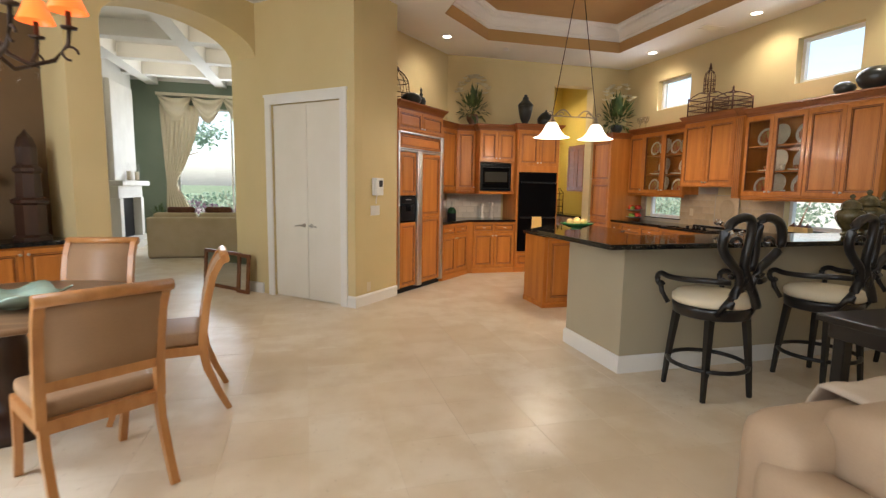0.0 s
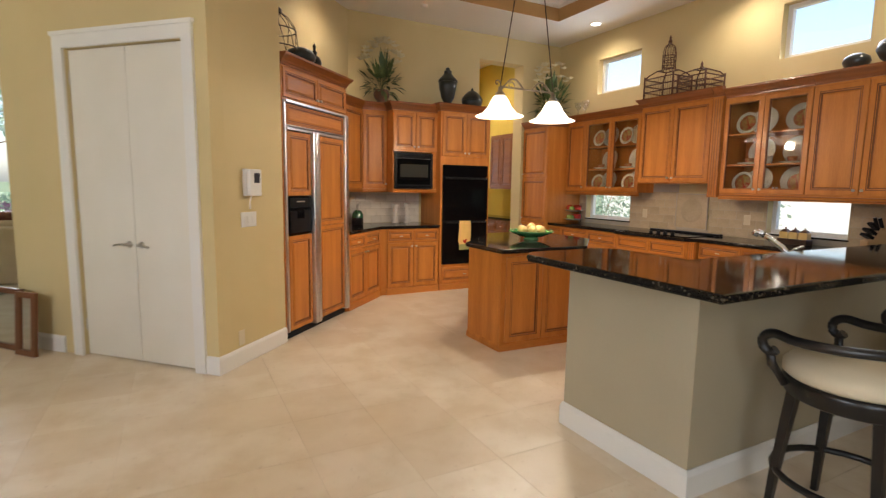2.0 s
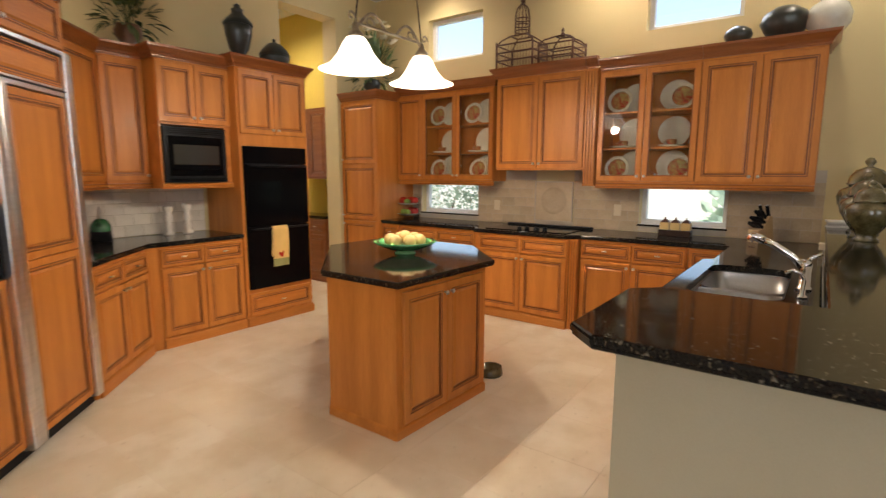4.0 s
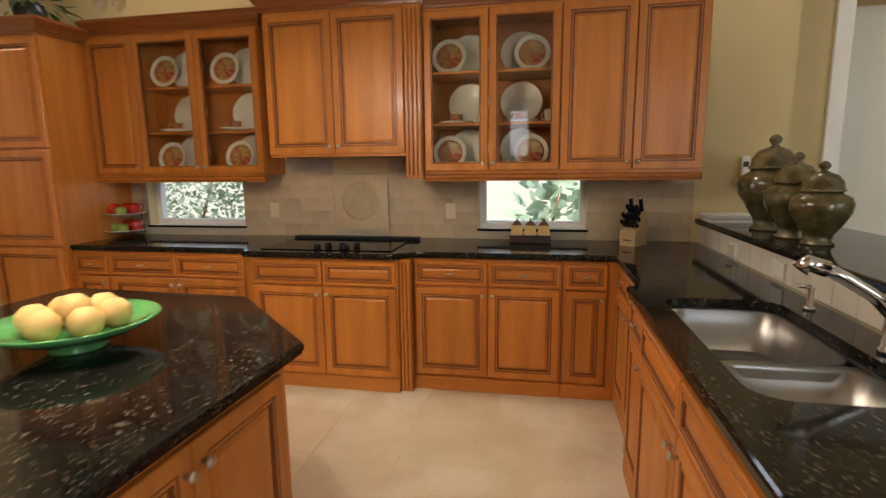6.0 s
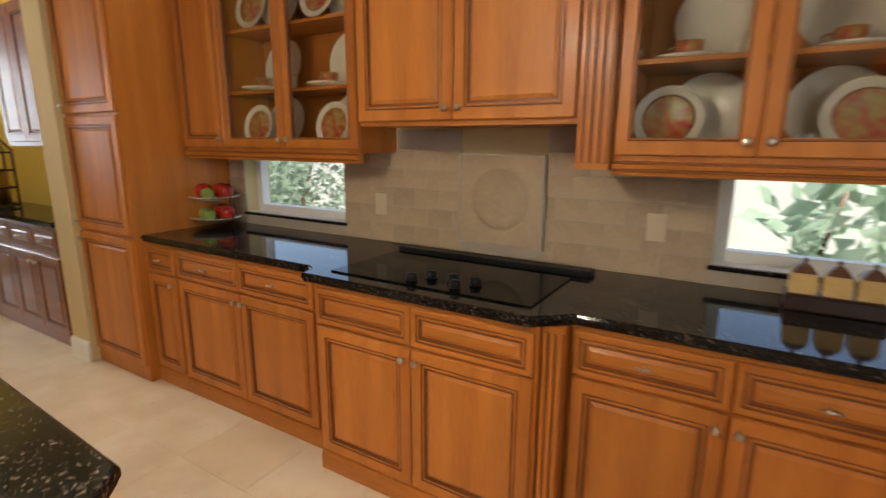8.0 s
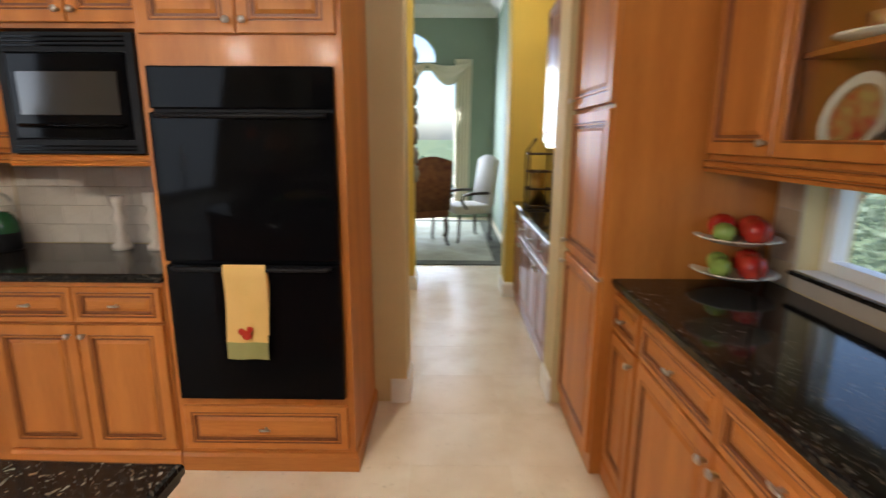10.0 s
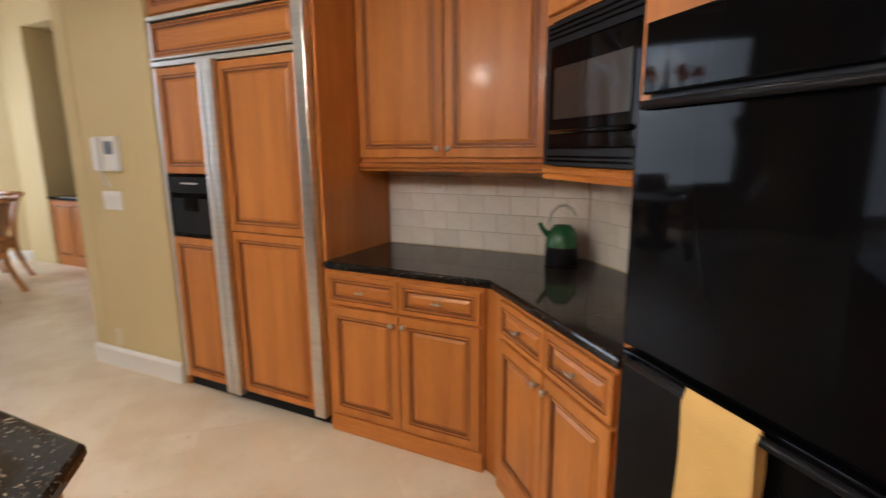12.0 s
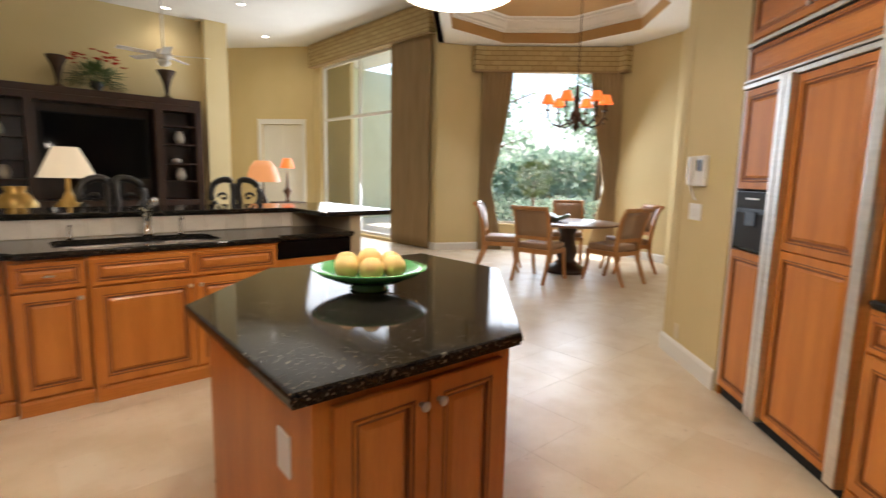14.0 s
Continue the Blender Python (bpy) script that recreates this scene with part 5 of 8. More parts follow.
# relief tile over the cooktop
t = thing("relief_tile", pose(6.974, 0, 0), "square carved stone relief tile over the cooktop", "tile panel")
bm = bmesh.new()
box(bm, -0.012, 7.685, 0.985, 0.0, 8.105, 1.40)
part("plate", bm, TILE, t)
bm = bmesh.new()
for a, b, c, d in ((7.673, 7.685, 0.973, 1.41), (8.105, 8.117, 0.973, 1.41), (7.685, 8.105, 0.973, 0.985), (7.685, 8.105, 1.40, 1.41)):
    box(bm, -0.02, a, c, 0.0, b, d)
part("border", bm, GROUT, t)
bm = bmesh.new()
lathe(bm, [(0, 0.018), (0.02, 0.016), (0.035, 0.010), (0.05, 0.013), (0.062, 0.008), (0.10, 0.006), (0.125, 0.012), (0.135, 0.006), (0.15, 0.0)], 28, m=pose(-0.011, 7.895, 1.20, 0, -90))
part("rosette", bm, TILE, t)


# ---- plates behind glass ----
def plate(m, r, painted, label):
    t = thing("plate", m, label, "plate", "display plates")
    bm = bmesh.new()
    lathe(bm, [(0, 0.003), (r * 0.55, 0.003), (r * 0.66, 0.012), (r * 0.97, 0.020), (r, 0.022), (r, 0.017), (r * 0.66, 0.006), (r * 0.5, 0.0), (0, 0.0)], 28)
    part("dish", bm, PLATEW, t)
    if painted:
        bm = bmesh.new()
        lathe(bm, [(0, 0.0055), (r * 0.54, 0.0055), (r * 0.66, 0.0140), (r * 0.74, 0.0165), (r * 0.64, 0.0110), (0, 0.0045)], 24)
        part("painted_centre", bm, PLATEC, t, "painted red fruit centre")
    return t


def stand_plate(x, y, z, r, painted, label, yaw=0.0, lean=12):
    """Upright plate leaning back towards the wall, facing the kitchen."""
    a = radians(lean)
    return plate(pose(x, y, z + r * math.cos(a) + 0.004, 0, 0, yaw) @ pose(0, 0, 0, 0, -90 + lean, 0), r, painted, label)


def cup(x, y, z, r=0.045, h=0.065, material=None, label="small earthenware cup on a shelf"):
    t = thing("cup", pose(x, y, z), label, "cup")
    bm = bmesh.new()
    lathe(bm, [(0, 0.001), (r * 0.6, 0.001), (r * 0.9, h * 0.4), (r, h), (r * 0.92, h), (r * 0.8, h * 0.4), (r * 0.5, 0.012), (0, 0.012)], 18)
    part("bowl", bm, material or PLATEW, t)
    bm = bmesh.new()
    tube(bm, [(0, r * 0.9, h * 0.8), (0, r * 1.5, h * 0.7), (0, r * 1.5, h * 0.35), (0, r * 0.85, h * 0.25)], 0.005, 6)
    part("handle", bm, material or PLATEW, t)


def shelf_set(ya, yb, zs):
    """One cabinet bay of plates: ya to yb from left to right."""
    w = abs(yb - ya)
    yc = (ya + yb) / 2
    for k, z in enumerate(zs):
        stand_plate(6.90, yc + (0.03 if yc < 6.7 else -0.045), z, 0.142, False, "large plain grey-cream plate standing on edge")
        if k == 1:
            t = plate(pose(6.80, yc + 0.03, z), 0.115, False, "small plate lying flat under a cup")
            cup(6.80, yc + 0.03, z + 0.006, material=PLATEC, label="painted fruit cup on a small plate")
            cup(6.84, yc - 0.155, z, 0.032, 0.09, label="slim cream pitcher on a shelf")
        else:
            stand_plate(6.80, yc + (-0.04 if yc < 6.7 else 0.0 if k == 0 and yc > 8 and yc < 8.8 else 0.075), z, 0.118, True, "small plate with a painted red fruit centre")


for ya, yb in ((9.49, 9.03), (8.99, 8.53), (7.28, 6.90), (6.86, 6.45)):
    shelf_set(ya, yb, (ZU + 0.018, SH1, SH2))
for y in (6.79, 6.755):
    t = thing("salt_shaker", pose(6.70, y, ZU + 0.018), "small white ceramic shaker", "shaker")
    bm = bmesh.new()
    lathe(bm, [(0, 0), (0.018, 0), (0.02, 0.02), (0.012, 0.055), (0.010, 0.07), (0, 0.075)], 14)
    part("body", bm, PLASTICW, t)

# ---- worktop things ----
t = thing("canister_tray", pose(6.84, 6.61, WT), "dark wooden tray holding three small canisters", "tray")
part("tray", cbox(-0.06, -0.14, 0.0, 0.06, 0.14, 0.055, 0.006), DARKWOOD, t)
for y in (-0.092, 0.0, 0.092):
    c = thing("canister", pose(6.84, 6.61 + y, WT + 0.056), "small square honey-coloured canister with a pointed lid", "canister", "three canisters")
    bm = bmesh.new()
    lathe(bm, [(0, 0), (0.055, 0), (0.055, 0.06), (0.048, 0.068), (0, 0.068)], 4, m=pose(0, 0, 0, 0, 0, 45), smooth=False)
    part("jar", bm, CITRUS, c)
    bm = bmesh.new()
    lathe(bm, [(0.050, 0.068), (0.03, 0.088), (0.008, 0.100), (0.010, 0.112), (0, 0.118)], 4, m=pose(0, 0, 0, 0, 0, 45), smooth=False)
    part("lid", bm, TERRA, c)
t = thing("knife_block", pose(6.80, 5.93, WT, 0, 0, -128), "beech knife block full of black-handled knives", "knife block")
bm = bmesh.new()
outline = [(-0.08, 0), (0.085, 0), (0.055, 0.225), (0.02, 0.225), (-0.035, 0.12), (-0.08, 0.105)]
ends = [[bm.verts.new((x, y, z)) for y, z in outline] for x in (-0.055, 0.055)]
bm.faces.new(ends[0]), bm.faces.new(ends[1][::-1])
for i in range(6):
    bm.faces.new((ends[0][i], ends[1][i], ends[1][(i + 1) % 6], ends[0][(i + 1) % 6]))
bmesh.ops.recalc_face_normals(bm, faces=bm.faces[:])
bmesh.ops.bevel(bm, geom=bm.edges[:], offset=0.003, segments=1, affect="EDGES")
part("block", bm, BLOCKWOOD, t)
part("label", cbox(-0.032, -0.0815, 0.035, 0.030, -0.0795, 0.045, 0.0005), TERRA, t, "small dark printed mark")
for row, (y, z, n, length, tilt) in enumerate(((-0.026, 0.128, 4, 0.075, 58), (-0.006, 0.165, 4, 0.085, 54), (0.018, 0.205, 3, 0.09, 46), (0.038, 0.218, 2, 0.10, 20))):
    for i in range(n):
        x = (i - (n - 1) / 2) * (0.026 if n > 2 else 0.062)
        handle = part("knife_handle", cbox(-0.010, -0.013, 0.0, 0.010, 0.013, length, 0.004), BLACKPLAST, t, m=pose(x, y, z, tilt, (i - (n - 1) / 2) * 5))
        if row == 3:
            part("steel_cap", cbox(-0.0075, -0.0105, length, 0.0075, 0.0105, length + 0.004, 0.001), STEEL, handle)
t = thing("fruit_stand", pose(6.80, 9.83, WT), "two-tier wire fruit stand", "fruit stand")
for z, r in ((0.035, 0.15), (0.17, 0.15)):
    bm = bmesh.new()
    lathe(bm, [(0, z), (r * 0.6, z), (r, z + 0.022), (r + 0.006, z + 0.024), (r, z + 0.028), (r * 0.6, z + 0.006), (0, z + 0.006)], 24)
    part("dish", bm, PLATEW, t)
for s in (-1, 1):
    bm = bmesh.new()
    tube(bm, [(0.0, s * 0.15, 0.0), (0.0, s * 0.17, 0.06), (0.0, s * 0.155, 0.18), (0.0, s * 0.175, 0.26), (0.0, s * 0.15, 0.28)], 0.004, 6)
    part("wire", bm, IRON, t)
random.seed(5)
for z, kinds in ((0.061, "rggr"), (0.196, "rrgr")):
    for i, kd in enumerate(kinds):
        a = i * 1.57 + 0.4
        r = 0.053 if kd == "r" else 0.042
        f = thing("apple", pose(6.80 + 0.075 * math.cos(a), 9.83 + 0.075 * math.sin(a), WT + z - 0.024), "shiny red apple on the fruit stand" if kd == "r" else "small green apple on the fruit stand", "apple", "apples on the stand")
        bm = bmesh.new()
        lathe(bm, [(0.0, r * 0.12), (r * 0.35, 0.0), (r * 0.85, r * 0.45), (r, r * 1.05), (r * 0.85, r * 1.55), (r * 0.4, r * 1.85), (0.0, r * 1.6)], 16)
        part("fruit", bm, APPLE if kd == "r" else APPLEG, f)
        bm = bmesh.new()
        tube(bm, [(0, 0, r * 1.6), (0.004, 0, r * 2.0)], 0.002, 5)
        part("stem", bm, TERRA, f)
for x, y, k, g in ((6.38, 5.29, 0.92, 1.22), (6.06, 5.31, 0.74, 1.22), (5.84, 5.30, 0.66, 1.24)):
    t = thing("ginger_jar", pose(x, y, 1.085), "glossy mottled olive-brown lidded ginger jar on the bar", "jar", "three ginger jars")
    bm = bmesh.new()
    lathe(bm, [(r * k * g, z * k) for r, z in ((0, 0), (0.080, 0), (0.084, 0.012), (0.066, 0.03), (0.072, 0.07), (0.110, 0.14), (0.145, 0.22), (0.152, 0.28), (0.140, 0.325), (0.098, 0.352), (0.092, 0.37), (0, 0.37))], 32)
    part("jar", bm, OLIVE, t)
    bm = bmesh.new()
    lathe(bm, [(r * k * g, z * k) for r, z in ((0.104, 0.365), (0.110, 0.372), (0.102, 0.385), (0.096, 0.43), (0.07, 0.475), (0.03, 0.495), (0.014, 0.505), (0.028, 0.53), (0.028, 0.545), (0.014, 0.565), (0, 0.57))], 28)
    part("lid", bm, OLIVE, t)
for i, (w, c) in enumerate(((0.24, PLASTICW), (0.22, STRIPE), (0.23, PLASTICW))):
    t = thing("magazine", pose(6.80, 5.36, 1.085 + i * 0.016, 0, 0, 6 * i - 5), "pale magazine in a small stack on the bar", "magazine", "stack of magazines")
    part("cover", cbox(-w / 2, -0.15, 0.0005, w / 2, 0.13, 0.0155, 0.002), c, t)
t = thing("wall_phone", pose(6.999, 5.22, 1.30, 0, 0, -90), "white cordless phone in its wall cradle", "telephone")
part("cradle", cbox(-0.05, -0.05, 0.0, 0.10, -0.001, 0.045, 0.008, 2), PLASTICW, t)
part("handset", cbox(-0.03, -0.055, 0.03, 0.02, -0.02, 0.20, 0.012, 2), PLASTICW, t)
part("display", cbox(-0.022, -0.058, 0.13, 0.012, -0.0555, 0.165, 0.001), LCD, t)
t = thing("plug_adapter", pose(6.30, 5.487, 0.955, 0, 0, 180), "cream plug adapter in a wall socket", "plug")
part("body", cbox(-0.03, -0.04, 0.0, 0.03, 0.0, 0.05, 0.008, 2), CREAM, t)
part("socket_plate", cbox(-0.055, -0.004, -0.012, 0.055, 0.008, 0.062, 0.003), PLASTICW, t)
t = thing("outlet", pose(5.75, 5.487, 0.945, 0, 0, 180), "white double socket under the bar", "outlet")
part("plate", cbox(-0.06, -0.006, 0.0, 0.06, 0.004, 0.075, 0.003), PLASTICW, t)
for y in (8.62, 7.2):
    t = thing("outlet", pose(6.985, y, 1.07, 0, 0, -90), "beige socket plate on the tiled wall", "outlet")
    part("plate", cbox(-0.037, -0.006, 0.0, 0.037, 0.004, 0.115, 0.003), CREAM, t)

# island bowl with fruit
t = thing("fruit_bowl", pose(4.52, 7.93, WT), "wide green glazed bowl on a low foot", "bowl")
bm = bmesh.new()
lathe(bm, [(0, 0), (0.075, 0), (0.08, 0.008), (0.06, 0.02), (0.12, 0.035), (0.20, 0.068), (0.232, 0.09), (0.225, 0.093), (0.19, 0.075), (0.10, 0.042), (0, 0.036)], 36)
part("bowl", bm, GREENGLAZE, t)
for i in range(7):
    a, rr = i * 1.047, 0.105 if i < 6 else 0.0
    f = thing("citrus_fruit", pose(4.52 + rr * math.cos(a), 7.93 + rr * math.sin(a), WT + (0.052 if i < 6 else 0.075)), "pale yellow-orange citrus fruit in the bowl", "fruit", "fruit in the bowl")
    bm = bmesh.new()
    r = 0.048
    lathe(bm, [(0, 0), (r * 0.5, r * 0.13), (r * 0.9, r * 0.55), (r, r), (r * 0.9, r * 1.45), (r * 0.5, r * 1.85), (0, r * 1.95)], 18)
    part("fruit", bm, CITRUS, f)
t = thing("pet_bowl", pose(4.90, 7.425, 0.001), "dark green pet water bowl on the floor", "bowl")
bm = bmesh.new()
lathe(bm, [(0, 0), (0.09, 0), (0.095, 0.005), (0.085, 0.065), (0.08, 0.065), (0.075, 0.015), (0, 0.012)], 24)
part("bowl", bm, OLIVE, t)
KETTLE = textured("dark_green_enamel", (0.018, 0.085, 0.030), (0.026, 0.11, 0.042), 5, 60, 0.15, bump=0.02)
t = thing("kettle", pose(3.45, 10.36, WT, 0, 0, 245), "dark green enamel kettle with a black base and hoop handle", "kettle")
bm = bmesh.new()
lathe(bm, [(0, 0), (0.075, 0), (0.08, 0.01), (0.078, 0.09)], 24)
part("base", bm, BLACKPLAST, t)
bm = bmesh.new()
lathe(bm, [(0.079, 0.09), (0.075, 0.14), (0.055, 0.175), (0.045, 0.18), (0.04, 0.19), (0, 0.195)], 24)
part("body", bm, KETTLE, t)
bm = bmesh.new()
tube(bm, [(0.065, 0, 0.14), (0.095, 0, 0.175), (0.108, 0, 0.20)], 0.014, 10, taper=0.7)
part("spout", bm, KETTLE, t)
bm = bmesh.new()
tube(bm, [(0.07 * math.cos(a), 0, 0.185 + 0.10 * math.sin(a)) for a in [math.pi * i / 10 for i in range(11)]], 0.007, 8)
part("handle", bm, NICKEL, t)
for x, hh in ((4.02, 0.27), (4.20, 0.29)):
    t = thing("candlestick", pose(x, 10.40, WT), "turned cream stone candlestick on the worktop", "candlestick")
    bm = bmesh.new()
    lathe(bm, [(0, 0), (0.045, 0), (0.048, 0.02), (0.025, 0.04), (0.04, 0.075), (0.02, 0.11), (0.042, 0.16), (0.02, 0.20), (0.038, 0.235), (0.04, hh), (0, hh)], 18)
    part("stem", bm, TILEPALE, t)
# towel on the lower oven handle
t = thing("dish_towel", OV @ pose(0.245, -0.058, 0.018), "yellow dish towel with a red fruit motif and green band", "towel")
bm = bmesh.new()
nx, nz = 10, 16
for side in (0, 1):
    grid = []
    for i in range(nx + 1):
        col = []
        for j in range(nz + 1):
            u, v = i / nx, j / nz
            x = u * 0.175 + 0.006 * math.sin(v * 5)
            z = 0.955 - v * (0.40 if side == 0 else 0.30)
            y = (-0.016 if side == 0 else 0.010) + 0.004 * math.sin(u * 9 + v * 2) * v
            if j == 0:
                y, z = -0.002, 0.960
            col.append(bm.verts.new((x, y, z)))
        grid.append(col)
    for i in range(nx):
        for j in range(nz):
            f = bm.faces.new((grid[i][j], grid[i + 1][j], grid[i + 1][j + 1], grid[i][j + 1]))
            f.smooth = True
            f.material_index = 1 if side == 0 and j >= nz - 3 else 0
part("cloth", bm, [YTOWEL, textured("olive_band", (0.26, 0.25, 0.08), (0.32, 0.30, 0.11), 6, 200, 0.9, bump=0.2)], t)
bm = bmesh.new()
for cx, cz, r in ((0.085, 0.665, 0.022), (0.065, 0.68, 0.016), (0.10, 0.69, 0.014)):
    lathe(bm, [(0, 0.0012), (r, 0.001)], 10, m=pose(cx, -0.0225, cz, 90))
part("fruit_motif", bm, APPLE, t, "embroidered red fruit")

# intercom and switches on the pier
PM = pose(1.516, 7.79, 0, 0, 0, 46.4)
t = thing("intercom", PM @ pose(0.335, 0, 1.352), "white wall intercom with a small screen and handset", "intercom")
part("body", cbox(0.0, -0.035, 0.0, 0.20, -0.0005, 0.215, 0.008, 2), PLASTICW, t)
part("handset", cbox(0.008, -0.068, 0.005, 0.062, -0.034, 0.21, 0.012, 2), PLASTICW, t)
part("screen", cbox(0.09, -0.0375, 0.105, 0.175, -0.0355, 0.185, 0.001), LCD, t)
bm = bmesh.new()
tube(bm, [(0.04, -0.05, 0.0), (0.045, -0.03, -0.05), (0.06, -0.02, -0.09), (0.07, -0.012, -0.10)], 0.006, 6)
part("cord", bm, PLASTICW, t)
t = thing("light_switch", PM @ pose(0.30, 0, 1.105), "white triple rocker switch plate", "switch")
part("plate", cbox(0, -0.007, 0, 0.19, -0.0005, 0.12, 0.003), PLASTICW, t)
for i in range(3):
    part("rocker", cbox(0.03 + i * 0.048, -0.011, 0.03, 0.062 + i * 0.048, -0.0072, 0.09, 0.002), PLASTICW, t)
t = thing("outlet", PM @ pose(0.225, 0, 0.16), "cream socket plate low on the pier", "outlet")
part("plate", cbox(0, -0.006, 0, 0.075, -0.0005, 0.12, 0.003), CREAM, t)


# ---- things on top of the cabinets ----
def leaf(bm, base, tip, w, droop=0.0, mi=0):
    b, t_ = Vector(base), Vector(tip)
    d = t_ - b
    side = d.cross(Vector((0, 0, 1)))
    side = side.normalized() * w if side.length > 1e-4 else Vector((w, 0, 0))
    mid = b + d * 0.5 + Vector((0, 0, -droop))
    v = [bm.verts.new(p) for p in (b, mid + side + Vector((0, 0, w * 0.4)), t_ - Vector((0, 0, droop * 2.2)), mid - side + Vector((0, 0, w * 0.4)), mid)]
    for q in ((0, 1, 4), (1, 2, 4), (2, 3, 4), (3, 0, 4)):
        bm.faces.new([v[i] for i in q]).material_index = mi


def flower_pot(m, seed, label, spread=0.26, high=0.34, blooms=9, leaves=90, pot=None, petal=None):
    t = thing("flower_arrangement", m, label, "plant")
    bm = bmesh.new()
    lathe(bm, [(0, 0), (0.07, 0), (0.075, 0.01), (0.06, 0.03), (0.10, 0.09), (0.11, 0.14), (0.09, 0.175), (0.095, 0.185), (0.08, 0.185), (0.07, 0.15), (0, 0.14)], 22)
    part("pot", bm, pot or TERRA, t)
    random.seed(seed)
    bm = bmesh.new()
    for i in range(leaves):
        a, e = random.uniform(0, 6.283), random.uniform(-0.2, 1.35)
        L = random.uniform(0.5, 1.0)
        b0 = (0.04 * math.cos(a), 0.04 * math.sin(a), 0.17)
        tip = (spread * L * math.cos(a) * math.cos(e), spread * L * math.sin(a) * math.cos(e), 0.2 + high * L * math.sin(e))
        leaf(bm, [0.5 * tip[k] + 0.5 * b0[k] for k in range(3)], tip, random.uniform(0.014, 0.036), random.uniform(0.0, 0.07))
    for i in range(14):
        a, e = random.uniform(0, 6.283), random.uniform(0.3, 1.4)
        tube(bm, [(0, 0, 0.16), (spread * 0.6 * math.cos(a) * math.cos(e), spread * 0.6 * math.sin(a) * math.cos(e), 0.2 + high * 0.8 * math.sin(e))], 0.003, 5)
    part("foliage", bm, LEAF, t, "spreading green leaves")
    for i in range(blooms):
        a, e = i * 2.4 + random.uniform(-0.3, 0.3), random.uniform(0.45, 1.4)
        c = Vector((spread * 0.85 * math.cos(a) * math.cos(e), spread * 0.85 * math.sin(a) * math.cos(e), 0.22 + high * math.sin(e)))
        bm = bmesh.new()
        for k in range(6):
            b_ = k * 1.047
            leaf(bm, c, c + Vector((0.072 * math.cos(b_), 0.072 * math.sin(b_), 0.045)), 0.020, 0.004)
        part("bloom", bm, petal or PETAL, t, "cream lily bloom")
    return t


flower_pot(pose(3.80, 10.37, 2.541), 3, "cream lilies and leaves in a brown urn on the cabinet", 0.40, 0.62, 30, 150)
flower_pot(pose(6.62, 10.28, 2.481), 8, "tall cream lilies in a dark pot on the cabinet", 0.42, 0.72, 26, 170, DARKPOT)
t = thing("lidded_urn", pose(4.72, 10.20, 2.561), "tall dark pewter lidded urn on the cabinet", "urn")
bm = bmesh.new()
lathe(bm, [(0, 0), (0.075, 0), (0.075, 0.02), (0.05, 0.035), (0.055, 0.06), (0.09, 0.12), (0.12, 0.25), (0.13, 0.33), (0.12, 0.34), (0, 0.34)], 24)
part("vase", bm, DARKPOT, t)
bm = bmesh.new()
lathe(bm, [(0.137, 0.338), (0.137, 0.355), (0.11, 0.39), (0.06, 0.44), (0.05, 0.47), (0.06, 0.48), (0.03, 0.50), (0.032, 0.52), (0, 0.545)], 24)
part("lid", bm, DARKPOT, t)
t = thing("basket_jar", pose(5.12, 10.20, 2.561), "round dark lidded basket jar on the cabinet", "jar")
bm = bmesh.new()
lathe(bm, [(0, 0), (0.10, 0), (0.135, 0.05), (0.15, 0.10), (0.145, 0.13), (0, 0.13)], 24)
part("bowl", bm, DARKPOT, t)
bm = bmesh.new()
lathe(bm, [(0.155, 0.128), (0.15, 0.145), (0.12, 0.19), (0.07, 0.24), (0.03, 0.255), (0.015, 0.27), (0.02, 0.285), (0, 0.30)], 24)
part("lid", bm, DARKPOT, t)


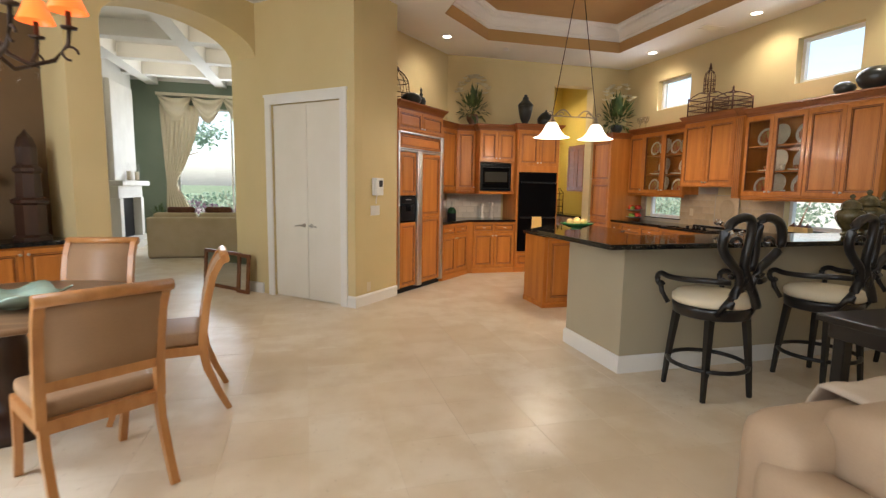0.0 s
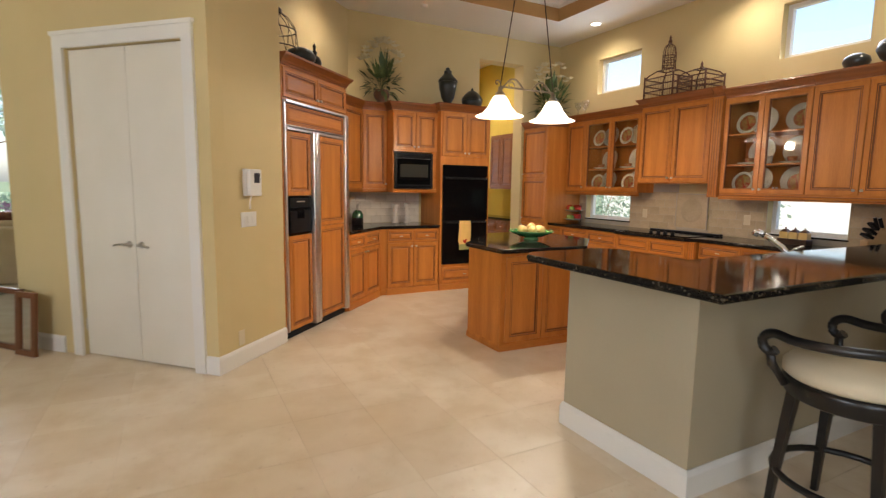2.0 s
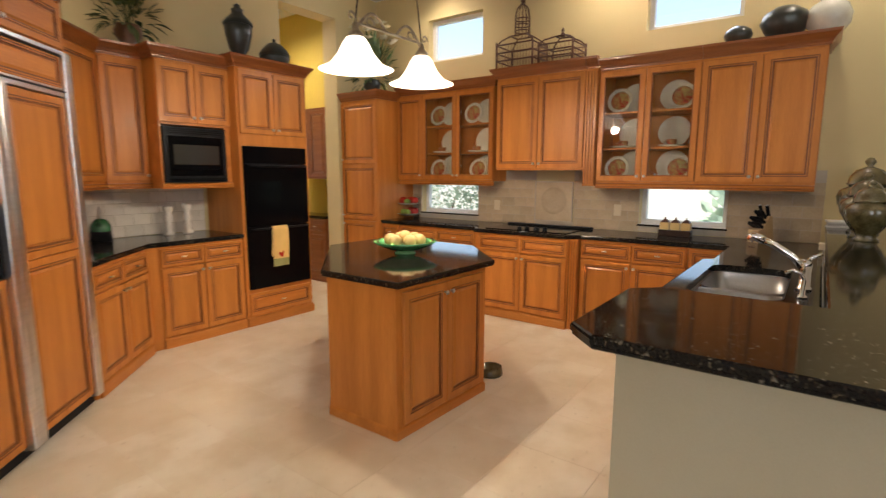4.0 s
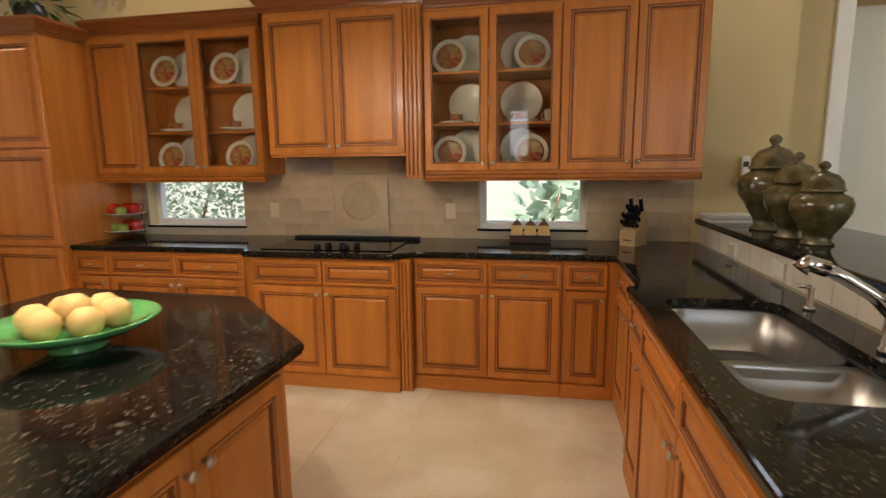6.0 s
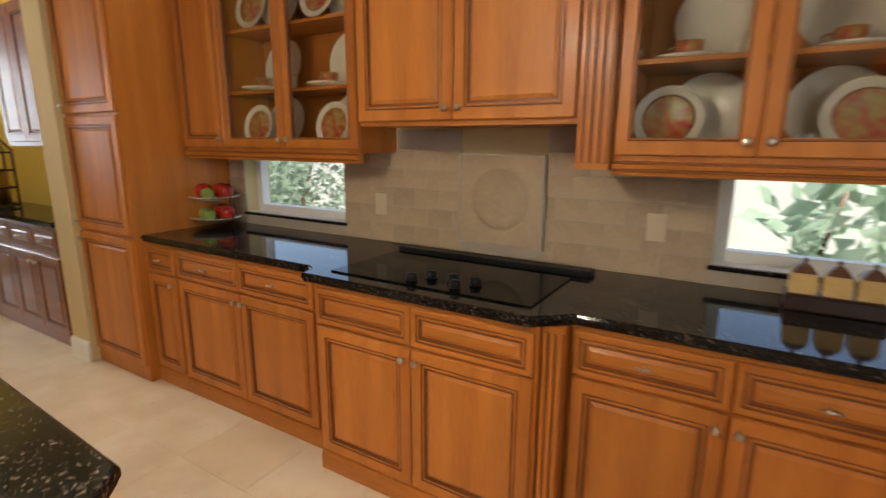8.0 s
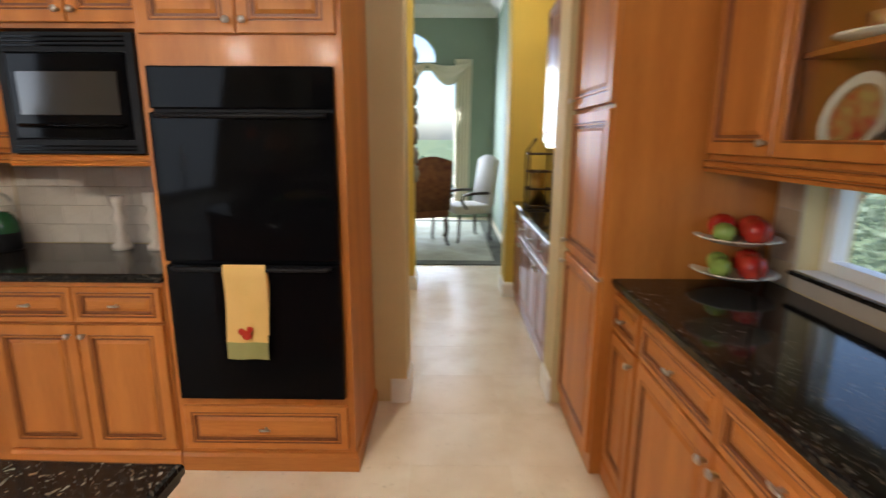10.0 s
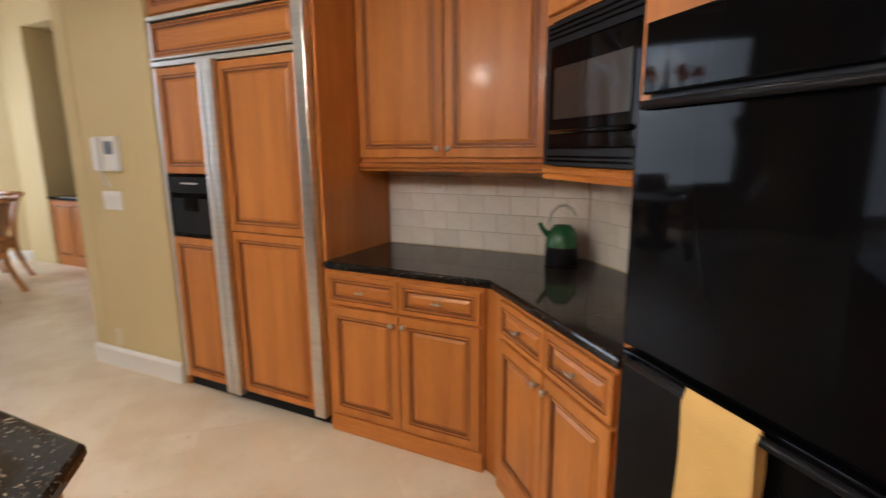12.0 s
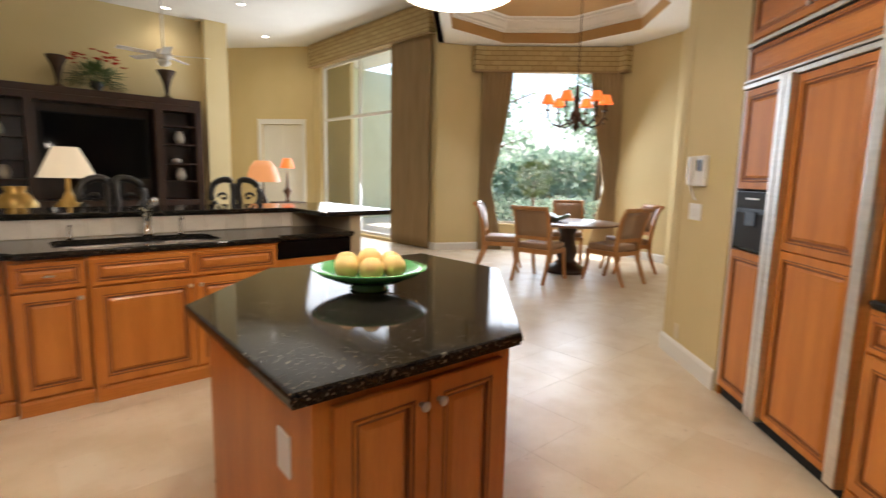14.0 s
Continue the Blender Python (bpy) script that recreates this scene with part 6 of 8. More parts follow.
def wire_cage(m, w, d, h, tower, label, rows=3, cols=4):
    """Rustic birdcage of cane rods: square body, hipped roof, optional domed tower."""
    t = thing("birdcage", m, label, "birdcage")
    for sx in (-1, 1):
        for sy in (-1, 1):
            bm = bmesh.new()
            tube(bm, [(sx * w / 2, sy * d / 2, 0), (sx * w / 2, sy * d / 2, h + 0.03)], 0.011, 7)
            part("post", bm, CANE, t)
    for i in range(rows + 1):
        z = 0.02 + (h - 0.02) * i / rows
        bm = bmesh.new()
        tube(bm, [(-w / 2, -d / 2, z), (w / 2, -d / 2, z), (w / 2, d / 2, z), (-w / 2, d / 2, z)], 0.008, 6, closed=True)
        part("rail", bm, CANE, t)
    bm = bmesh.new()
    for i in range(1, cols * 3):
        u = -0.5 + i / (cols * 3)
        for s in (-1, 1):
            tube(bm, [(u * w, s * d / 2, 0.02), (u * w, s * d / 2, h)], 0.003, 4)
            tube(bm, [(s * w / 2, u * d, 0.02), (s * w / 2, u * d, h)], 0.003, 4)
    tagged(part("wires", bm, WICKER, t), kind="stuff")
    k, zr = (0.46, h + 0.10) if tower else (0.30, h + 0.09)
    bm = bmesh.new()
    for sx in (-1, 1):
        for sy in (-1, 1):
            tube(bm, [(sx * w / 2, sy * d / 2, h), (sx * w * 0.40, sy * d * 0.40, h + 0.05), (sx * w / 2 * k, sy * d / 2 * k, zr)], 0.008, 6)
    tube(bm, [(-w / 2 * k, -d / 2 * k, zr), (w / 2 * k, -d / 2 * k, zr), (w / 2 * k, d / 2 * k, zr), (-w / 2 * k, d / 2 * k, zr)], 0.008, 6, closed=True)
    part("roof", bm, CANE, t)
    if tower:
        bm = bmesh.new()
        r = w / 2 * k
        for z in (zr + 0.05, zr + 0.11, zr + 0.17):
            tube(bm, [(r * math.cos(a), r * math.sin(a), z) for a in [6.283 * i / 16 for i in range(16)]], 0.006, 6, closed=True)
        for i in range(12):
            a = 6.283 * i / 12
            tube(bm, [(r * math.cos(a), r * math.sin(a), zr), (r * math.cos(a), r * math.sin(a), zr + 0.19), (r * 0.8 * math.cos(a), r * 0.8 * math.sin(a), zr + 0.28), (0, 0, zr + 0.34)], 0.004, 5)
        part("tower", bm, CANE, t)
    bm = bmesh.new()
    zt = zr + (0.335 if tower else 0.0)
    lathe(bm, [(0, zt), (0.022, zt), (0.025, zt + 0.02), (0.012, zt + 0.04), (0.016, zt + 0.06), (0.006, zt + 0.085), (0, zt + 0.09)], 12)
    part("finial", bm, CANE, t)
    return t


wire_cage(pose(6.80, 8.24, 2.571), 0.34, 0.42, 0.26, True, "tall dark cane birdcage with a domed tower")
wire_cage(pose(6.80, 7.78, 2.571), 0.34, 0.36, 0.20, False, "low dark cane birdcage with a hipped roof", 3, 3)
for y, r in ((6.22, 0.10), (5.90, 0.16)):
    t = thing("ceramic_ball", pose(6.80, y, 2.541), "dark bronze decorative ball on the cabinet", "ornament", "dark ornamental balls")
    bm = bmesh.new()
    lathe(bm, [(0, 0), (r * 0.45, r * 0.09), (r * 0.85, r * 0.45), (r * 1.08, r * 0.9), (r * 0.95, r * 1.3), (r * 0.5, r * 1.6), (0, r * 1.7)], 26)
    part("ball", bm, DARKPOT, t)
t = thing("glass_jar", pose(6.80, 5.62, 2.541), "round pale glass jar on the cabinet end", "jar")
bm = bmesh.new()
lathe(bm, [(0, 0.002), (0.08, 0.002), (0.14, 0.08), (0.15, 0.15), (0.12, 0.22), (0.06, 0.26), (0.07, 0.29), (0.065, 0.29), (0.05, 0.26), (0.11, 0.22), (0.14, 0.15), (0.13, 0.08), (0, 0.01)], 26)
part("jar", bm, textured("milky_glass", (0.52, 0.50, 0.42), (0.60, 0.58, 0.50), 5, 40, 0.15, bump=0.02), t)
for y in (9.86, 9.70):
    t = thing("glass_goblet", pose(6.82, y, 2.541), "clear glass vase on the cabinet top", "vase")
    bm = bmesh.new()
    lathe(bm, [(0, 0.0), (0.045, 0.0), (0.01, 0.02), (0.012, 0.09), (0.05, 0.14), (0.06, 0.22), (0.055, 0.22), (0.045, 0.15), (0, 0.10)], 20)
    part("glass", bm, glass_material("goblet_glass", 0.0, (0.93, 0.93, 0.93)), t)
# on the refrigerator surround
t = thing("wire_birdcage", F45(0.36, 0.30) @ pose(0, 0, 2.601), "domed dark wire birdcage on the refrigerator surround", "birdcage")
bm = bmesh.new()
for z, r in ((0.01, 0.17), (0.14, 0.20), (0.30, 0.19)):
    tube(bm, [(r * math.cos(a), r * math.sin(a), z) for a in [6.283 * i / 20 for i in range(20)]], 0.006, 6, closed=True)
part("hoop", bm, IRON, t)
bm = bmesh.new()
for i in range(12):
    a = 6.283 * i / 12
    tube(bm, [(r * math.cos(a + tw), r * math.sin(a + tw), z) for r, z, tw in ((0.17, 0.0, 0), (0.205, 0.16, 0.12), (0.19, 0.32, 0.26), (0.12, 0.42, 0.36), (0.05, 0.47, 0.4))], 0.004, 5)
part("ribs", bm, IRON, t)
bm = bmesh.new()
lathe(bm, [(0.06, 0.46), (0.065, 0.49), (0.03, 0.52), (0.035, 0.56), (0.012, 0.60), (0.02, 0.63), (0, 0.65)], 14)
tube(bm, [(0.04 * math.cos(a), 0, 0.69 + 0.045 * math.sin(a)) for a in [6.283 * i / 12 for i in range(12)]], 0.006, 6, closed=True)
tube(bm, [(0.03 * math.cos(a), 0, 0.76 + 0.035 * math.sin(a)) for a in [6.283 * i / 12 for i in range(12)]], 0.005, 6, closed=True)
part("finial", bm, IRON, t)
t = thing("pottery_bowl", F45(0.56, 0.16) @ pose(0, 0, 2.601), "rounded black pottery bowl lying tilted", "bowl")
bm = bmesh.new()
lathe(bm, [(0, 0), (0.08, 0.005), (0.14, 0.06), (0.15, 0.10), (0.12, 0.15), (0.05, 0.18), (0, 0.185)], 24)
part("bowl", bm, DARKPOT, t)
t = thing("finial_ornament", F45(0.82, 0.16) @ pose(0, 0, 2.601), "small black lantern-shaped ornament with a spire", "ornament")
bm = bmesh.new()
lathe(bm, [(0, 0), (0.065, 0), (0.06, 0.03), (0.075, 0.10), (0.055, 0.15), (0.02, 0.17), (0.03, 0.20), (0.012, 0.22), (0.018, 0.26), (0, 0.30)], 18)
part("body", bm, DARKPOT, t)


# ---- breakfast nook ----
TC = (-0.78, 5.22)
t = thing("dining_table", pose(*TC, 0), "round dining table with a brown top on a dark pedestal", "table")
bm = bmesh.new()
lathe(bm, [(0, 0.715), (0.68, 0.715), (0.72, 0.72), (0.745, 0.735), (0.745, 0.748), (0.735, 0.755), (0, 0.755)], 56)
part("tabletop", bm, textured("worn_oak_top", (0.16, 0.09, 0.045), (0.25, 0.15, 0.08), 3, 40, 0.3, bump=0.05, stretch=(1, 6, 1)), t)
bm = bmesh.new()
lathe(bm, [(0, 0.72), (0.20, 0.72), (0.16, 0.66), (0.10, 0.56), (0.13, 0.42), (0.17, 0.30), (0.12, 0.18), (0.20, 0.12), (0.30, 0.06), (0.31, 0.0), (0, 0.0)], 28)
part("pedestal", bm, DARKWOOD, t)
t = thing("leaf_bowl", pose(TC[0] + 0.15, TC[1] - 0.15, 0.755), "pale jade green wavy glazed bowl on the table", "bowl")
bm = bmesh.new()
seg, prev = 40, None
prof = [(0.0, 0.012), (0.08, 0.012), (0.16, 0.045), (0.24, 0.085), (0.235, 0.092), (0.15, 0.052), (0.07, 0.02), (0.0, 0.02)]
rings = []
for r, z in prof:
    rings.append([bm.verts.new(((r * (1 + 0.10 * math.sin(5 * a))) * math.cos(a), r * (1 + 0.10 * math.sin(5 * a)) * math.sin(a), z * (1 + 0.25 * math.sin(5 * a + 0.6) * (r / 0.24)))) for a in [6.28318 * i / seg for i in range(seg)]])
for a, b in zip(rings, rings[1:]):
    for i in range(seg):
        f = bm.faces.new((a[i], a[(i + 1) % seg], b[(i + 1) % seg], b[i]))
        f.smooth = True
lathe(bm, [(0, 0), (0.06, 0), (0.08, 0.014)], 20)
bmesh.ops.remove_doubles(bm, verts=bm.verts[:], dist=0.0005)
part("bowl", bm, JADE, t)


def rounded_pad(w, d, h, r=0.03, seg=3):
    bm = cbox(-w / 2, -d / 2, 0, w / 2, d / 2, h, min(r, h * 0.45), seg)
    for f in bm.faces:
        f.smooth = True
    return bm


def side_bar(bm, pts, w, th):
    """A sawn bar of rectangular section in the x-plane along (y, z) points, centred on x."""
    rows = []
    for i, (y, z) in enumerate(pts):
        a, b = pts[max(i - 1, 0)], pts[min(i + 1, len(pts) - 1)]
        d = Vector((0, b[0] - a[0], b[1] - a[1])).normalized()
        n = Vector((0, -d.z, d.y))
        c = Vector((0, y, z))
        ww = w[i] if isinstance(w, (list, tuple)) else w
        rows.append([bm.verts.new(c + sx * Vector((th / 2, 0, 0)) + s * ww / 2 * n) for sx, s in ((-1, -1), (1, -1), (1, 1), (-1, 1))])
    for a, b in zip(rows, rows[1:]):
        for j in range(4):
            bm.faces.new((a[j], a[(j + 1) % 4], b[(j + 1) % 4], b[j]))
    bm.faces.new(rows[0][::-1]), bm.faces.new(rows[-1])


def dining_chair(m):
    """Seat faces +y; sabre legs, scrolled upholstered back."""
    t = thing("dining_chair", m, "light cherry dining chair with tan leather seat and back", "chair", "chairs round the table")
    for sx in (-1, 1):
        bm = bmesh.new()
        side_bar(bm, [(-0.37, 0.0), (-0.305, 0.14), (-0.245, 0.30), (-0.225, 0.44)], [0.034, 0.04, 0.048, 0.055], 0.036)
        bmesh.ops.translate(bm, vec=(sx * 0.235, 0, 0), verts=bm.verts[:])
        part("back_leg", bm, CHAIRWOOD, t)
        bm = bmesh.new()
        side_bar(bm, [(0.30, 0.0), (0.255, 0.15), (0.23, 0.30), (0.225, 0.43)], [0.032, 0.038, 0.045, 0.05], 0.036)
        bmesh.ops.translate(bm, vec=(sx * 0.235, 0, 0), verts=bm.verts[:])
        part("front_leg", bm, CHAIRWOOD, t)
        bm = bmesh.new()
        side_bar(bm, [(-0.225, 0.42), (-0.235, 0.55), (-0.26, 0.72), (-0.30, 0.88), (-0.345, 0.97), (-0.385, 1.0)], [0.055, 0.05, 0.045, 0.042, 0.042, 0.04], 0.040)
        bmesh.ops.translate(bm, vec=(sx * 0.24, 0, 0), verts=bm.verts[:])
        part("back_post", bm, CHAIRWOOD, t)
    bm = bmesh.new()
    for a, b, c, d in ((-0.25, 0.25, 0.215, 0.245), (-0.25, 0.25, -0.245, -0.205), (-0.255, -0.215, -0.205, 0.215), (0.215, 0.255, -0.205, 0.215)):
        box(bm, a, c, 0.385, b, d, 0.445)
    part("seat_frame", bm, CHAIRWOOD, t)
    part("seat", rounded_pad(0.48, 0.46, 0.085, 0.035), LEATHER, t, "tan leather seat cushion", pose(0, 0.015, 0.44))
    bm = bmesh.new()
    tube(bm, [(-0.265, -0.375, 0.995), (0.265, -0.375, 0.995)], 0.028, 12)
    part("top_rail", bm, CHAIRWOOD, t)
    bm = bmesh.new()
    box(bm, -0.22, -0.262, 0.575, 0.22, -0.222, 0.625)
    part("lower_rail", bm, CHAIRWOOD, t)
    bm = bmesh.new()
    rows = []
    for y, z, th in ((-0.244, 0.62, 0.018), (-0.258, 0.70, 0.022), (-0.285, 0.82, 0.022), (-0.318, 0.91, 0.02), (-0.355, 0.975, 0.016)):
        rows.append([bm.verts.new(v) for v in ((-0.222, y - th, z), (0.222, y - th, z), (0.222, y + th, z), (-0.222, y + th, z))])
    for a, b in zip(rows, rows[1:]):
        for j in range(4):
            bm.faces.new((a[j], a[(j + 1) % 4], b[(j + 1) % 4], b[j])).smooth = j in (0, 2)
    bm.faces.new(rows[0][::-1]), bm.faces.new(rows[-1])
    part("back_pad", bm, LEATHER, t, "tan leather back panel")
    return t


def chair_pose(deg, dist):
    """Stands at that angle round the table, facing its middle."""
    a = radians(deg)
    return pose(TC[0] + dist * math.cos(a), TC[1] + dist * math.sin(a), 0.001, 0, 0, deg + 90)


ch = dining_chair(pose(-0.10, 4.50, 0.001, 0, 0, 36))
for deg, dist in ((10, 0.83), (83, 0.82), (145, 0.95), (215, 0.95)):
    copy_thing(ch, chair_pose(deg, dist))

# chandelier
t = thing("chandelier", pose(-0.78, 5.25, 0), "dark bronze six-arm chandelier with lit amber shades and crystals", "chandelier")
bm = bmesh.new()
lathe(bm, [(0, 2.06), (0.02, 2.08), (0.05, 2.13), (0.03, 2.18), (0.07, 2.24), (0.085, 2.30), (0.05, 2.36), (0.03, 2.45), (0.05, 2.52), (0.03, 2.58), (0.02, 2.72), (0, 2.74)], 20)
part("column", bm, IRON, t)
bm = bmesh.new()
tube(bm, [(0, 0, 2.72), (0, 0, H + 0.41)], 0.008, 6)
part("chain", bm, IRON, t)
for i in range(6):
    a = 6.283 * i / 6 + 0.25
    c, s = math.cos(a), math.sin(a)
    bm = bmesh.new()
    tube(bm, [(r * c, r * s, z) for r, z in ((0.05, 2.30), (0.12, 2.18), (0.22, 2.13), (0.33, 2.17), (0.40, 2.27), (0.41, 2.36))], 0.013, 8)
    tube(bm, [((0.41 + 0.04 * math.cos(k)) * c, (0.41 + 0.04 * math.cos(k)) * s, 2.22 + 0.04 * math.sin(k)) for k in [0.6 * j for j in range(9)]], 0.008, 6)
    lathe(bm, [(0, 2.355), (0.04, 2.36), (0.045, 2.372), (0.014, 2.378), (0.014, 2.46), (0, 2.46)], 12, 0.41 * c, 0.41 * s)
    part("arm", bm, IRON, t)
    bm = bmesh.new()
    lathe(bm, [(0.105, 2.46), (0.100, 2.466), (0.052, 2.585), (0.049, 2.585), (0.097, 2.46)], 18, 0.41 * c, 0.41 * s)
    part("shade", bm, AMBER, t, "lit amber mica shade")
    bm = bmesh.new()
    lathe(bm, [(0, 2.04), (0.012, 2.06), (0.008, 2.09), (0, 2.11)], 8, 0.24 * c, 0.24 * s)
    part("crystal", bm, GLASS, t)
bulb("chandelier_bulb", -0.78, 5.25, 2.60, 14, 0.25)


def drape(name, m, w_top, w_bot, h, shift, label, material, folds=9, tie=None):
    """Pleated hanging cloth: local x along the wall, y out of it; shift: how far the foot moves sideways; tie: height and width where it is drawn in."""
    t = thing(name, m, label, "curtain")
    bm = bmesh.new()
    nu, nv = folds * 6, 20
    grid = []
    for j in range(nv + 1):
        v = j / nv
        row = []
        for i in range(nu + 1):
            u = i / nu
            if tie:
                tz, tw, tx = tie
                q = v / (1 - tz) if v < 1 - tz else 1 - (v - (1 - tz)) / tz * 0.55
                ww = w_top + (tw - w_top) * max(0, min(1, q)) ** 1.6
                x0 = tx * max(0, min(1, q)) ** 1.3
            else:
                ww, x0 = w_top + (w_bot - w_top) * v, shift * v
            amp = 0.035 * (0.6 + 0.4 * v)
            row.append(bm.verts.new((x0 + u * ww, -0.06 - amp * math.sin(u * folds * 6.283 + 0.5 * math.sin(v * 4)), h * (1 - v))))
        grid.append(row)
    for j in range(nv):
        for i in range(nu):
            f = bm.faces.new((grid[j][i], grid[j + 1][i], grid[j + 1][i + 1], grid[j][i + 1]))
            f.smooth = True
    c = part("cloth", bm, material, t)
    md = c.modifiers.new("thick", "SOLIDIFY")
    md.thickness = 0.006
    return t


NW = pose(-1.6, 3.05, 0, 0, 0, 135)
drape("curtain", NW @ pose(-0.36, -0.04, 0.02), 0.56, 0.55, 3.38, 0, "gold-brown floor-length curtain drawn to the side", DRAPE, 7, (0.36, 0.22, -0.01))
drape("curtain", NW @ pose(1.58, -0.04, 0.02), 0.58, 0.55, 3.38, 0, "gold-brown floor-length curtain drawn to the side", DRAPE, 7, (0.36, 0.22, 0.36))
drape("curtain", pose(-0.55, 1.10, 0.02, 0, 0, 90), 1.22, 1.18, 3.98, 0.02, "gold-brown floor-length curtain beside the tall windows", DRAPE, 11)


def valance(name, pts, z0, z1, out, label):
    t = thing(name, pose(0, 0, 0), label, "valance")
    bm = bmesh.new()
    sweep(bm, [(x, y, z0) for x, y in pts], [(0.0, 0.0), (out, 0.0), (out, z1 - z0), (0.0, z1 - z0)])
    part("box", bm, VALANCE, t)
    bm = bmesh.new()
    sweep(bm, [(x, y, z0 - 0.012) for x, y in pts], [(0.004, 0.0), (out + 0.006, 0.0), (out + 0.006, 0.03), (0.004, 0.03)])
    part("braid", bm, DRAPE, t)


valance("valance", [(-1.15, 2.712), (-1.352, 2.802), (-3.12, 4.57), (-3.06, 4.80)], 3.30, 3.735, 0.15, "gold woven box valance round the nook window")
valance("valance", [(-0.549, -2.2), (-0.549, 2.35)], 3.93, 4.45, 0.16, "gold woven box valance over the tall windows")

# buffet in the niche
t = thing("buffet_cabinet", AM @ pose(0.62, 0.03, 0), "honey maple buffet cabinet with a black granite top", "cabinet")
bm = bmesh.new()
box(bm, 0, 0, 0, 1.64, 0.44, 0.87)
part("body", bm, WOOD, t)
part("top", cbox(-0.012, -0.03, 0.871, 1.652, 0.445, 0.912, 0.008, 2), GRANITE, t, "black granite top")
for i in range(4):
    front(t, "door", 0.012 + i * 0.405, 0.10, 0.398, 0.75, "rt" if i % 2 == 0 else "lt")
t = thing("carved_mirror", AM @ pose(0.70, 0.478, 1.55), "large dark framed mirror above the buffet", "mirror")
bm = bmesh.new()
for a, b, c, d in ((0, 1.05, 0, 0.14), (0, 1.05, 1.16, 1.30), (0, 0.14, 0.14, 1.16), (0.91, 1.05, 0.14, 1.16)):
    box(bm, a, -0.06, c, b, -0.002, d)
bmesh.ops.bevel(bm, geom=bm.edges[:], offset=0.015, segments=2, affect="EDGES")
part("frame", bm, DARKWOOD, t)
bm = bmesh.new()
box(bm, 0.14, -0.02, 0.14, 0.91, -0.004, 1.16)
part("mirror_glass", bm, plain("mirror_silver", (0.75, 0.75, 0.74), 0.03, 1.0), t)
part("ledge", cbox(-0.08, -0.12, -0.12, 1.13, -0.002, -0.005, 0.02, 2), STONEW, t, "moulded stone ledge under the mirror")
t = thing("carved_tower", AM @ pose(2.02, 0.25, 0.912), "tall dark carved wooden tower ornament", "ornament")
bm = bmesh.new()
lathe(bm, [(0, 0), (0.16, 0), (0.16, 0.03), (0.13, 0.05), (0.13, 0.33), (0.155, 0.35), (0.155, 0.38), (0.11, 0.40), (0.10, 0.62), (0.12, 0.64), (0.12, 0.67), (0.085, 0.70), (0.09, 0.86), (0.06, 0.95), (0.02, 1.0), (0, 1.03)], 8, smooth=False)
part("tower", bm, DARKWOOD, t)
t = thing("bronze_bowl", AM @ pose(1.45, 0.20, 0.912), "dark bronze footed bowl on the buffet", "bowl")
bm = bmesh.new()
lathe(bm, [(0, 0), (0.09, 0), (0.07, 0.03), (0.12, 0.09), (0.19, 0.16), (0.20, 0.19), (0.185, 0.19), (0.11, 0.11), (0, 0.06)], 26)
part("bowl", bm, DARKPOT, t)

# framed mirrors leaning in the arch
LM = pose(-0.56, 9.80, 0.002, 0, 0, -47)
for k, (x0, w, h, lab) in enumerate(((0.15, 0.80, 0.53, "wood-framed mirror leaning at the arch, on the floor"), (0.98, 0.24, 0.53, "narrow wood frame leaning beside a larger one"))):
    t = thing("leaning_mirror", LM @ pose(x0, -0.02 - 0.06 * k, 0, -4), lab, "mirror")
    bm = bmesh.new()
    for a, b, c, d in ((0, w, 0, 0.045), (0, w, h - 0.045, h), (0, 0.045, 0.045, h - 0.045), (w - 0.045, w, 0.045, h - 0.045)):
        box(bm, a, -0.03, c, b, 0, d)
    part("frame", bm, textured("red_brown_frame", (0.13, 0.045, 0.016), (0.20, 0.075, 0.028), 4, 50, 0.35, bump=0.04), t)
    bm = bmesh.new()
    box(bm, 0.045, -0.014, 0.045, w - 0.045, -0.008, h - 0.045)
    part("mirror_glass", bm, plain("mirror_silver_2", (0.72, 0.72, 0.70), 0.04, 1.0), t)


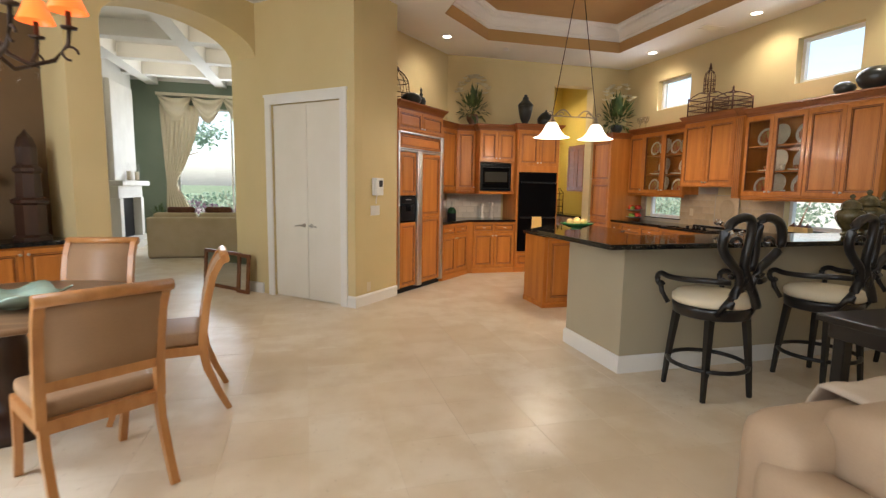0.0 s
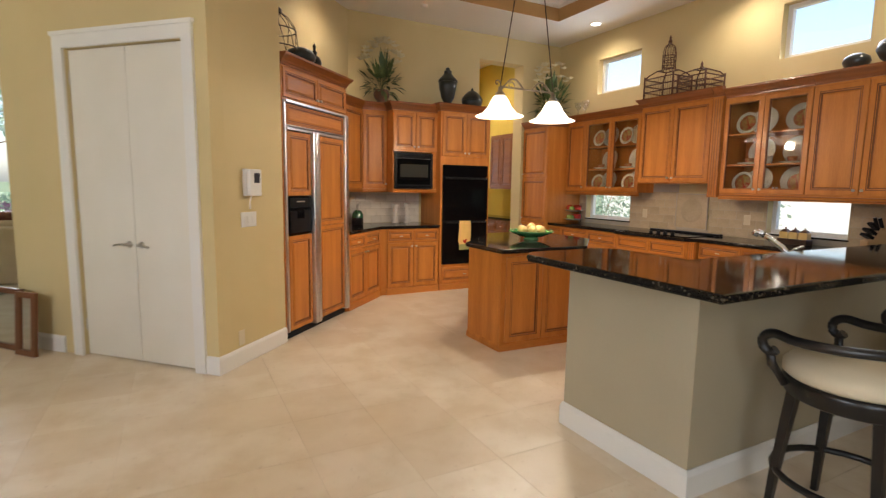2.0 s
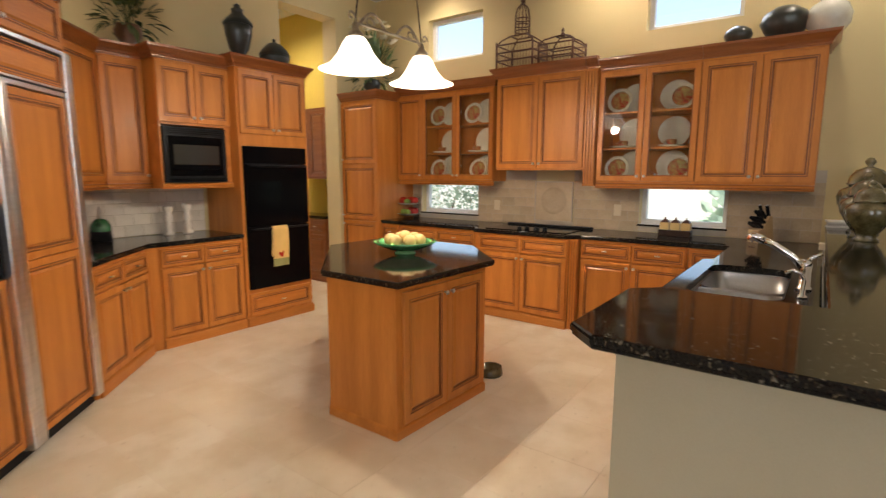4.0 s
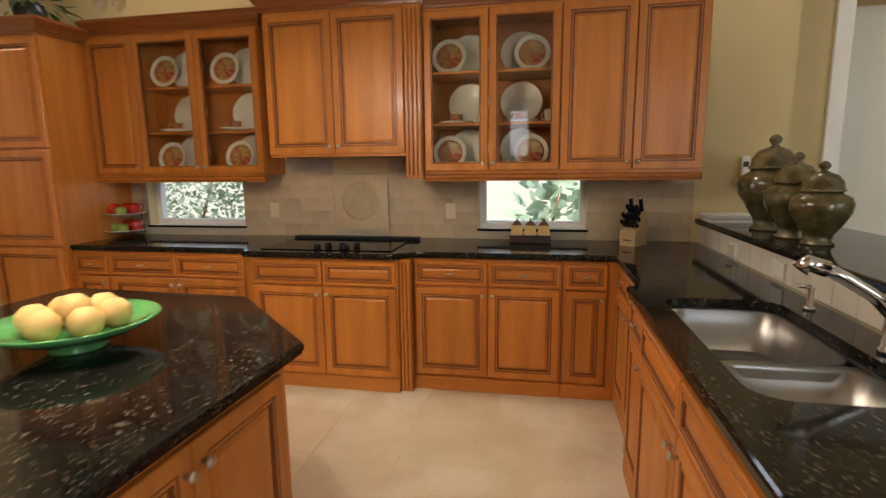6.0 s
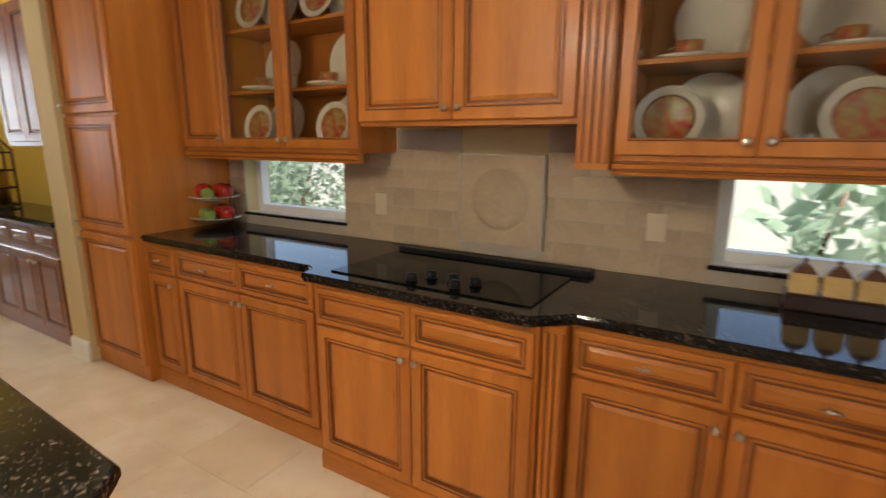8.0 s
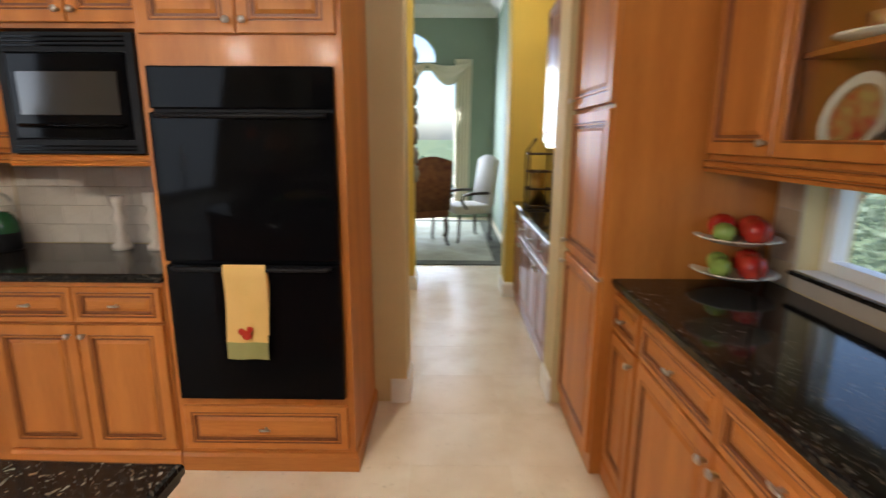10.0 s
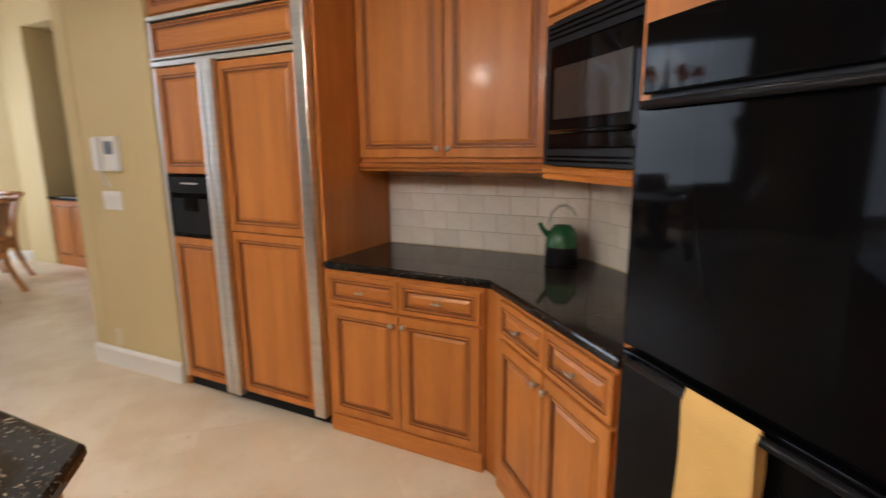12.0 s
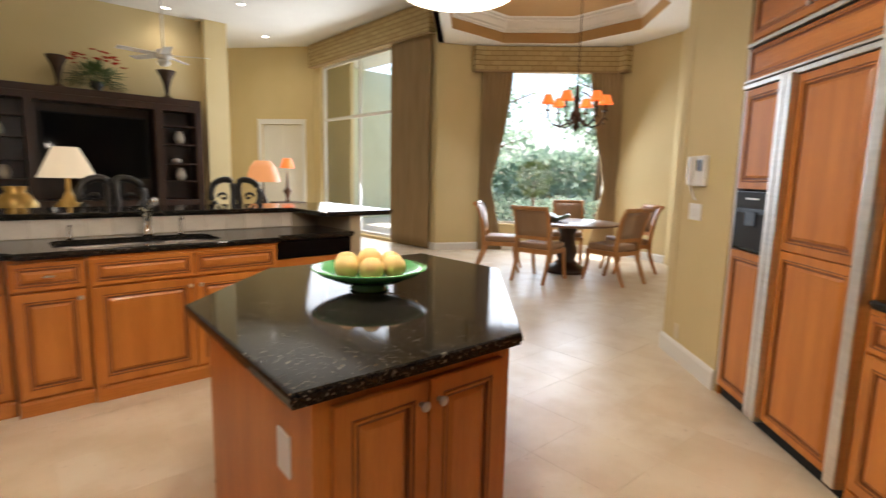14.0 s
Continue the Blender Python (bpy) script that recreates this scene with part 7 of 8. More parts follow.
# ---- bar stools and family room ----
def bar_stool(m):
    """Swivel stool facing +y: round seat, ring stretcher, scrolled arms, figure-of-eight back."""
    t = thing("bar_stool", m, "black lacquered bar stool with a cream seat and scrolled back", "bar stool", "stools at the bar")
    for i in range(4):
        a = radians(45 + 90 * i)
        bm = bmesh.new()
        rows = []
        for r, z, k in ((0.285, 0.0, 0.013), (0.268, 0.20, 0.016), (0.240, 0.45, 0.020), (0.222, 0.60, 0.022)):
            c = Vector((r * math.cos(a), r * math.sin(a), z))
            rows.append([bm.verts.new(c + Vector((k * sx, k * sy, 0))) for sx, sy in ((-1, -1), (1, -1), (1, 1), (-1, 1))])
        for p, q in zip(rows, rows[1:]):
            for j in range(4):
                bm.faces.new((p[j], p[(j + 1) % 4], q[(j + 1) % 4], q[j]))
        bm.faces.new(rows[0][::-1]), bm.faces.new(rows[-1])
        part("leg", bm, BLACKWOOD, t)
    bm = bmesh.new()
    tube(bm, [(0.268 * math.cos(a), 0.268 * math.sin(a), 0.22) for a in [6.283 * i / 28 for i in range(28)]], 0.016, 8, closed=True)
    part("foot_ring", bm, BLACKWOOD, t)
    bm = bmesh.new()
    lathe(bm, [(0, 0.575), (0.24, 0.575), (0.255, 0.585), (0.26, 0.63), (0.265, 0.65), (0.25, 0.66), (0, 0.66)], 32)
    part("seat_ring", bm, BLACKWOOD, t)
    bm = bmesh.new()
    lathe(bm, [(0, 0.66), (0.25, 0.66), (0.268, 0.675), (0.268, 0.71), (0.24, 0.74), (0.12, 0.755), (0, 0.757)], 32)
    part("seat", bm, CREAM, t, "cream upholstered seat")
    for sx in (-1, 1):
        bm = bmesh.new()
        tube(bm, smooth_line([(sx * 0.12, -0.27, 0.86), (sx * 0.22, -0.22, 0.865), (sx * 0.285, -0.05, 0.85), (sx * 0.295, 0.10, 0.845), (sx * 0.29, 0.19, 0.855), (sx * 0.288, 0.235, 0.83), (sx * 0.285, 0.235, 0.79), (sx * 0.282, 0.205, 0.77), (sx * 0.28, 0.185, 0.785)]), 0.021, 8)
        tube(bm, [(sx * 0.283, 0.205, 0.775), (sx * 0.275, 0.20, 0.72), (sx * 0.25, 0.15, 0.64)], 0.019, 8)
        part("arm", bm, BLACKWOOD, t)
        bm = bmesh.new()
        # back: one tall loop each side, crossing low
        loop = [(sx * 0.035, 0.80), (sx * 0.075, 0.93), (sx * 0.15, 1.0), (sx * 0.225, 1.08), (sx * 0.24, 1.17), (sx * 0.20, 1.26), (sx * 0.11, 1.30), (sx * 0.04, 1.28), (sx * 0.024, 1.18), (sx * 0.035, 1.06), (sx * 0.025, 0.95), (-sx * 0.03, 0.86), (-sx * 0.09, 0.76), (-sx * 0.12, 0.68)]
        tube(bm, smooth_line([(x, -0.27 - 0.10 * max(0, z - 0.8), z) for x, z in loop], 3), 0.031, 8)
        tube(bm, [(sx * (0.125 + 0.055 * (1 - k / 12) * math.cos(k * 0.6)), -0.305, 1.13 + 0.045 * (1 - k / 12) * math.sin(k * 0.6)) for k in range(11)], 0.013, 7)
        tube(bm, [(sx * (0.11 + 0.035 * (1 - k / 10) * math.cos(k * 0.7)), -0.278, 0.92 - 0.035 * (1 - k / 10) * math.sin(k * 0.7)) for k in range(9)], 0.012, 7)
        part("back_scroll", bm, BLACKWOOD, t)
    bm = bmesh.new()
    tube(bm, [(0.14, -0.20, 0.62), (0.13, -0.255, 0.70), (0.06, -0.275, 0.80)], 0.022, 8)
    tube(bm, [(-0.14, -0.20, 0.62), (-0.13, -0.255, 0.70), (-0.06, -0.275, 0.80)], 0.022, 8)
    part("back_bracket", bm, BLACKWOOD, t)
    return t


st = bar_stool(pose(3.80, 4.73, 0.001, 0, 0, 0))
copy_thing(st, pose(4.84, 4.71, 0.001, 0, 0, 2))
copy_thing(st, pose(5.95, 4.68, 0.001, 0, 0, -5))

t = thing("sofa_table", pose(0, 0, 0), "black lacquered sofa table with square legs", "table")
part("top", cbox(3.92, 3.50, 0.705, 5.75, 4.05, 0.75, 0.012, 2), BLACKWOOD, t)
part("apron", cbox(3.97, 3.55, 0.61, 5.70, 4.00, 0.704, 0.004), BLACKWOOD, t)
for x in (3.99, 5.61):
    for y in (3.57, 3.91):
        part("leg", cbox(x, y, 0, x + 0.07, y + 0.07, 0.609, 0.006), BLACKWOOD, t)
t = thing("sofa", pose(-0.17, 0, 0.0), "tan suede sofa with thick rounded cushions", "sofa")
part("base", cbox(2.80, 2.25, 0.0, 5.0, 3.26, 0.40, 0.03, 3), SUEDE, t)
bm = cbox(2.66, 2.22, 0.0, 2.88, 3.14, 0.52, 0.09, 5)
for f in bm.faces:
    f.smooth = True
part("arm", bm, SUEDE, t)
bm = cbox(2.70, 2.98, 0.0, 5.0, 3.26, 0.66, 0.12, 5)
for f in bm.faces:
    f.smooth = True
part("backrest", bm, SUEDE, t)
for i in range(3):
    part("seat_cushion", rounded_pad(0.76, 0.72, 0.20, 0.07, 4), SUEDE, t, m=pose(3.25 + i * 0.77, 2.56, 0.39))
    part("back_cushion", rounded_pad(0.76, 0.28, 0.34, 0.12, 4), SUEDE, t, m=pose(3.25 + i * 0.77, 2.90, 0.40, -10))
t = thing("throw_blanket", pose(2.88, 3.02, -0.175), "pale beige folded throw over the sofa back", "blanket")
bm = bmesh.new()
grid = []
for i in range(13):
    u = i / 12
    row = []
    for j in range(17):
        v = j / 16
        s = (v - 0.5) * 1.1
        y = 0.10 + 0.235 * math.sin(max(-1, min(1, s * 1.9)) * 1.571)
        z = 0.875 - max(0, abs(s) - 0.20) * 0.95 + 0.006 * math.sin(u * 14)
        row.append(bm.verts.new((u * 0.62 + 0.10 * v, y, z)))
    grid.append(row)
for i in range(12):
    for j in range(16):
        bm.faces.new((grid[i][j], grid[i + 1][j], grid[i + 1][j + 1], grid[i][j + 1])).smooth = True
c = part("cloth", bm, textured("beige_throw", (0.46, 0.37, 0.28), (0.53, 0.44, 0.34), 4, 160, 0.9, bump=0.25), t)
c.modifiers.new("thick", "SOLIDIFY").thickness = 0.012


def table_lamp(m, base_prof, shade_prof, base_mat, shade_mat, label, watts=0, color=WARM):
    t = thing("table_lamp", m, label, "lamp")
    bm = bmesh.new()
    lathe(bm, base_prof, 22)
    part("base", bm, base_mat, t)
    bm = bmesh.new()
    lathe(bm, shade_prof, 28)
    part("shade", bm, shade_mat, t)
    return t


BRASS = plain("aged_brass", (0.45, 0.30, 0.10), 0.3, 1.0)
table_lamp(pose(5.10, 3.78, 0.75), [(0, 0), (0.09, 0), (0.09, 0.02), (0.05, 0.05), (0.12, 0.16), (0.13, 0.26), (0.05, 0.36), (0.02, 0.42), (0.015, 0.56), (0, 0.56)],
           [(0.235, 0.54), (0.23, 0.545), (0.10, 0.82), (0.095, 0.82), (0.225, 0.54)], BRASS, LINEN, "brass urn table lamp with a cream pleated shade", 20)
t = thing("brass_urn", pose(5.48, 3.75, 0.75), "rounded brass urn on the sofa table", "urn")
bm = bmesh.new()
lathe(bm, [(0, 0), (0.07, 0), (0.09, 0.08), (0.15, 0.20), (0.16, 0.30), (0.11, 0.38), (0.07, 0.41), (0.09, 0.46), (0, 0.46)], 26)
part("vase", bm, BRASS, t)
COPPER = shade_material("copper_mica_shade", (0.60, 0.25, 0.09), 0.35)
t = thing("side_table", pose(1.90, 0.45, 0), "round dark wooden side table", "table")
bm = bmesh.new()
lathe(bm, [(0, 0), (0.22, 0), (0.20, 0.03), (0.05, 0.06), (0.05, 0.55), (0.28, 0.58), (0.28, 0.61), (0, 0.61)], 28)
part("body", bm, DARKWOOD, t)
table_lamp(pose(1.90, 0.45, 0.61), [(0, 0), (0.10, 0), (0.05, 0.04), (0.09, 0.18), (0.04, 0.34), (0.02, 0.40), (0.015, 0.62), (0, 0.62)],
           [(0.31, 0.60), (0.305, 0.606), (0.23, 0.86), (0.14, 0.98), (0.135, 0.98), (0.30, 0.60)], IRON, COPPER, "table lamp with a large copper-coloured shade", 15)
t = thing("console_table", pose(0.95, -0.60, 0), "narrow dark console table by the windows", "table")
part("top", cbox(-0.3, -0.25, 0.74, 0.3, 0.25, 0.78, 0.008), DARKWOOD, t)
for sx in (-1, 1):
    for sy in (-1, 1):
        part("leg", cbox(sx * 0.26 - 0.025, sy * 0.21 - 0.025, 0, sx * 0.26 + 0.025, sy * 0.21 + 0.025, 0.739, 0.004), DARKWOOD, t)
table_lamp(pose(0.95, -0.60, 0.78), [(0, 0), (0.08, 0), (0.03, 0.04), (0.05, 0.15), (0.09, 0.22), (0.03, 0.30), (0.02, 0.50), (0, 0.70)],
           [(0.15, 0.70), (0.146, 0.705), (0.08, 0.90), (0.075, 0.90), (0.145, 0.70)], TERRA, AMBER, "small table lamp with a lit orange shade", 10)

# television wall unit
t = thing("media_cabinet", pose(0, 0, 0), "large espresso wood media cabinet with open side shelves", "cabinet")
y0, y1, zt = -1.62, -2.14, 2.66
for a, b in ((2.30, 2.42), (3.02, 3.16), (5.00, 5.14), (5.82, 5.96)):
    part("upright", cbox(a, y1, 0, b, y0, zt, 0.004), DARKWOOD, t)
for a, b in ((2.42, 3.02), (3.16, 5.00), (5.14, 5.82)):
    part("frieze", cbox(a, y1, zt - 0.12, b, y0 + 0.001, zt - 0.001, 0.003), DARKWOOD, t)
    part("base", cbox(a, y1, 0, b, y0 - 0.001, 0.80, 0.003), DARKWOOD, t)
    part("back_panel", cbox(a, y1, 0.801, b, y1 + 0.03, zt - 0.121, 0.0), DARKWOOD, t)
bm = bmesh.new()
sweep(bm, [(5.96, y1, zt), (5.96, y0, zt), (2.30, y0, zt), (2.30, y1, zt)][::-1], [(0.0, 0.0), (0.02, 0.0), (0.03, 0.03), (0.08, 0.09), (0.09, 0.12), (0.0, 0.12)])
box(bm, 2.31, y1, zt + 0.001, 5.95, y0 - 0.001, zt + 0.119)
part("cornice", bm, DARKWOOD, t)
for a, b in ((2.42, 3.02), (5.14, 5.82)):
    for z in (1.15, 1.50, 1.88, 2.24):
        part("shelf", cbox(a, y1 + 0.03, z, b, y0 - 0.03, z + 0.025, 0.002), DARKWOOD, t)
t = thing("television", pose(4.08, -1.80, 0.93), "large black flat television in the media cabinet", "television")
part("screen", cbox(-0.80, -0.02, 0.30, 0.80, 0.02, 1.40, 0.006), BLACKGLASS, t)
part("bezel", cbox(-0.83, -0.03, 0.27, 0.83, 0.012, 1.43, 0.006), BLACKPLAST, t)
part("stand", cbox(-0.35, -0.15, -0.129, 0.35, 0.15, 0.269, 0.01), BLACKPLAST, t)
for x, z, hh in ((2.68, 1.175, 0.26), (2.75, 1.525, 0.10), (2.68, 1.905, 0.26), (5.45, 1.175, 0.24), (5.50, 1.905, 0.22)):
    t = thing("shelf_vase", pose(x, -1.85, z), "cream pottery vase on a dark shelf", "vase", "vases on the media shelves")
    bm = bmesh.new()
    lathe(bm, [(0, 0), (0.06, 0), (0.10, hh * 0.4), (0.08, hh * 0.8), (0.05, hh * 0.9), (0.06, hh), (0, hh)], 18)
    part("vase", bm, TILEPALE, t)
flower_pot(pose(4.03, -1.85, zt + 0.12), 21, "red flowers and leaves in a dark bowl on the cabinet", 0.60, 0.50, 26, 260, DARKPOT, APPLE)
for x in (4.60, 2.86):
    t = thing("iron_vase", pose(x, -1.85, zt + 0.12), "tall flared dark iron vase on the cabinet", "vase")
    bm = bmesh.new()
    lathe(bm, [(0, 0), (0.11, 0), (0.10, 0.03), (0.03, 0.08), (0.05, 0.22), (0.09, 0.38), (0.17, 0.54), (0.165, 0.55), (0.08, 0.40), (0, 0.3)], 20)
    part("vase", bm, IRON, t)
t = thing("ceiling_fan", pose(3.42, 0.35, 0.16), "white five-blade ceiling fan, at rest", "fan")
bm = bmesh.new()
tube(bm, [(0, 0, 3.12), (0, 0, HF + 0.30)], 0.014, 8)
part("rod", bm, WHITE, t)
bm = bmesh.new()
lathe(bm, [(0, 2.95), (0.07, 2.955), (0.12, 2.99), (0.13, 3.04), (0.10, 3.10), (0.03, 3.13), (0, 3.13)], 24)
part("motor", bm, WHITE, t)
for i in range(5):
    bm = bmesh.new()
    box(bm, 0.12, -0.065, -0.006, 0.66, 0.065, 0.006, m=pose(0, 0, 3.03, 0, 0, 72 * i + 10) @ pose(0, 0, 0, 10))
    part("blade", bm, WHITE, t)
bm = bmesh.new()
lathe(bm, [(0, 2.86), (0.06, 2.865), (0.10, 2.91), (0.08, 2.953), (0, 2.953)], 22)
part("light_bowl", bm, WHITE, t)
CM = pose(0.9, -4.1, 0, 0, 0, math.degrees(math.atan2(1.8, -1.45)))
casing("trim_2", CM, 0.9, 2.0, 2.6)
d = thing("door_2", CM @ pose(0.904, 0.06, 0.006), "white panelled double door, closed", "door", "", "structure")
for a in (0.0, 0.548):
    part("leaf", cbox(a, 0, 0, a + 0.544, 0.045, 2.58, 0.003), DOORW, d)

# casing beside the kitchen end wall
bm = bmesh.new()
box(bm, 7.19, 4.56, 0, 7.219, 4.66, 2.6)
structure("trim_3", bm, WHITE, "white painted casing of a side doorway", "trim")
bm = bmesh.new()
box(bm, 7.40, 3.3, 0, 7.45, 4.8, 2.6)
structure("door_3", bm, DOORW, "white painted side door, closed", "door")

# ---- living room through the arch ----
t = thing("sofa", pose(0, 0, 0), "khaki fabric sofa seen from behind", "sofa")
part("backrest", cbox(-2.0, 12.6, 0.0, 0.55, 12.85, 0.80, 0.05, 3), SOFAFAB, t)
part("base", cbox(-1.98, 12.86, 0.0, 0.53, 13.5, 0.42, 0.04, 2), SOFAFAB, t)
for i in range(3):
    part("back_cushion", rounded_pad(0.80, 0.26, 0.42, 0.10, 4), SOFAFAB, t, m=pose(-1.55 + i * 0.83, 12.97, 0.46))
for i, x in enumerate((-1.45, -0.75, 0.1)):
    c = thing("throw_pillow", pose(x, 12.98, 0.86, -12), "dark patterned throw pillow on the sofa", "pillow", "pillows on the sofa")
    part("pad", rounded_pad(0.50, 0.14, 0.13, 0.05, 3), BROCADE, c)
bm = bmesh.new()
box(bm, -3.6, 14.2, 0, -3.2, 16.4, 4.3)
structure("chimney_breast", bm, STONEW, "white panelled chimney breast", "wall")
t = thing("fireplace", pose(-3.2, 15.3, 0), "tall white carved stone fireplace surround", "fireplace")
for y in (-0.85, 0.65):
    part("pilaster", cbox(0.001, y, 0, 0.22, y + 0.22, 1.10, 0.012, 2), STONEW, t)
part("frieze", cbox(0.001, -0.85, 1.101, 0.20, 0.87, 1.38, 0.012, 2), STONEW, t)
part("mantel", cbox(0.001, -1.0, 1.381, 0.34, 1.02, 1.50, 0.03, 3), STONEW, t)
part("hearth", cbox(0.001, -1.1, 0, 0.55, 1.1, 0.16, 0.015, 2), STONEW, t)
part("firebox", cbox(-0.001, -0.60, 0.161, 0.05, 0.62, 1.09, 0.0), BLACKPLAST, t)
part("overmantel", cbox(0.001, -0.75, 1.501, 0.12, 0.77, 3.7, 0.02, 2), STONEW, t)
for k, dx in enumerate((-0.15, 0.15)):
    t = thing("glass_hurricane", pose(-3.0, 15.5 + dx * 2, 1.50), "clear glass candle cylinder on the mantel", "candle holder")
    bm = bmesh.new()
    lathe(bm, [(0, 0), (0.07, 0), (0.07, 0.42), (0.064, 0.42), (0.064, 0.01), (0, 0.01)], 18)
    part("glass", bm, glass_material("hurricane_glass"), t)
    bm = bmesh.new()
    lathe(bm, [(0, 0.011), (0.045, 0.011), (0.045, 0.22), (0, 0.22)], 16)
    part("candle", bm, CREAM, t)
random.seed(11)
flower_pot(pose(-2.75, 16.7, 0.30), 12, "leafy green plant beside the fireplace", 0.45, 0.55, 0, 120, DARKPOT)
t = thing("plant_stand", pose(-2.75, 16.7, 0), "low dark plant stand", "stand")
part("stand", cbox(-0.14, -0.14, 0, 0.14, 0.14, 0.299, 0.01), DARKWOOD, t)
LW = pose(-2.75, 17.19, 0, 0, 0, 0)
drape("curtain", LW @ pose(0.0, 0, 0.4), 1.0, 0.5, 3.15, 0, "ivory silk curtain tied back to the side", DRAPEPALE, 8, (0.33, 0.22, 0.10))
drape("curtain", LW @ pose(2.25, 0, 0.4), 1.0, 0.5, 3.15, 0, "ivory silk curtain tied back to the side", DRAPEPALE, 8, (0.33, 0.22, 0.68))
t = thing("swag_valance", LW, "ivory silk swags draped over the window head", "valance")
for i in range(4):
    bm = bmesh.new()
    x0, w = i * 0.80, 0.82
    rows = []
    for j in range(9):
        v = j / 8
        row = []
        for k in range(15):
            u = k / 14
            sag = (0.55 * v + 0.08) * math.sin(math.pi * u)
            row.append(bm.verts.new((x0 + u * w, -0.20 - 0.05 * math.sin(v * 12.5) - 0.03 * math.sin(math.pi * u), 3.78 - 0.06 * v - sag)))
        rows.append(row)
    for a, b in zip(rows, rows[1:]):
        for k in range(14):
            bm.faces.new((a[k], b[k], b[k + 1], a[k + 1])).smooth = True
    c = part("swag", bm, DRAPEPALE, t)
    c.modifiers.new("thick", "SOLIDIFY").thickness = 0.006
part("board", cbox(-0.05, -0.22, 3.76, 3.3, -0.001, 3.84, 0.005), DRAPEPALE, t)
bm = bmesh.new()
for x in (-2.9, -1.2, 0.5):
    box(bm, x - 0.14, 9.6, 4.05, x + 0.14, 17.2, 4.349)
for y in (10.8, 12.5, 14.2, 15.9):
    box(bm, -3.6, y - 0.14, 4.052, 2.0, y + 0.14, 4.347)
structure("ceiling_beams", bm, CEIL, "white coffered beams of the living room ceiling", "ceiling")
bm = bmesh.new()
sweep(bm, [(-3.6, 10.7, 4.15), (-3.6, 17.2, 4.15), (2.0, 17.2, 4.15)], [(0, 0), (0.02, 0), (0.04, 0.06), (0.12, 0.15), (0.13, 0.19), (0, 0.19)])
structure("trim_4", bm, WHITE, "white crown moulding of the living room", "trim")
# Bare fill lamps added to brighten the coffers; no fixture belongs to them.
for x, y in ((-2.05, 13.35), (-0.35, 13.35), (-2.05, 15.05), (-0.35, 11.65), (-0.35, 15.05)):
    bulb("coffer_fill", x, y, 4.22, 14, 0.3)

# ---- passage and dining room ----
t = thing("passage_cabinet", pose(6.675, 12.50, 0, 0, 0, -90), "dark cherry passage cabinet with a black granite top", "cabinet")
bm = bmesh.new()
box(bm, 0, -0.36, 0, 1.62, -0.001, 0.88)
part("body", bm, CROWN, t)
part("top", cbox(-0.01, -0.40, 0.881, 1.63, -0.001, 0.92, 0.008, 2), GRANITE, t, "black granite top")
for i in range(4):
    dd = part("door", panel_bm(0.39, 0.56), [CROWN, GLAZE], t, m=pose(0.015 + i * 0.40, -0.361, 0.10))
    knob(dd, 0.35 if i % 2 == 0 else 0.04, -0.02, 0.50)
    dd = part("drawer", panel_bm(0.39, 0.17, 0.03), [CROWN, GLAZE], t, m=pose(0.015 + i * 0.40, -0.361, 0.685))
    pull(dd, 0.195, -0.02, 0.085)
t = thing("passage_wall_cabinet", pose(6.675, 12.50, 0, 0, 0, -90), "dark cherry wall cabinet in the passage", "cabinet")
bm = bmesh.new()
box(bm, 0.90, -0.30, 1.42, 1.62, -0.001, 2.36)
part("body", bm, CROWN, t)
for i in range(2):
    part("door", panel_bm(0.345, 0.88), [CROWN, GLAZE], t, m=pose(0.912 + i * 0.352, -0.301, 1.45))
t = thing("iron_lantern", pose(6.42, 12.10, 0.92), "dark iron openwork lantern on the passage cabinet", "lantern")
bm = bmesh.new()
for sx in (-1, 1):
    for sy in (-1, 1):
        tube(bm, [(sx * 0.09, sy * 0.09, 0), (sx * 0.09, sy * 0.09, 0.46), (sx * 0.03, sy * 0.03, 0.56)], 0.009, 6)
for z in (0.02, 0.16, 0.30, 0.44):
    tube(bm, [(-0.09, -0.09, z), (0.09, -0.09, z), (0.09, 0.09, z), (-0.09, 0.09, z)], 0.008, 6, closed=True)
part("frame", bm, IRON, t)
bm = bmesh.new()
lathe(bm, [(0, 0.02), (0.06, 0.02), (0.06, 0.30), (0, 0.30)], 14)
part("candle", bm, BRASS, t)
t = thing("wall_ornament", pose(5.352, 12.88, 1.05, 0, 0, 90), "tall carved silver-grey wall ornament", "wall decoration")
SILVERED = textured("silvered_wood", (0.20, 0.18, 0.15), (0.42, 0.40, 0.36), 14, 60, 0.4, 0.4, 0.3)
for i in range(7):
    bm = bmesh.new()
    lathe(bm, [(0, 0.045), (0.03, 0.04), (0.05, 0.02), (0.075, 0.028), (0.085, 0.0)], 14, m=pose(-0.02, 0.0, i * 0.18 + 0.09, 90))
    part("rosette", bm, SILVERED, t)
t = thing("area_rug", pose(0, 0, 0), "grey-green patterned wool rug with a dark border", "rug")
part("field", cbox(3.75, 13.95, -0.002, 6.25, 16.9, 0.012, 0.004), RUG, t)
bm = bmesh.new()
for a, b, c, d in ((3.55, 6.45, 13.75, 13.949), (3.55, 6.45, 16.901, 17.1), (3.55, 3.749, 13.949, 16.901), (6.251, 6.45, 13.949, 16.901)):
    box(bm, a, c, -0.002, b, d, 0.011)
part("border", bm, textured("dark_rug_border", (0.05, 0.05, 0.035), (0.12, 0.12, 0.09), 6, 160, 0.95, bump=0.3), t)


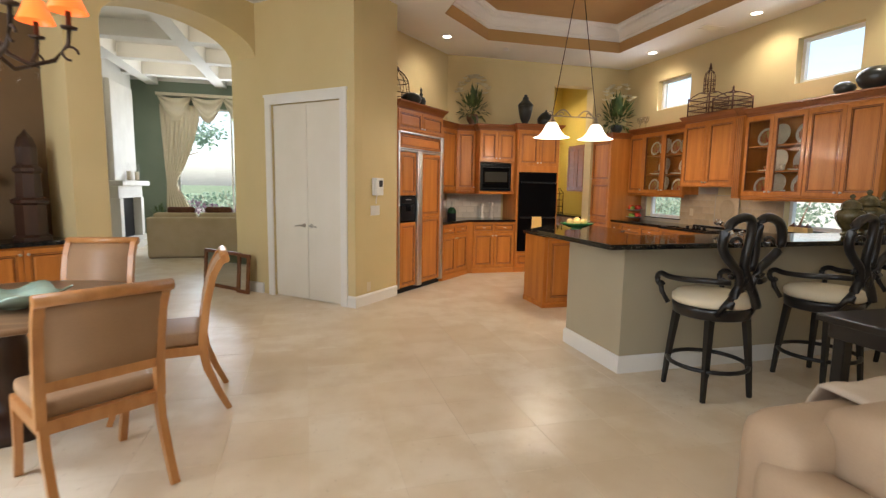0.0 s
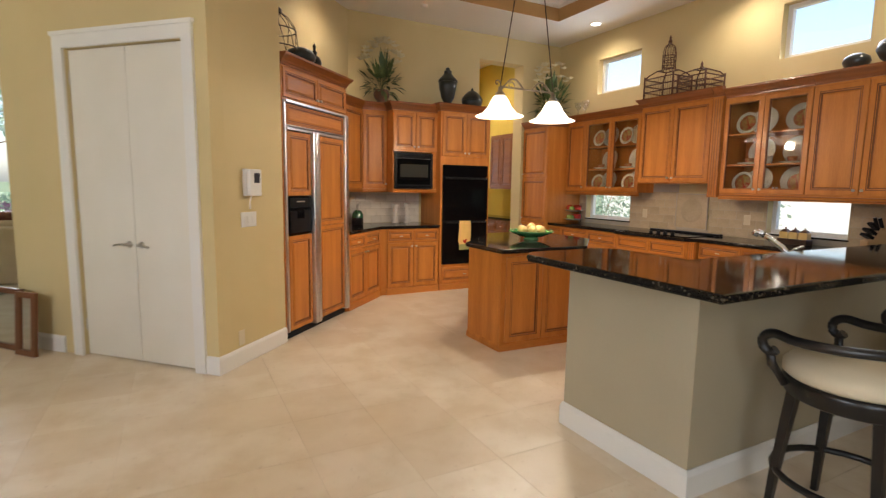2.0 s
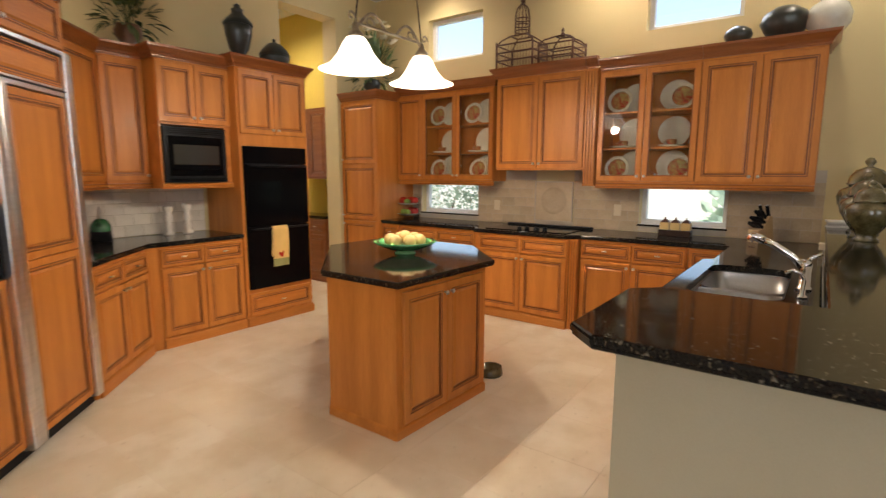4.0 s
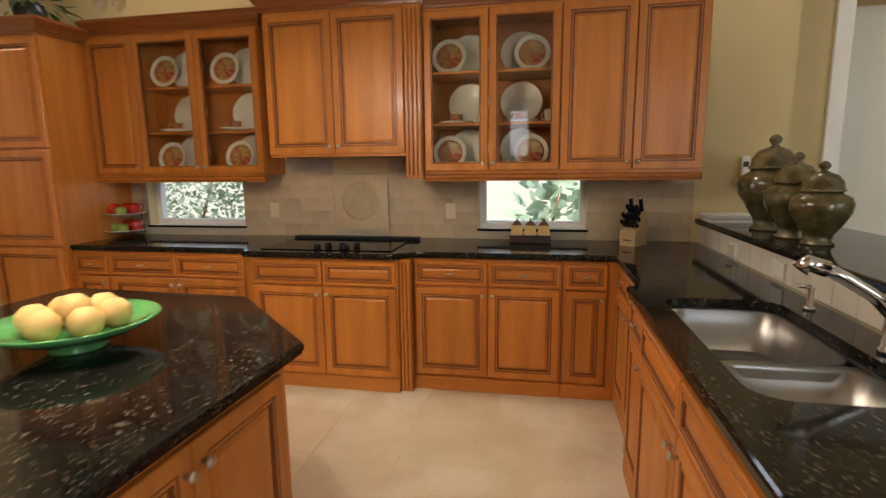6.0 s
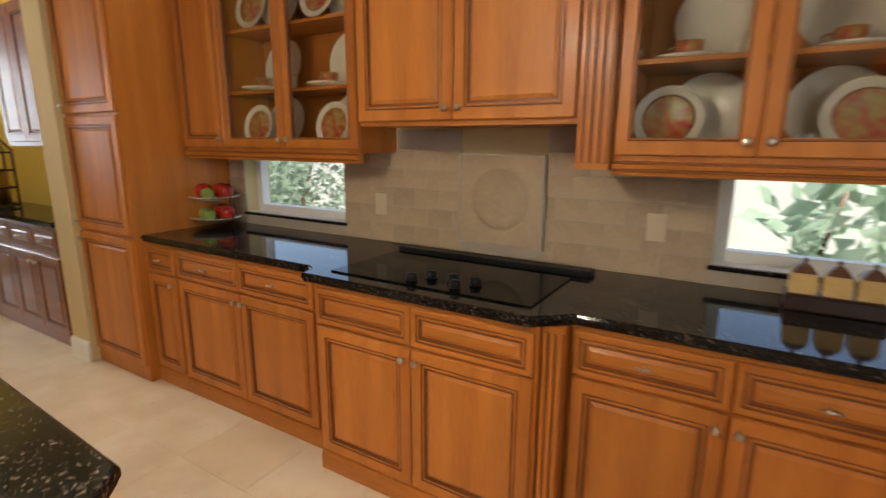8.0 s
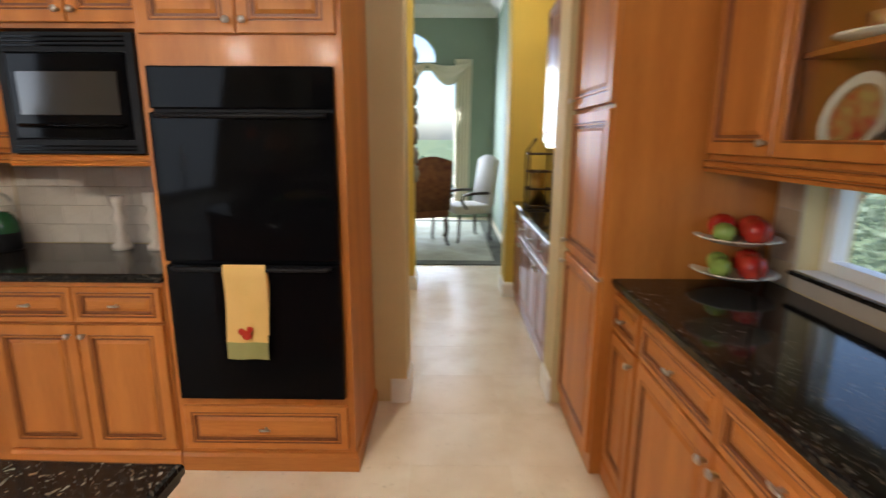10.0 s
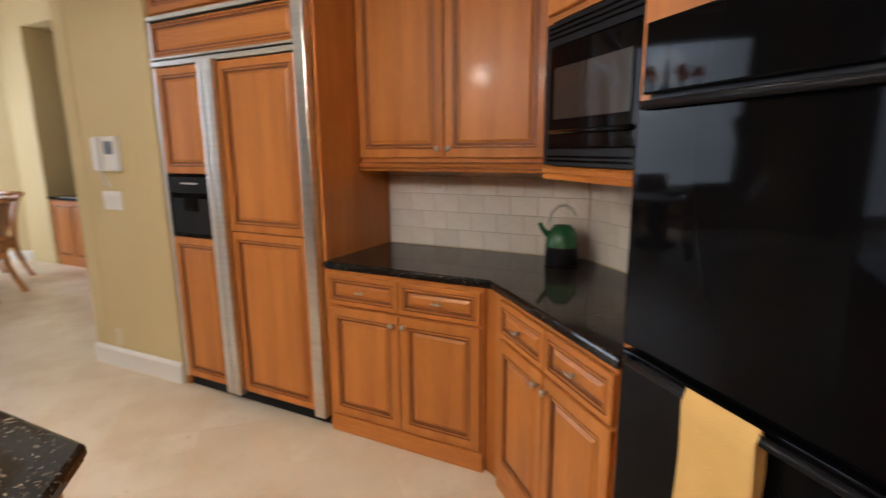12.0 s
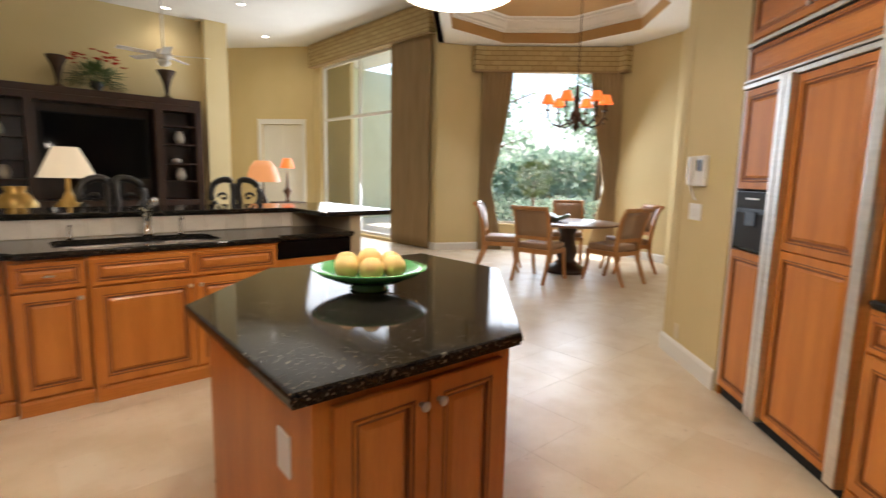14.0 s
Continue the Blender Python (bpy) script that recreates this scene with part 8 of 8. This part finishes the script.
def host_chair(m, fabric, label):
    t = thing("dining_armchair", m, label, "chair", "dining room chairs")
    for sx in (-1, 1):
        for sy in (-1, 1):
            bm = bmesh.new()
            tube(bm, [(sx * 0.25, sy * 0.23, 0.42), (sx * 0.27, sy * 0.25, 0.25), (sx * 0.25, sy * 0.24, 0.08), (sx * 0.27, sy * 0.27, 0.0)], 0.026, 8, taper=0.7)
            part("leg", bm, DARKWOOD, t)
        bm = bmesh.new()
        tube(bm, [(sx * 0.29, -0.20, 0.70), (sx * 0.30, 0.05, 0.70), (sx * 0.30, 0.20, 0.68), (sx * 0.29, 0.22, 0.60), (sx * 0.28, 0.14, 0.48)], 0.022, 8)
        part("arm", bm, DARKWOOD, t)
    part("seat", rounded_pad(0.58, 0.54, 0.13, 0.04), fabric, t, m=pose(0, 0, 0.40))
    bm = bmesh.new()
    rows = []
    for x in range(13):
        u = -0.29 + 0.58 * x / 12
        top = 1.16 + 0.07 * math.cos(u / 0.29 * 1.57)
        rows.append([bm.verts.new(v) for v in ((u, -0.21, 0.50), (u, -0.30, top), (u, -0.36, top), (u, -0.28, 0.50))])
    for a, b in zip(rows, rows[1:]):
        for j in range(4):
            bm.faces.new((a[j], b[j], b[(j + 1) % 4], a[(j + 1) % 4])).smooth = j in (0, 2)
    bm.faces.new(rows[0]), bm.faces.new(rows[-1][::-1])
    part("backrest", bm, fabric, t)
    return t


host_chair(pose(5.33, 14.95, 0.012, 0, 0, 25), BROCADE, "high-backed dining armchair in dark red brocade")
host_chair(pose(5.97, 15.35, 0.012, 0, 0, 112), STRIPE, "dining armchair in pale striped fabric with dark arms")
DN = pose(3.0, 17.48, 0)
drape("curtain", DN @ pose(2.80, 0, 0.1), 0.30, 0.26, 2.75, 0, "cream curtain beside the dining room window", DRAPEPALE, 5)
t = thing("swag_valance", DN, "cream swag over the dining room window", "valance")
bm = bmesh.new()
rows = []
for j in range(7):
    v = j / 6
    rows.append([bm.verts.new((1.55 + 1.5 * k / 16, -0.14 - 0.03 * math.sin(v * 12), 2.78 - 0.04 * v - (0.30 * v + 0.05) * abs(math.sin(2 * math.pi * k / 16)))) for k in range(17)])
for a, b in zip(rows, rows[1:]):
    for k in range(16):
        bm.faces.new((a[k], b[k], b[k + 1], a[k + 1])).smooth = True
c = part("swag", bm, DRAPEPALE, t)
c.modifiers.new("thick", "SOLIDIFY").thickness = 0.006
bm = bmesh.new()
sweep(bm, [(3.0, 17.5, H - 0.2), (6.52, 17.5, H - 0.2), (6.52, 13.0, H - 0.2)], [(0, 0), (0.02, 0), (0.04, 0.06), (0.12, 0.15), (0.13, 0.19), (0, 0.19)])
structure("trim_5", bm, WHITE, "white crown moulding of the dining room", "trim")


# ---- garden ----
def hedge(name, x0, y0, x1, y1, h, depth, seed, label, n=1400, size=0.10, material=None, z0=-0.15):
    """Clipped or loose shrub mass of many single leaves over a dark core."""
    random.seed(seed)
    L = math.hypot(x1 - x0, y1 - y0)
    ang = math.degrees(math.atan2(y1 - y0, x1 - x0))
    t = thing(name, pose(x0, y0, z0, 0, 0, ang), label, "shrub")
    verts, faces = [], []
    for i in range(n):
        u, w = random.random() * L, random.gauss(0, 0.35) * depth
        z = h * (random.random() ** 0.8) * (0.82 + 0.25 * noise.noise((u * 0.8, seed, 0)))
        c = Vector((u, w, z))
        d = Vector((random.uniform(-1, 1), random.uniform(-1, 1), random.uniform(-0.3, 1))).normalized()
        s = d.cross(Vector((random.uniform(-1, 1), random.uniform(-1, 1), random.uniform(-1, 1)))).normalized()
        k = size * random.uniform(0.6, 1.3)
        b = len(verts)
        verts += [c, c + d * k * 0.5 + s * k * 0.28, c + d * k, c + d * k * 0.5 - s * k * 0.28]
        faces.append((b, b + 1, b + 2, b + 3))
    me = bpy.data.meshes.new("leaves")
    me.from_pydata([tuple(v) for v in verts], [], faces)
    me.materials.append(material or LEAF2)
    ob = new("leaves", me)
    ob.parent = t
    ob["kind"] = "stuff"
    bm = bmesh.new()
    for i in range(max(2, int(L / 0.7))):
        u = L * (i + 0.5) / max(2, int(L / 0.7))
        tube(bm, [(u, 0, 0), (u + 0.1, 0.05, h * 0.45), (u - 0.05, -0.08, h * 0.8)], 0.03, 5, taper=0.4)
    part("stems", bm, TERRA, t)
    return t


def tree(x, y, h, seed, label, crown=2.2, n=2600):
    random.seed(seed)
    t = thing("tree", pose(x, y, -0.16), label, "tree")
    bm = bmesh.new()
    tube(bm, [(0, 0, 0), (0.06, 0.03, h * 0.25), (-0.05, 0.08, h * 0.5), (0.05, 0, h * 0.75)], 0.16, 9, taper=0.35)
    for i in range(9):
        a = i * 2.4
        z = h * (0.35 + 0.045 * i)
        L = crown * random.uniform(0.5, 0.85)
        tube(bm, [(0, 0, z), (L * 0.5 * math.cos(a), L * 0.5 * math.sin(a), z + L * 0.35), (L * math.cos(a), L * math.sin(a), z + L * 0.5)], 0.05, 6, taper=0.3)
    part("trunk", bm, TERRA, t)
    verts, faces = [], []
    clumps = [(Vector((random.gauss(0, 0.5), random.gauss(0, 0.5), 0)) * crown * 0.75 + Vector((0, 0, h * random.uniform(0.42, 1.0))), random.uniform(0.4, 0.9)) for _ in range(26)]
    for i in range(n):
        c0, r = random.choice(clumps)
        c = c0 + Vector((random.gauss(0, 0.45), random.gauss(0, 0.45), random.gauss(0, 0.35))) * r
        d = Vector((random.uniform(-1, 1), random.uniform(-1, 1), random.uniform(-0.8, 0.6))).normalized()
        s = d.cross(Vector((random.uniform(-1, 1), random.uniform(-1, 1), random.uniform(-1, 1)))).normalized()
        k = random.uniform(0.14, 0.30)
        b = len(verts)
        verts += [c, c + d * k * 0.5 + s * k * 0.28, c + d * k, c + d * k * 0.5 - s * k * 0.28]
        faces.append((b, b + 1, b + 2, b + 3))
    me = bpy.data.meshes.new("crown")
    me.from_pydata([tuple(v) for v in verts], [], faces)
    me.materials.append(LEAF2)
    ob = new("crown", me)
    ob.parent = t
    ob["kind"] = "stuff"
    return t


hedge("garden_hedge", 9.4, 8.3, 9.4, 12.8, 1.9, 0.8, 31, "dense garden hedge outside the kitchen, its green lightened for glare", 6000, 0.085)
hedge("garden_hedge", 9.3, 3.4, 9.3, 6.75, 1.8, 0.8, 37, "large-leaved shrub outside the kitchen window", 900, 0.24)
hedge("garden_hedge", -21, -16, -24, 16, 3.8, 2.0, 38, "far line of leafy trees beyond the garden", 7000, 0.55)
hedge("garden_hedge", -5.5, -1.5, -8.5, 3.5, 1.1, 0.8, 32, "low green garden hedge beyond the nook window", 2600, 0.15)
random.seed(33)
t = thing("topiary_bush", pose(-4.1, 1.92, 0.005), "dark green ball topiary on a bare stem in a stone pot", "shrub")
bm = bmesh.new()
lathe(bm, [(0, 0), (0.20, 0), (0.26, 0.40), (0.29, 0.42), (0.28, 0.46), (0.22, 0.44), (0, 0.42)], 20)
part("pot", bm, STONEW, t)
bm = bmesh.new()
tube(bm, [(0, 0, 0.42), (0.02, 0.01, 0.8), (0, 0, 1.3)], 0.035, 7)
part("stem", bm, TERRA, t)
bm = bmesh.new()
for i in range(1500):
    d = Vector((random.gauss(0, 1), random.gauss(0, 1), random.gauss(0, 1))).normalized()
    c = Vector((0, 0, 1.38)) + d * 0.40 * random.uniform(0.75, 1.02)
    leaf(bm, c, c + (d + Vector((random.uniform(-1, 1), random.uniform(-1, 1), random.uniform(-1, 1))) * 0.7).normalized() * 0.09, 0.018)
tagged(part("leaves", bm, LEAF, t), kind="stuff")
hedge("garden_hedge", -4.2, 20.5, 4.0, 20.5, 1.5, 1.0, 34, "green shrubs outside the living room", 3400, 0.16)
hedge("flowering_bush", -3.2, 19.2, -0.2, 19.2, 1.15, 0.7, 35, "pink blossoming bush outside the living room", 1500, 0.13, PINK)
hedge("garden_hedge", 2.6, 20.2, 8.2, 20.2, 1.35, 1.0, 36, "green shrubs outside the dining room", 2400, 0.16)
for i, (x, y, h) in enumerate(((-9.5, 1.5, 6.0), (-7.6, -3.2, 5.5), (-12.5, -1.5, 7.5), (-9.5, 5.0, 6.5), (1.0, 25.0, 6.0), (-4.5, 25.0, 6.5))):
    tree(x, y, h, 50 + i, "leafy garden tree with an uneven crown", 2.3)
bm = bmesh.new()
prism(bm, [(-7.5, -5), (-0.75, -5), (-0.75, 2.36), (-1.45, 2.62), (-3.3, 4.45), (-3.3, 5.9), (-7.5, 5.9)], -0.158, 0.004)
structure("patio", bm, STONEW, "pale stone garden patio", "patio")
bm = bmesh.new()
box(bm, -7.4, -4.6, 0.005, -0.76, -4.3, 4.6)
structure("wall_wing", bm, CREAMWALL, "cream stucco wall of the house wing", "wall")
# Added white backdrop that makes the view through the low windows bright.
bm = bmesh.new()
box(bm, 11.6, 2.0, -0.158, 11.8, 14.0, 1.75)
structure("garden_backdrop", bm, WHITE, "white backdrop added behind the hedges to brighten the window view", "wall")


# ---- tiled surfaces ----
def box_mesh(name, w, d, h, material, bevel=0.0015):
    bm = cbox(-w / 2, -d / 2, -h, w / 2, d / 2, 0, bevel)
    bmesh.ops.recalc_face_normals(bm, faces=bm.faces[:])
    me = bpy.data.meshes.new(name)
    bm.to_mesh(me)
    bm.free()
    me.materials.append(material)
    return me


def piece(name, me, parent, m):
    ob = new(name, me)
    ob.parent = parent
    ob.matrix_basis = m
    return ob


def splash(name, m, w, h, tw, th, mats, label, holes=(), z0=0.924):
    """Stone tiles in running rows on a bed of grout: local x along the wall, z up."""
    bm = bmesh.new()
    wall_cells(bm, w, h, 0.006, holes)
    bed = tagged(finish(name, bm, GROUT, m=m @ pose(0, -0.008, z0)), label, "backsplash", kind="structure")
    me = {}
    rows = int(math.ceil(h / th))
    for j in range(rows):
        za, zb = j * th, min((j + 1) * th, h)
        x = -(tw / 2 if j % 2 else 0)
        while x < w:
            a, b = max(x, 0), min(x + tw, w)
            x += tw
            spans = [(a, b)]
            for h0, h1, z1, z2 in holes:
                if zb > z1 + 0.004 and za < z2 - 0.004:
                    spans = [q for p, r in spans for q in (((p, min(r, h0)) if p < h0 else None), ((max(p, h1), r) if r > h1 else None)) if q]
            for p, r in spans:
                if r - p < 0.012 or zb - za < 0.012:
                    continue
                key = (round(r - p, 3), round(zb - za, 3))
                if key not in me:
                    me[key] = box_mesh("tile", key[0] - 0.003, key[1] - 0.003, 0.008, mats)
                piece("tile", me[key], bed, pose((p + r) / 2, -0.001 - random.uniform(0, 0.0012), (za + zb) / 2, 90))
    return bed


random.seed(77)
splash("backsplash", pose(7.0, 9.915, 0, 0, 0, -90), 4.395, 0.50, 0.152, 0.10, TILE, "tumbled beige travertine backsplash",
       [(9.915 - 9.77, 9.915 - 8.89, 0.055, 0.60), (9.915 - 6.99, 9.915 - 6.217, 0.055, 0.60), (9.915 - 8.117, 9.915 - 7.673, 0.05, 0.60)])
splash("backsplash_2", pose(2.56, 9.72, 0, 0, 0, 45), 1.17, 0.46, 0.152, 0.10, TILEPALE, "pale tumbled travertine corner backsplash, lightened further for window light")
splash("backsplash_3", pose(3.40, 10.55, 0), 1.05, 0.46, 0.152, 0.10, TILEPALE, "pale tumbled travertine corner backsplash, lightened further for window light")
splash("backsplash_4", pose(7.0, 5.47, 0, 0, 0, 180), 3.29, 0.125, 0.152, 0.125, TILEPALE, "pale travertine strip between worktop and bar")
splash("backsplash_5", pose(3.447, 5.48, 0, 0, 0, 90), 0.55, 0.125, 0.152, 0.125, TILEPALE, "pale travertine strip at the end of the bar")

# floor: large square tiles laid square to the walls, joints barely open
TS = 0.457
tile_me = box_mesh("floor_tile", TS - 0.0012, TS - 0.0012, 0.012, FLOORTILE, 0.0004)
random.seed(99)
near, far = [], []
for i in range(-45, 46):
    for j in range(-45, 46):
        x, y = 3.0 + i * TS, 7.0 + j * TS
        if -6.2 < x < 6.97 and -5.6 < y < 17.9:
            near.append((x, y)) if (-0.9 < x < 7.2 and 2.6 < y < 13.0) else far.append((x, y))
near.sort(key=lambda p: (p[0] - 3.2) ** 2 + (p[1] - 7.2) ** 2)
far += near[300:]
for x, y in near[:300]:
    piece("floor_tile", tile_me, floor, pose(x, y, random.uniform(-0.0003, 0.0), 0, 0, 90 * random.randrange(4)))
bm = bmesh.new()
half = (TS - 0.0012) / 2
verts, faces = [], []
for x, y in far:
    b = len(verts)
    verts += [(x + sx * half, y + sy * half, z) for z in (0, -0.012) for sx, sy in ((-1, -1), (1, -1), (1, 1), (-1, 1))]
    faces += [(b, b + 1, b + 2, b + 3)] + [(b + k, b + 4 + k, b + 4 + (k + 1) % 4, b + (k + 1) % 4) for k in range(4)]
bm.free()
me = bpy.data.meshes.new("far_floor_tiles")
me.from_pydata(verts, [], faces)
me.materials.append(FLOORTILE)
ob = new("far_floor_tiles", me)
ob.parent = floor
ob["kind"] = "stuff"
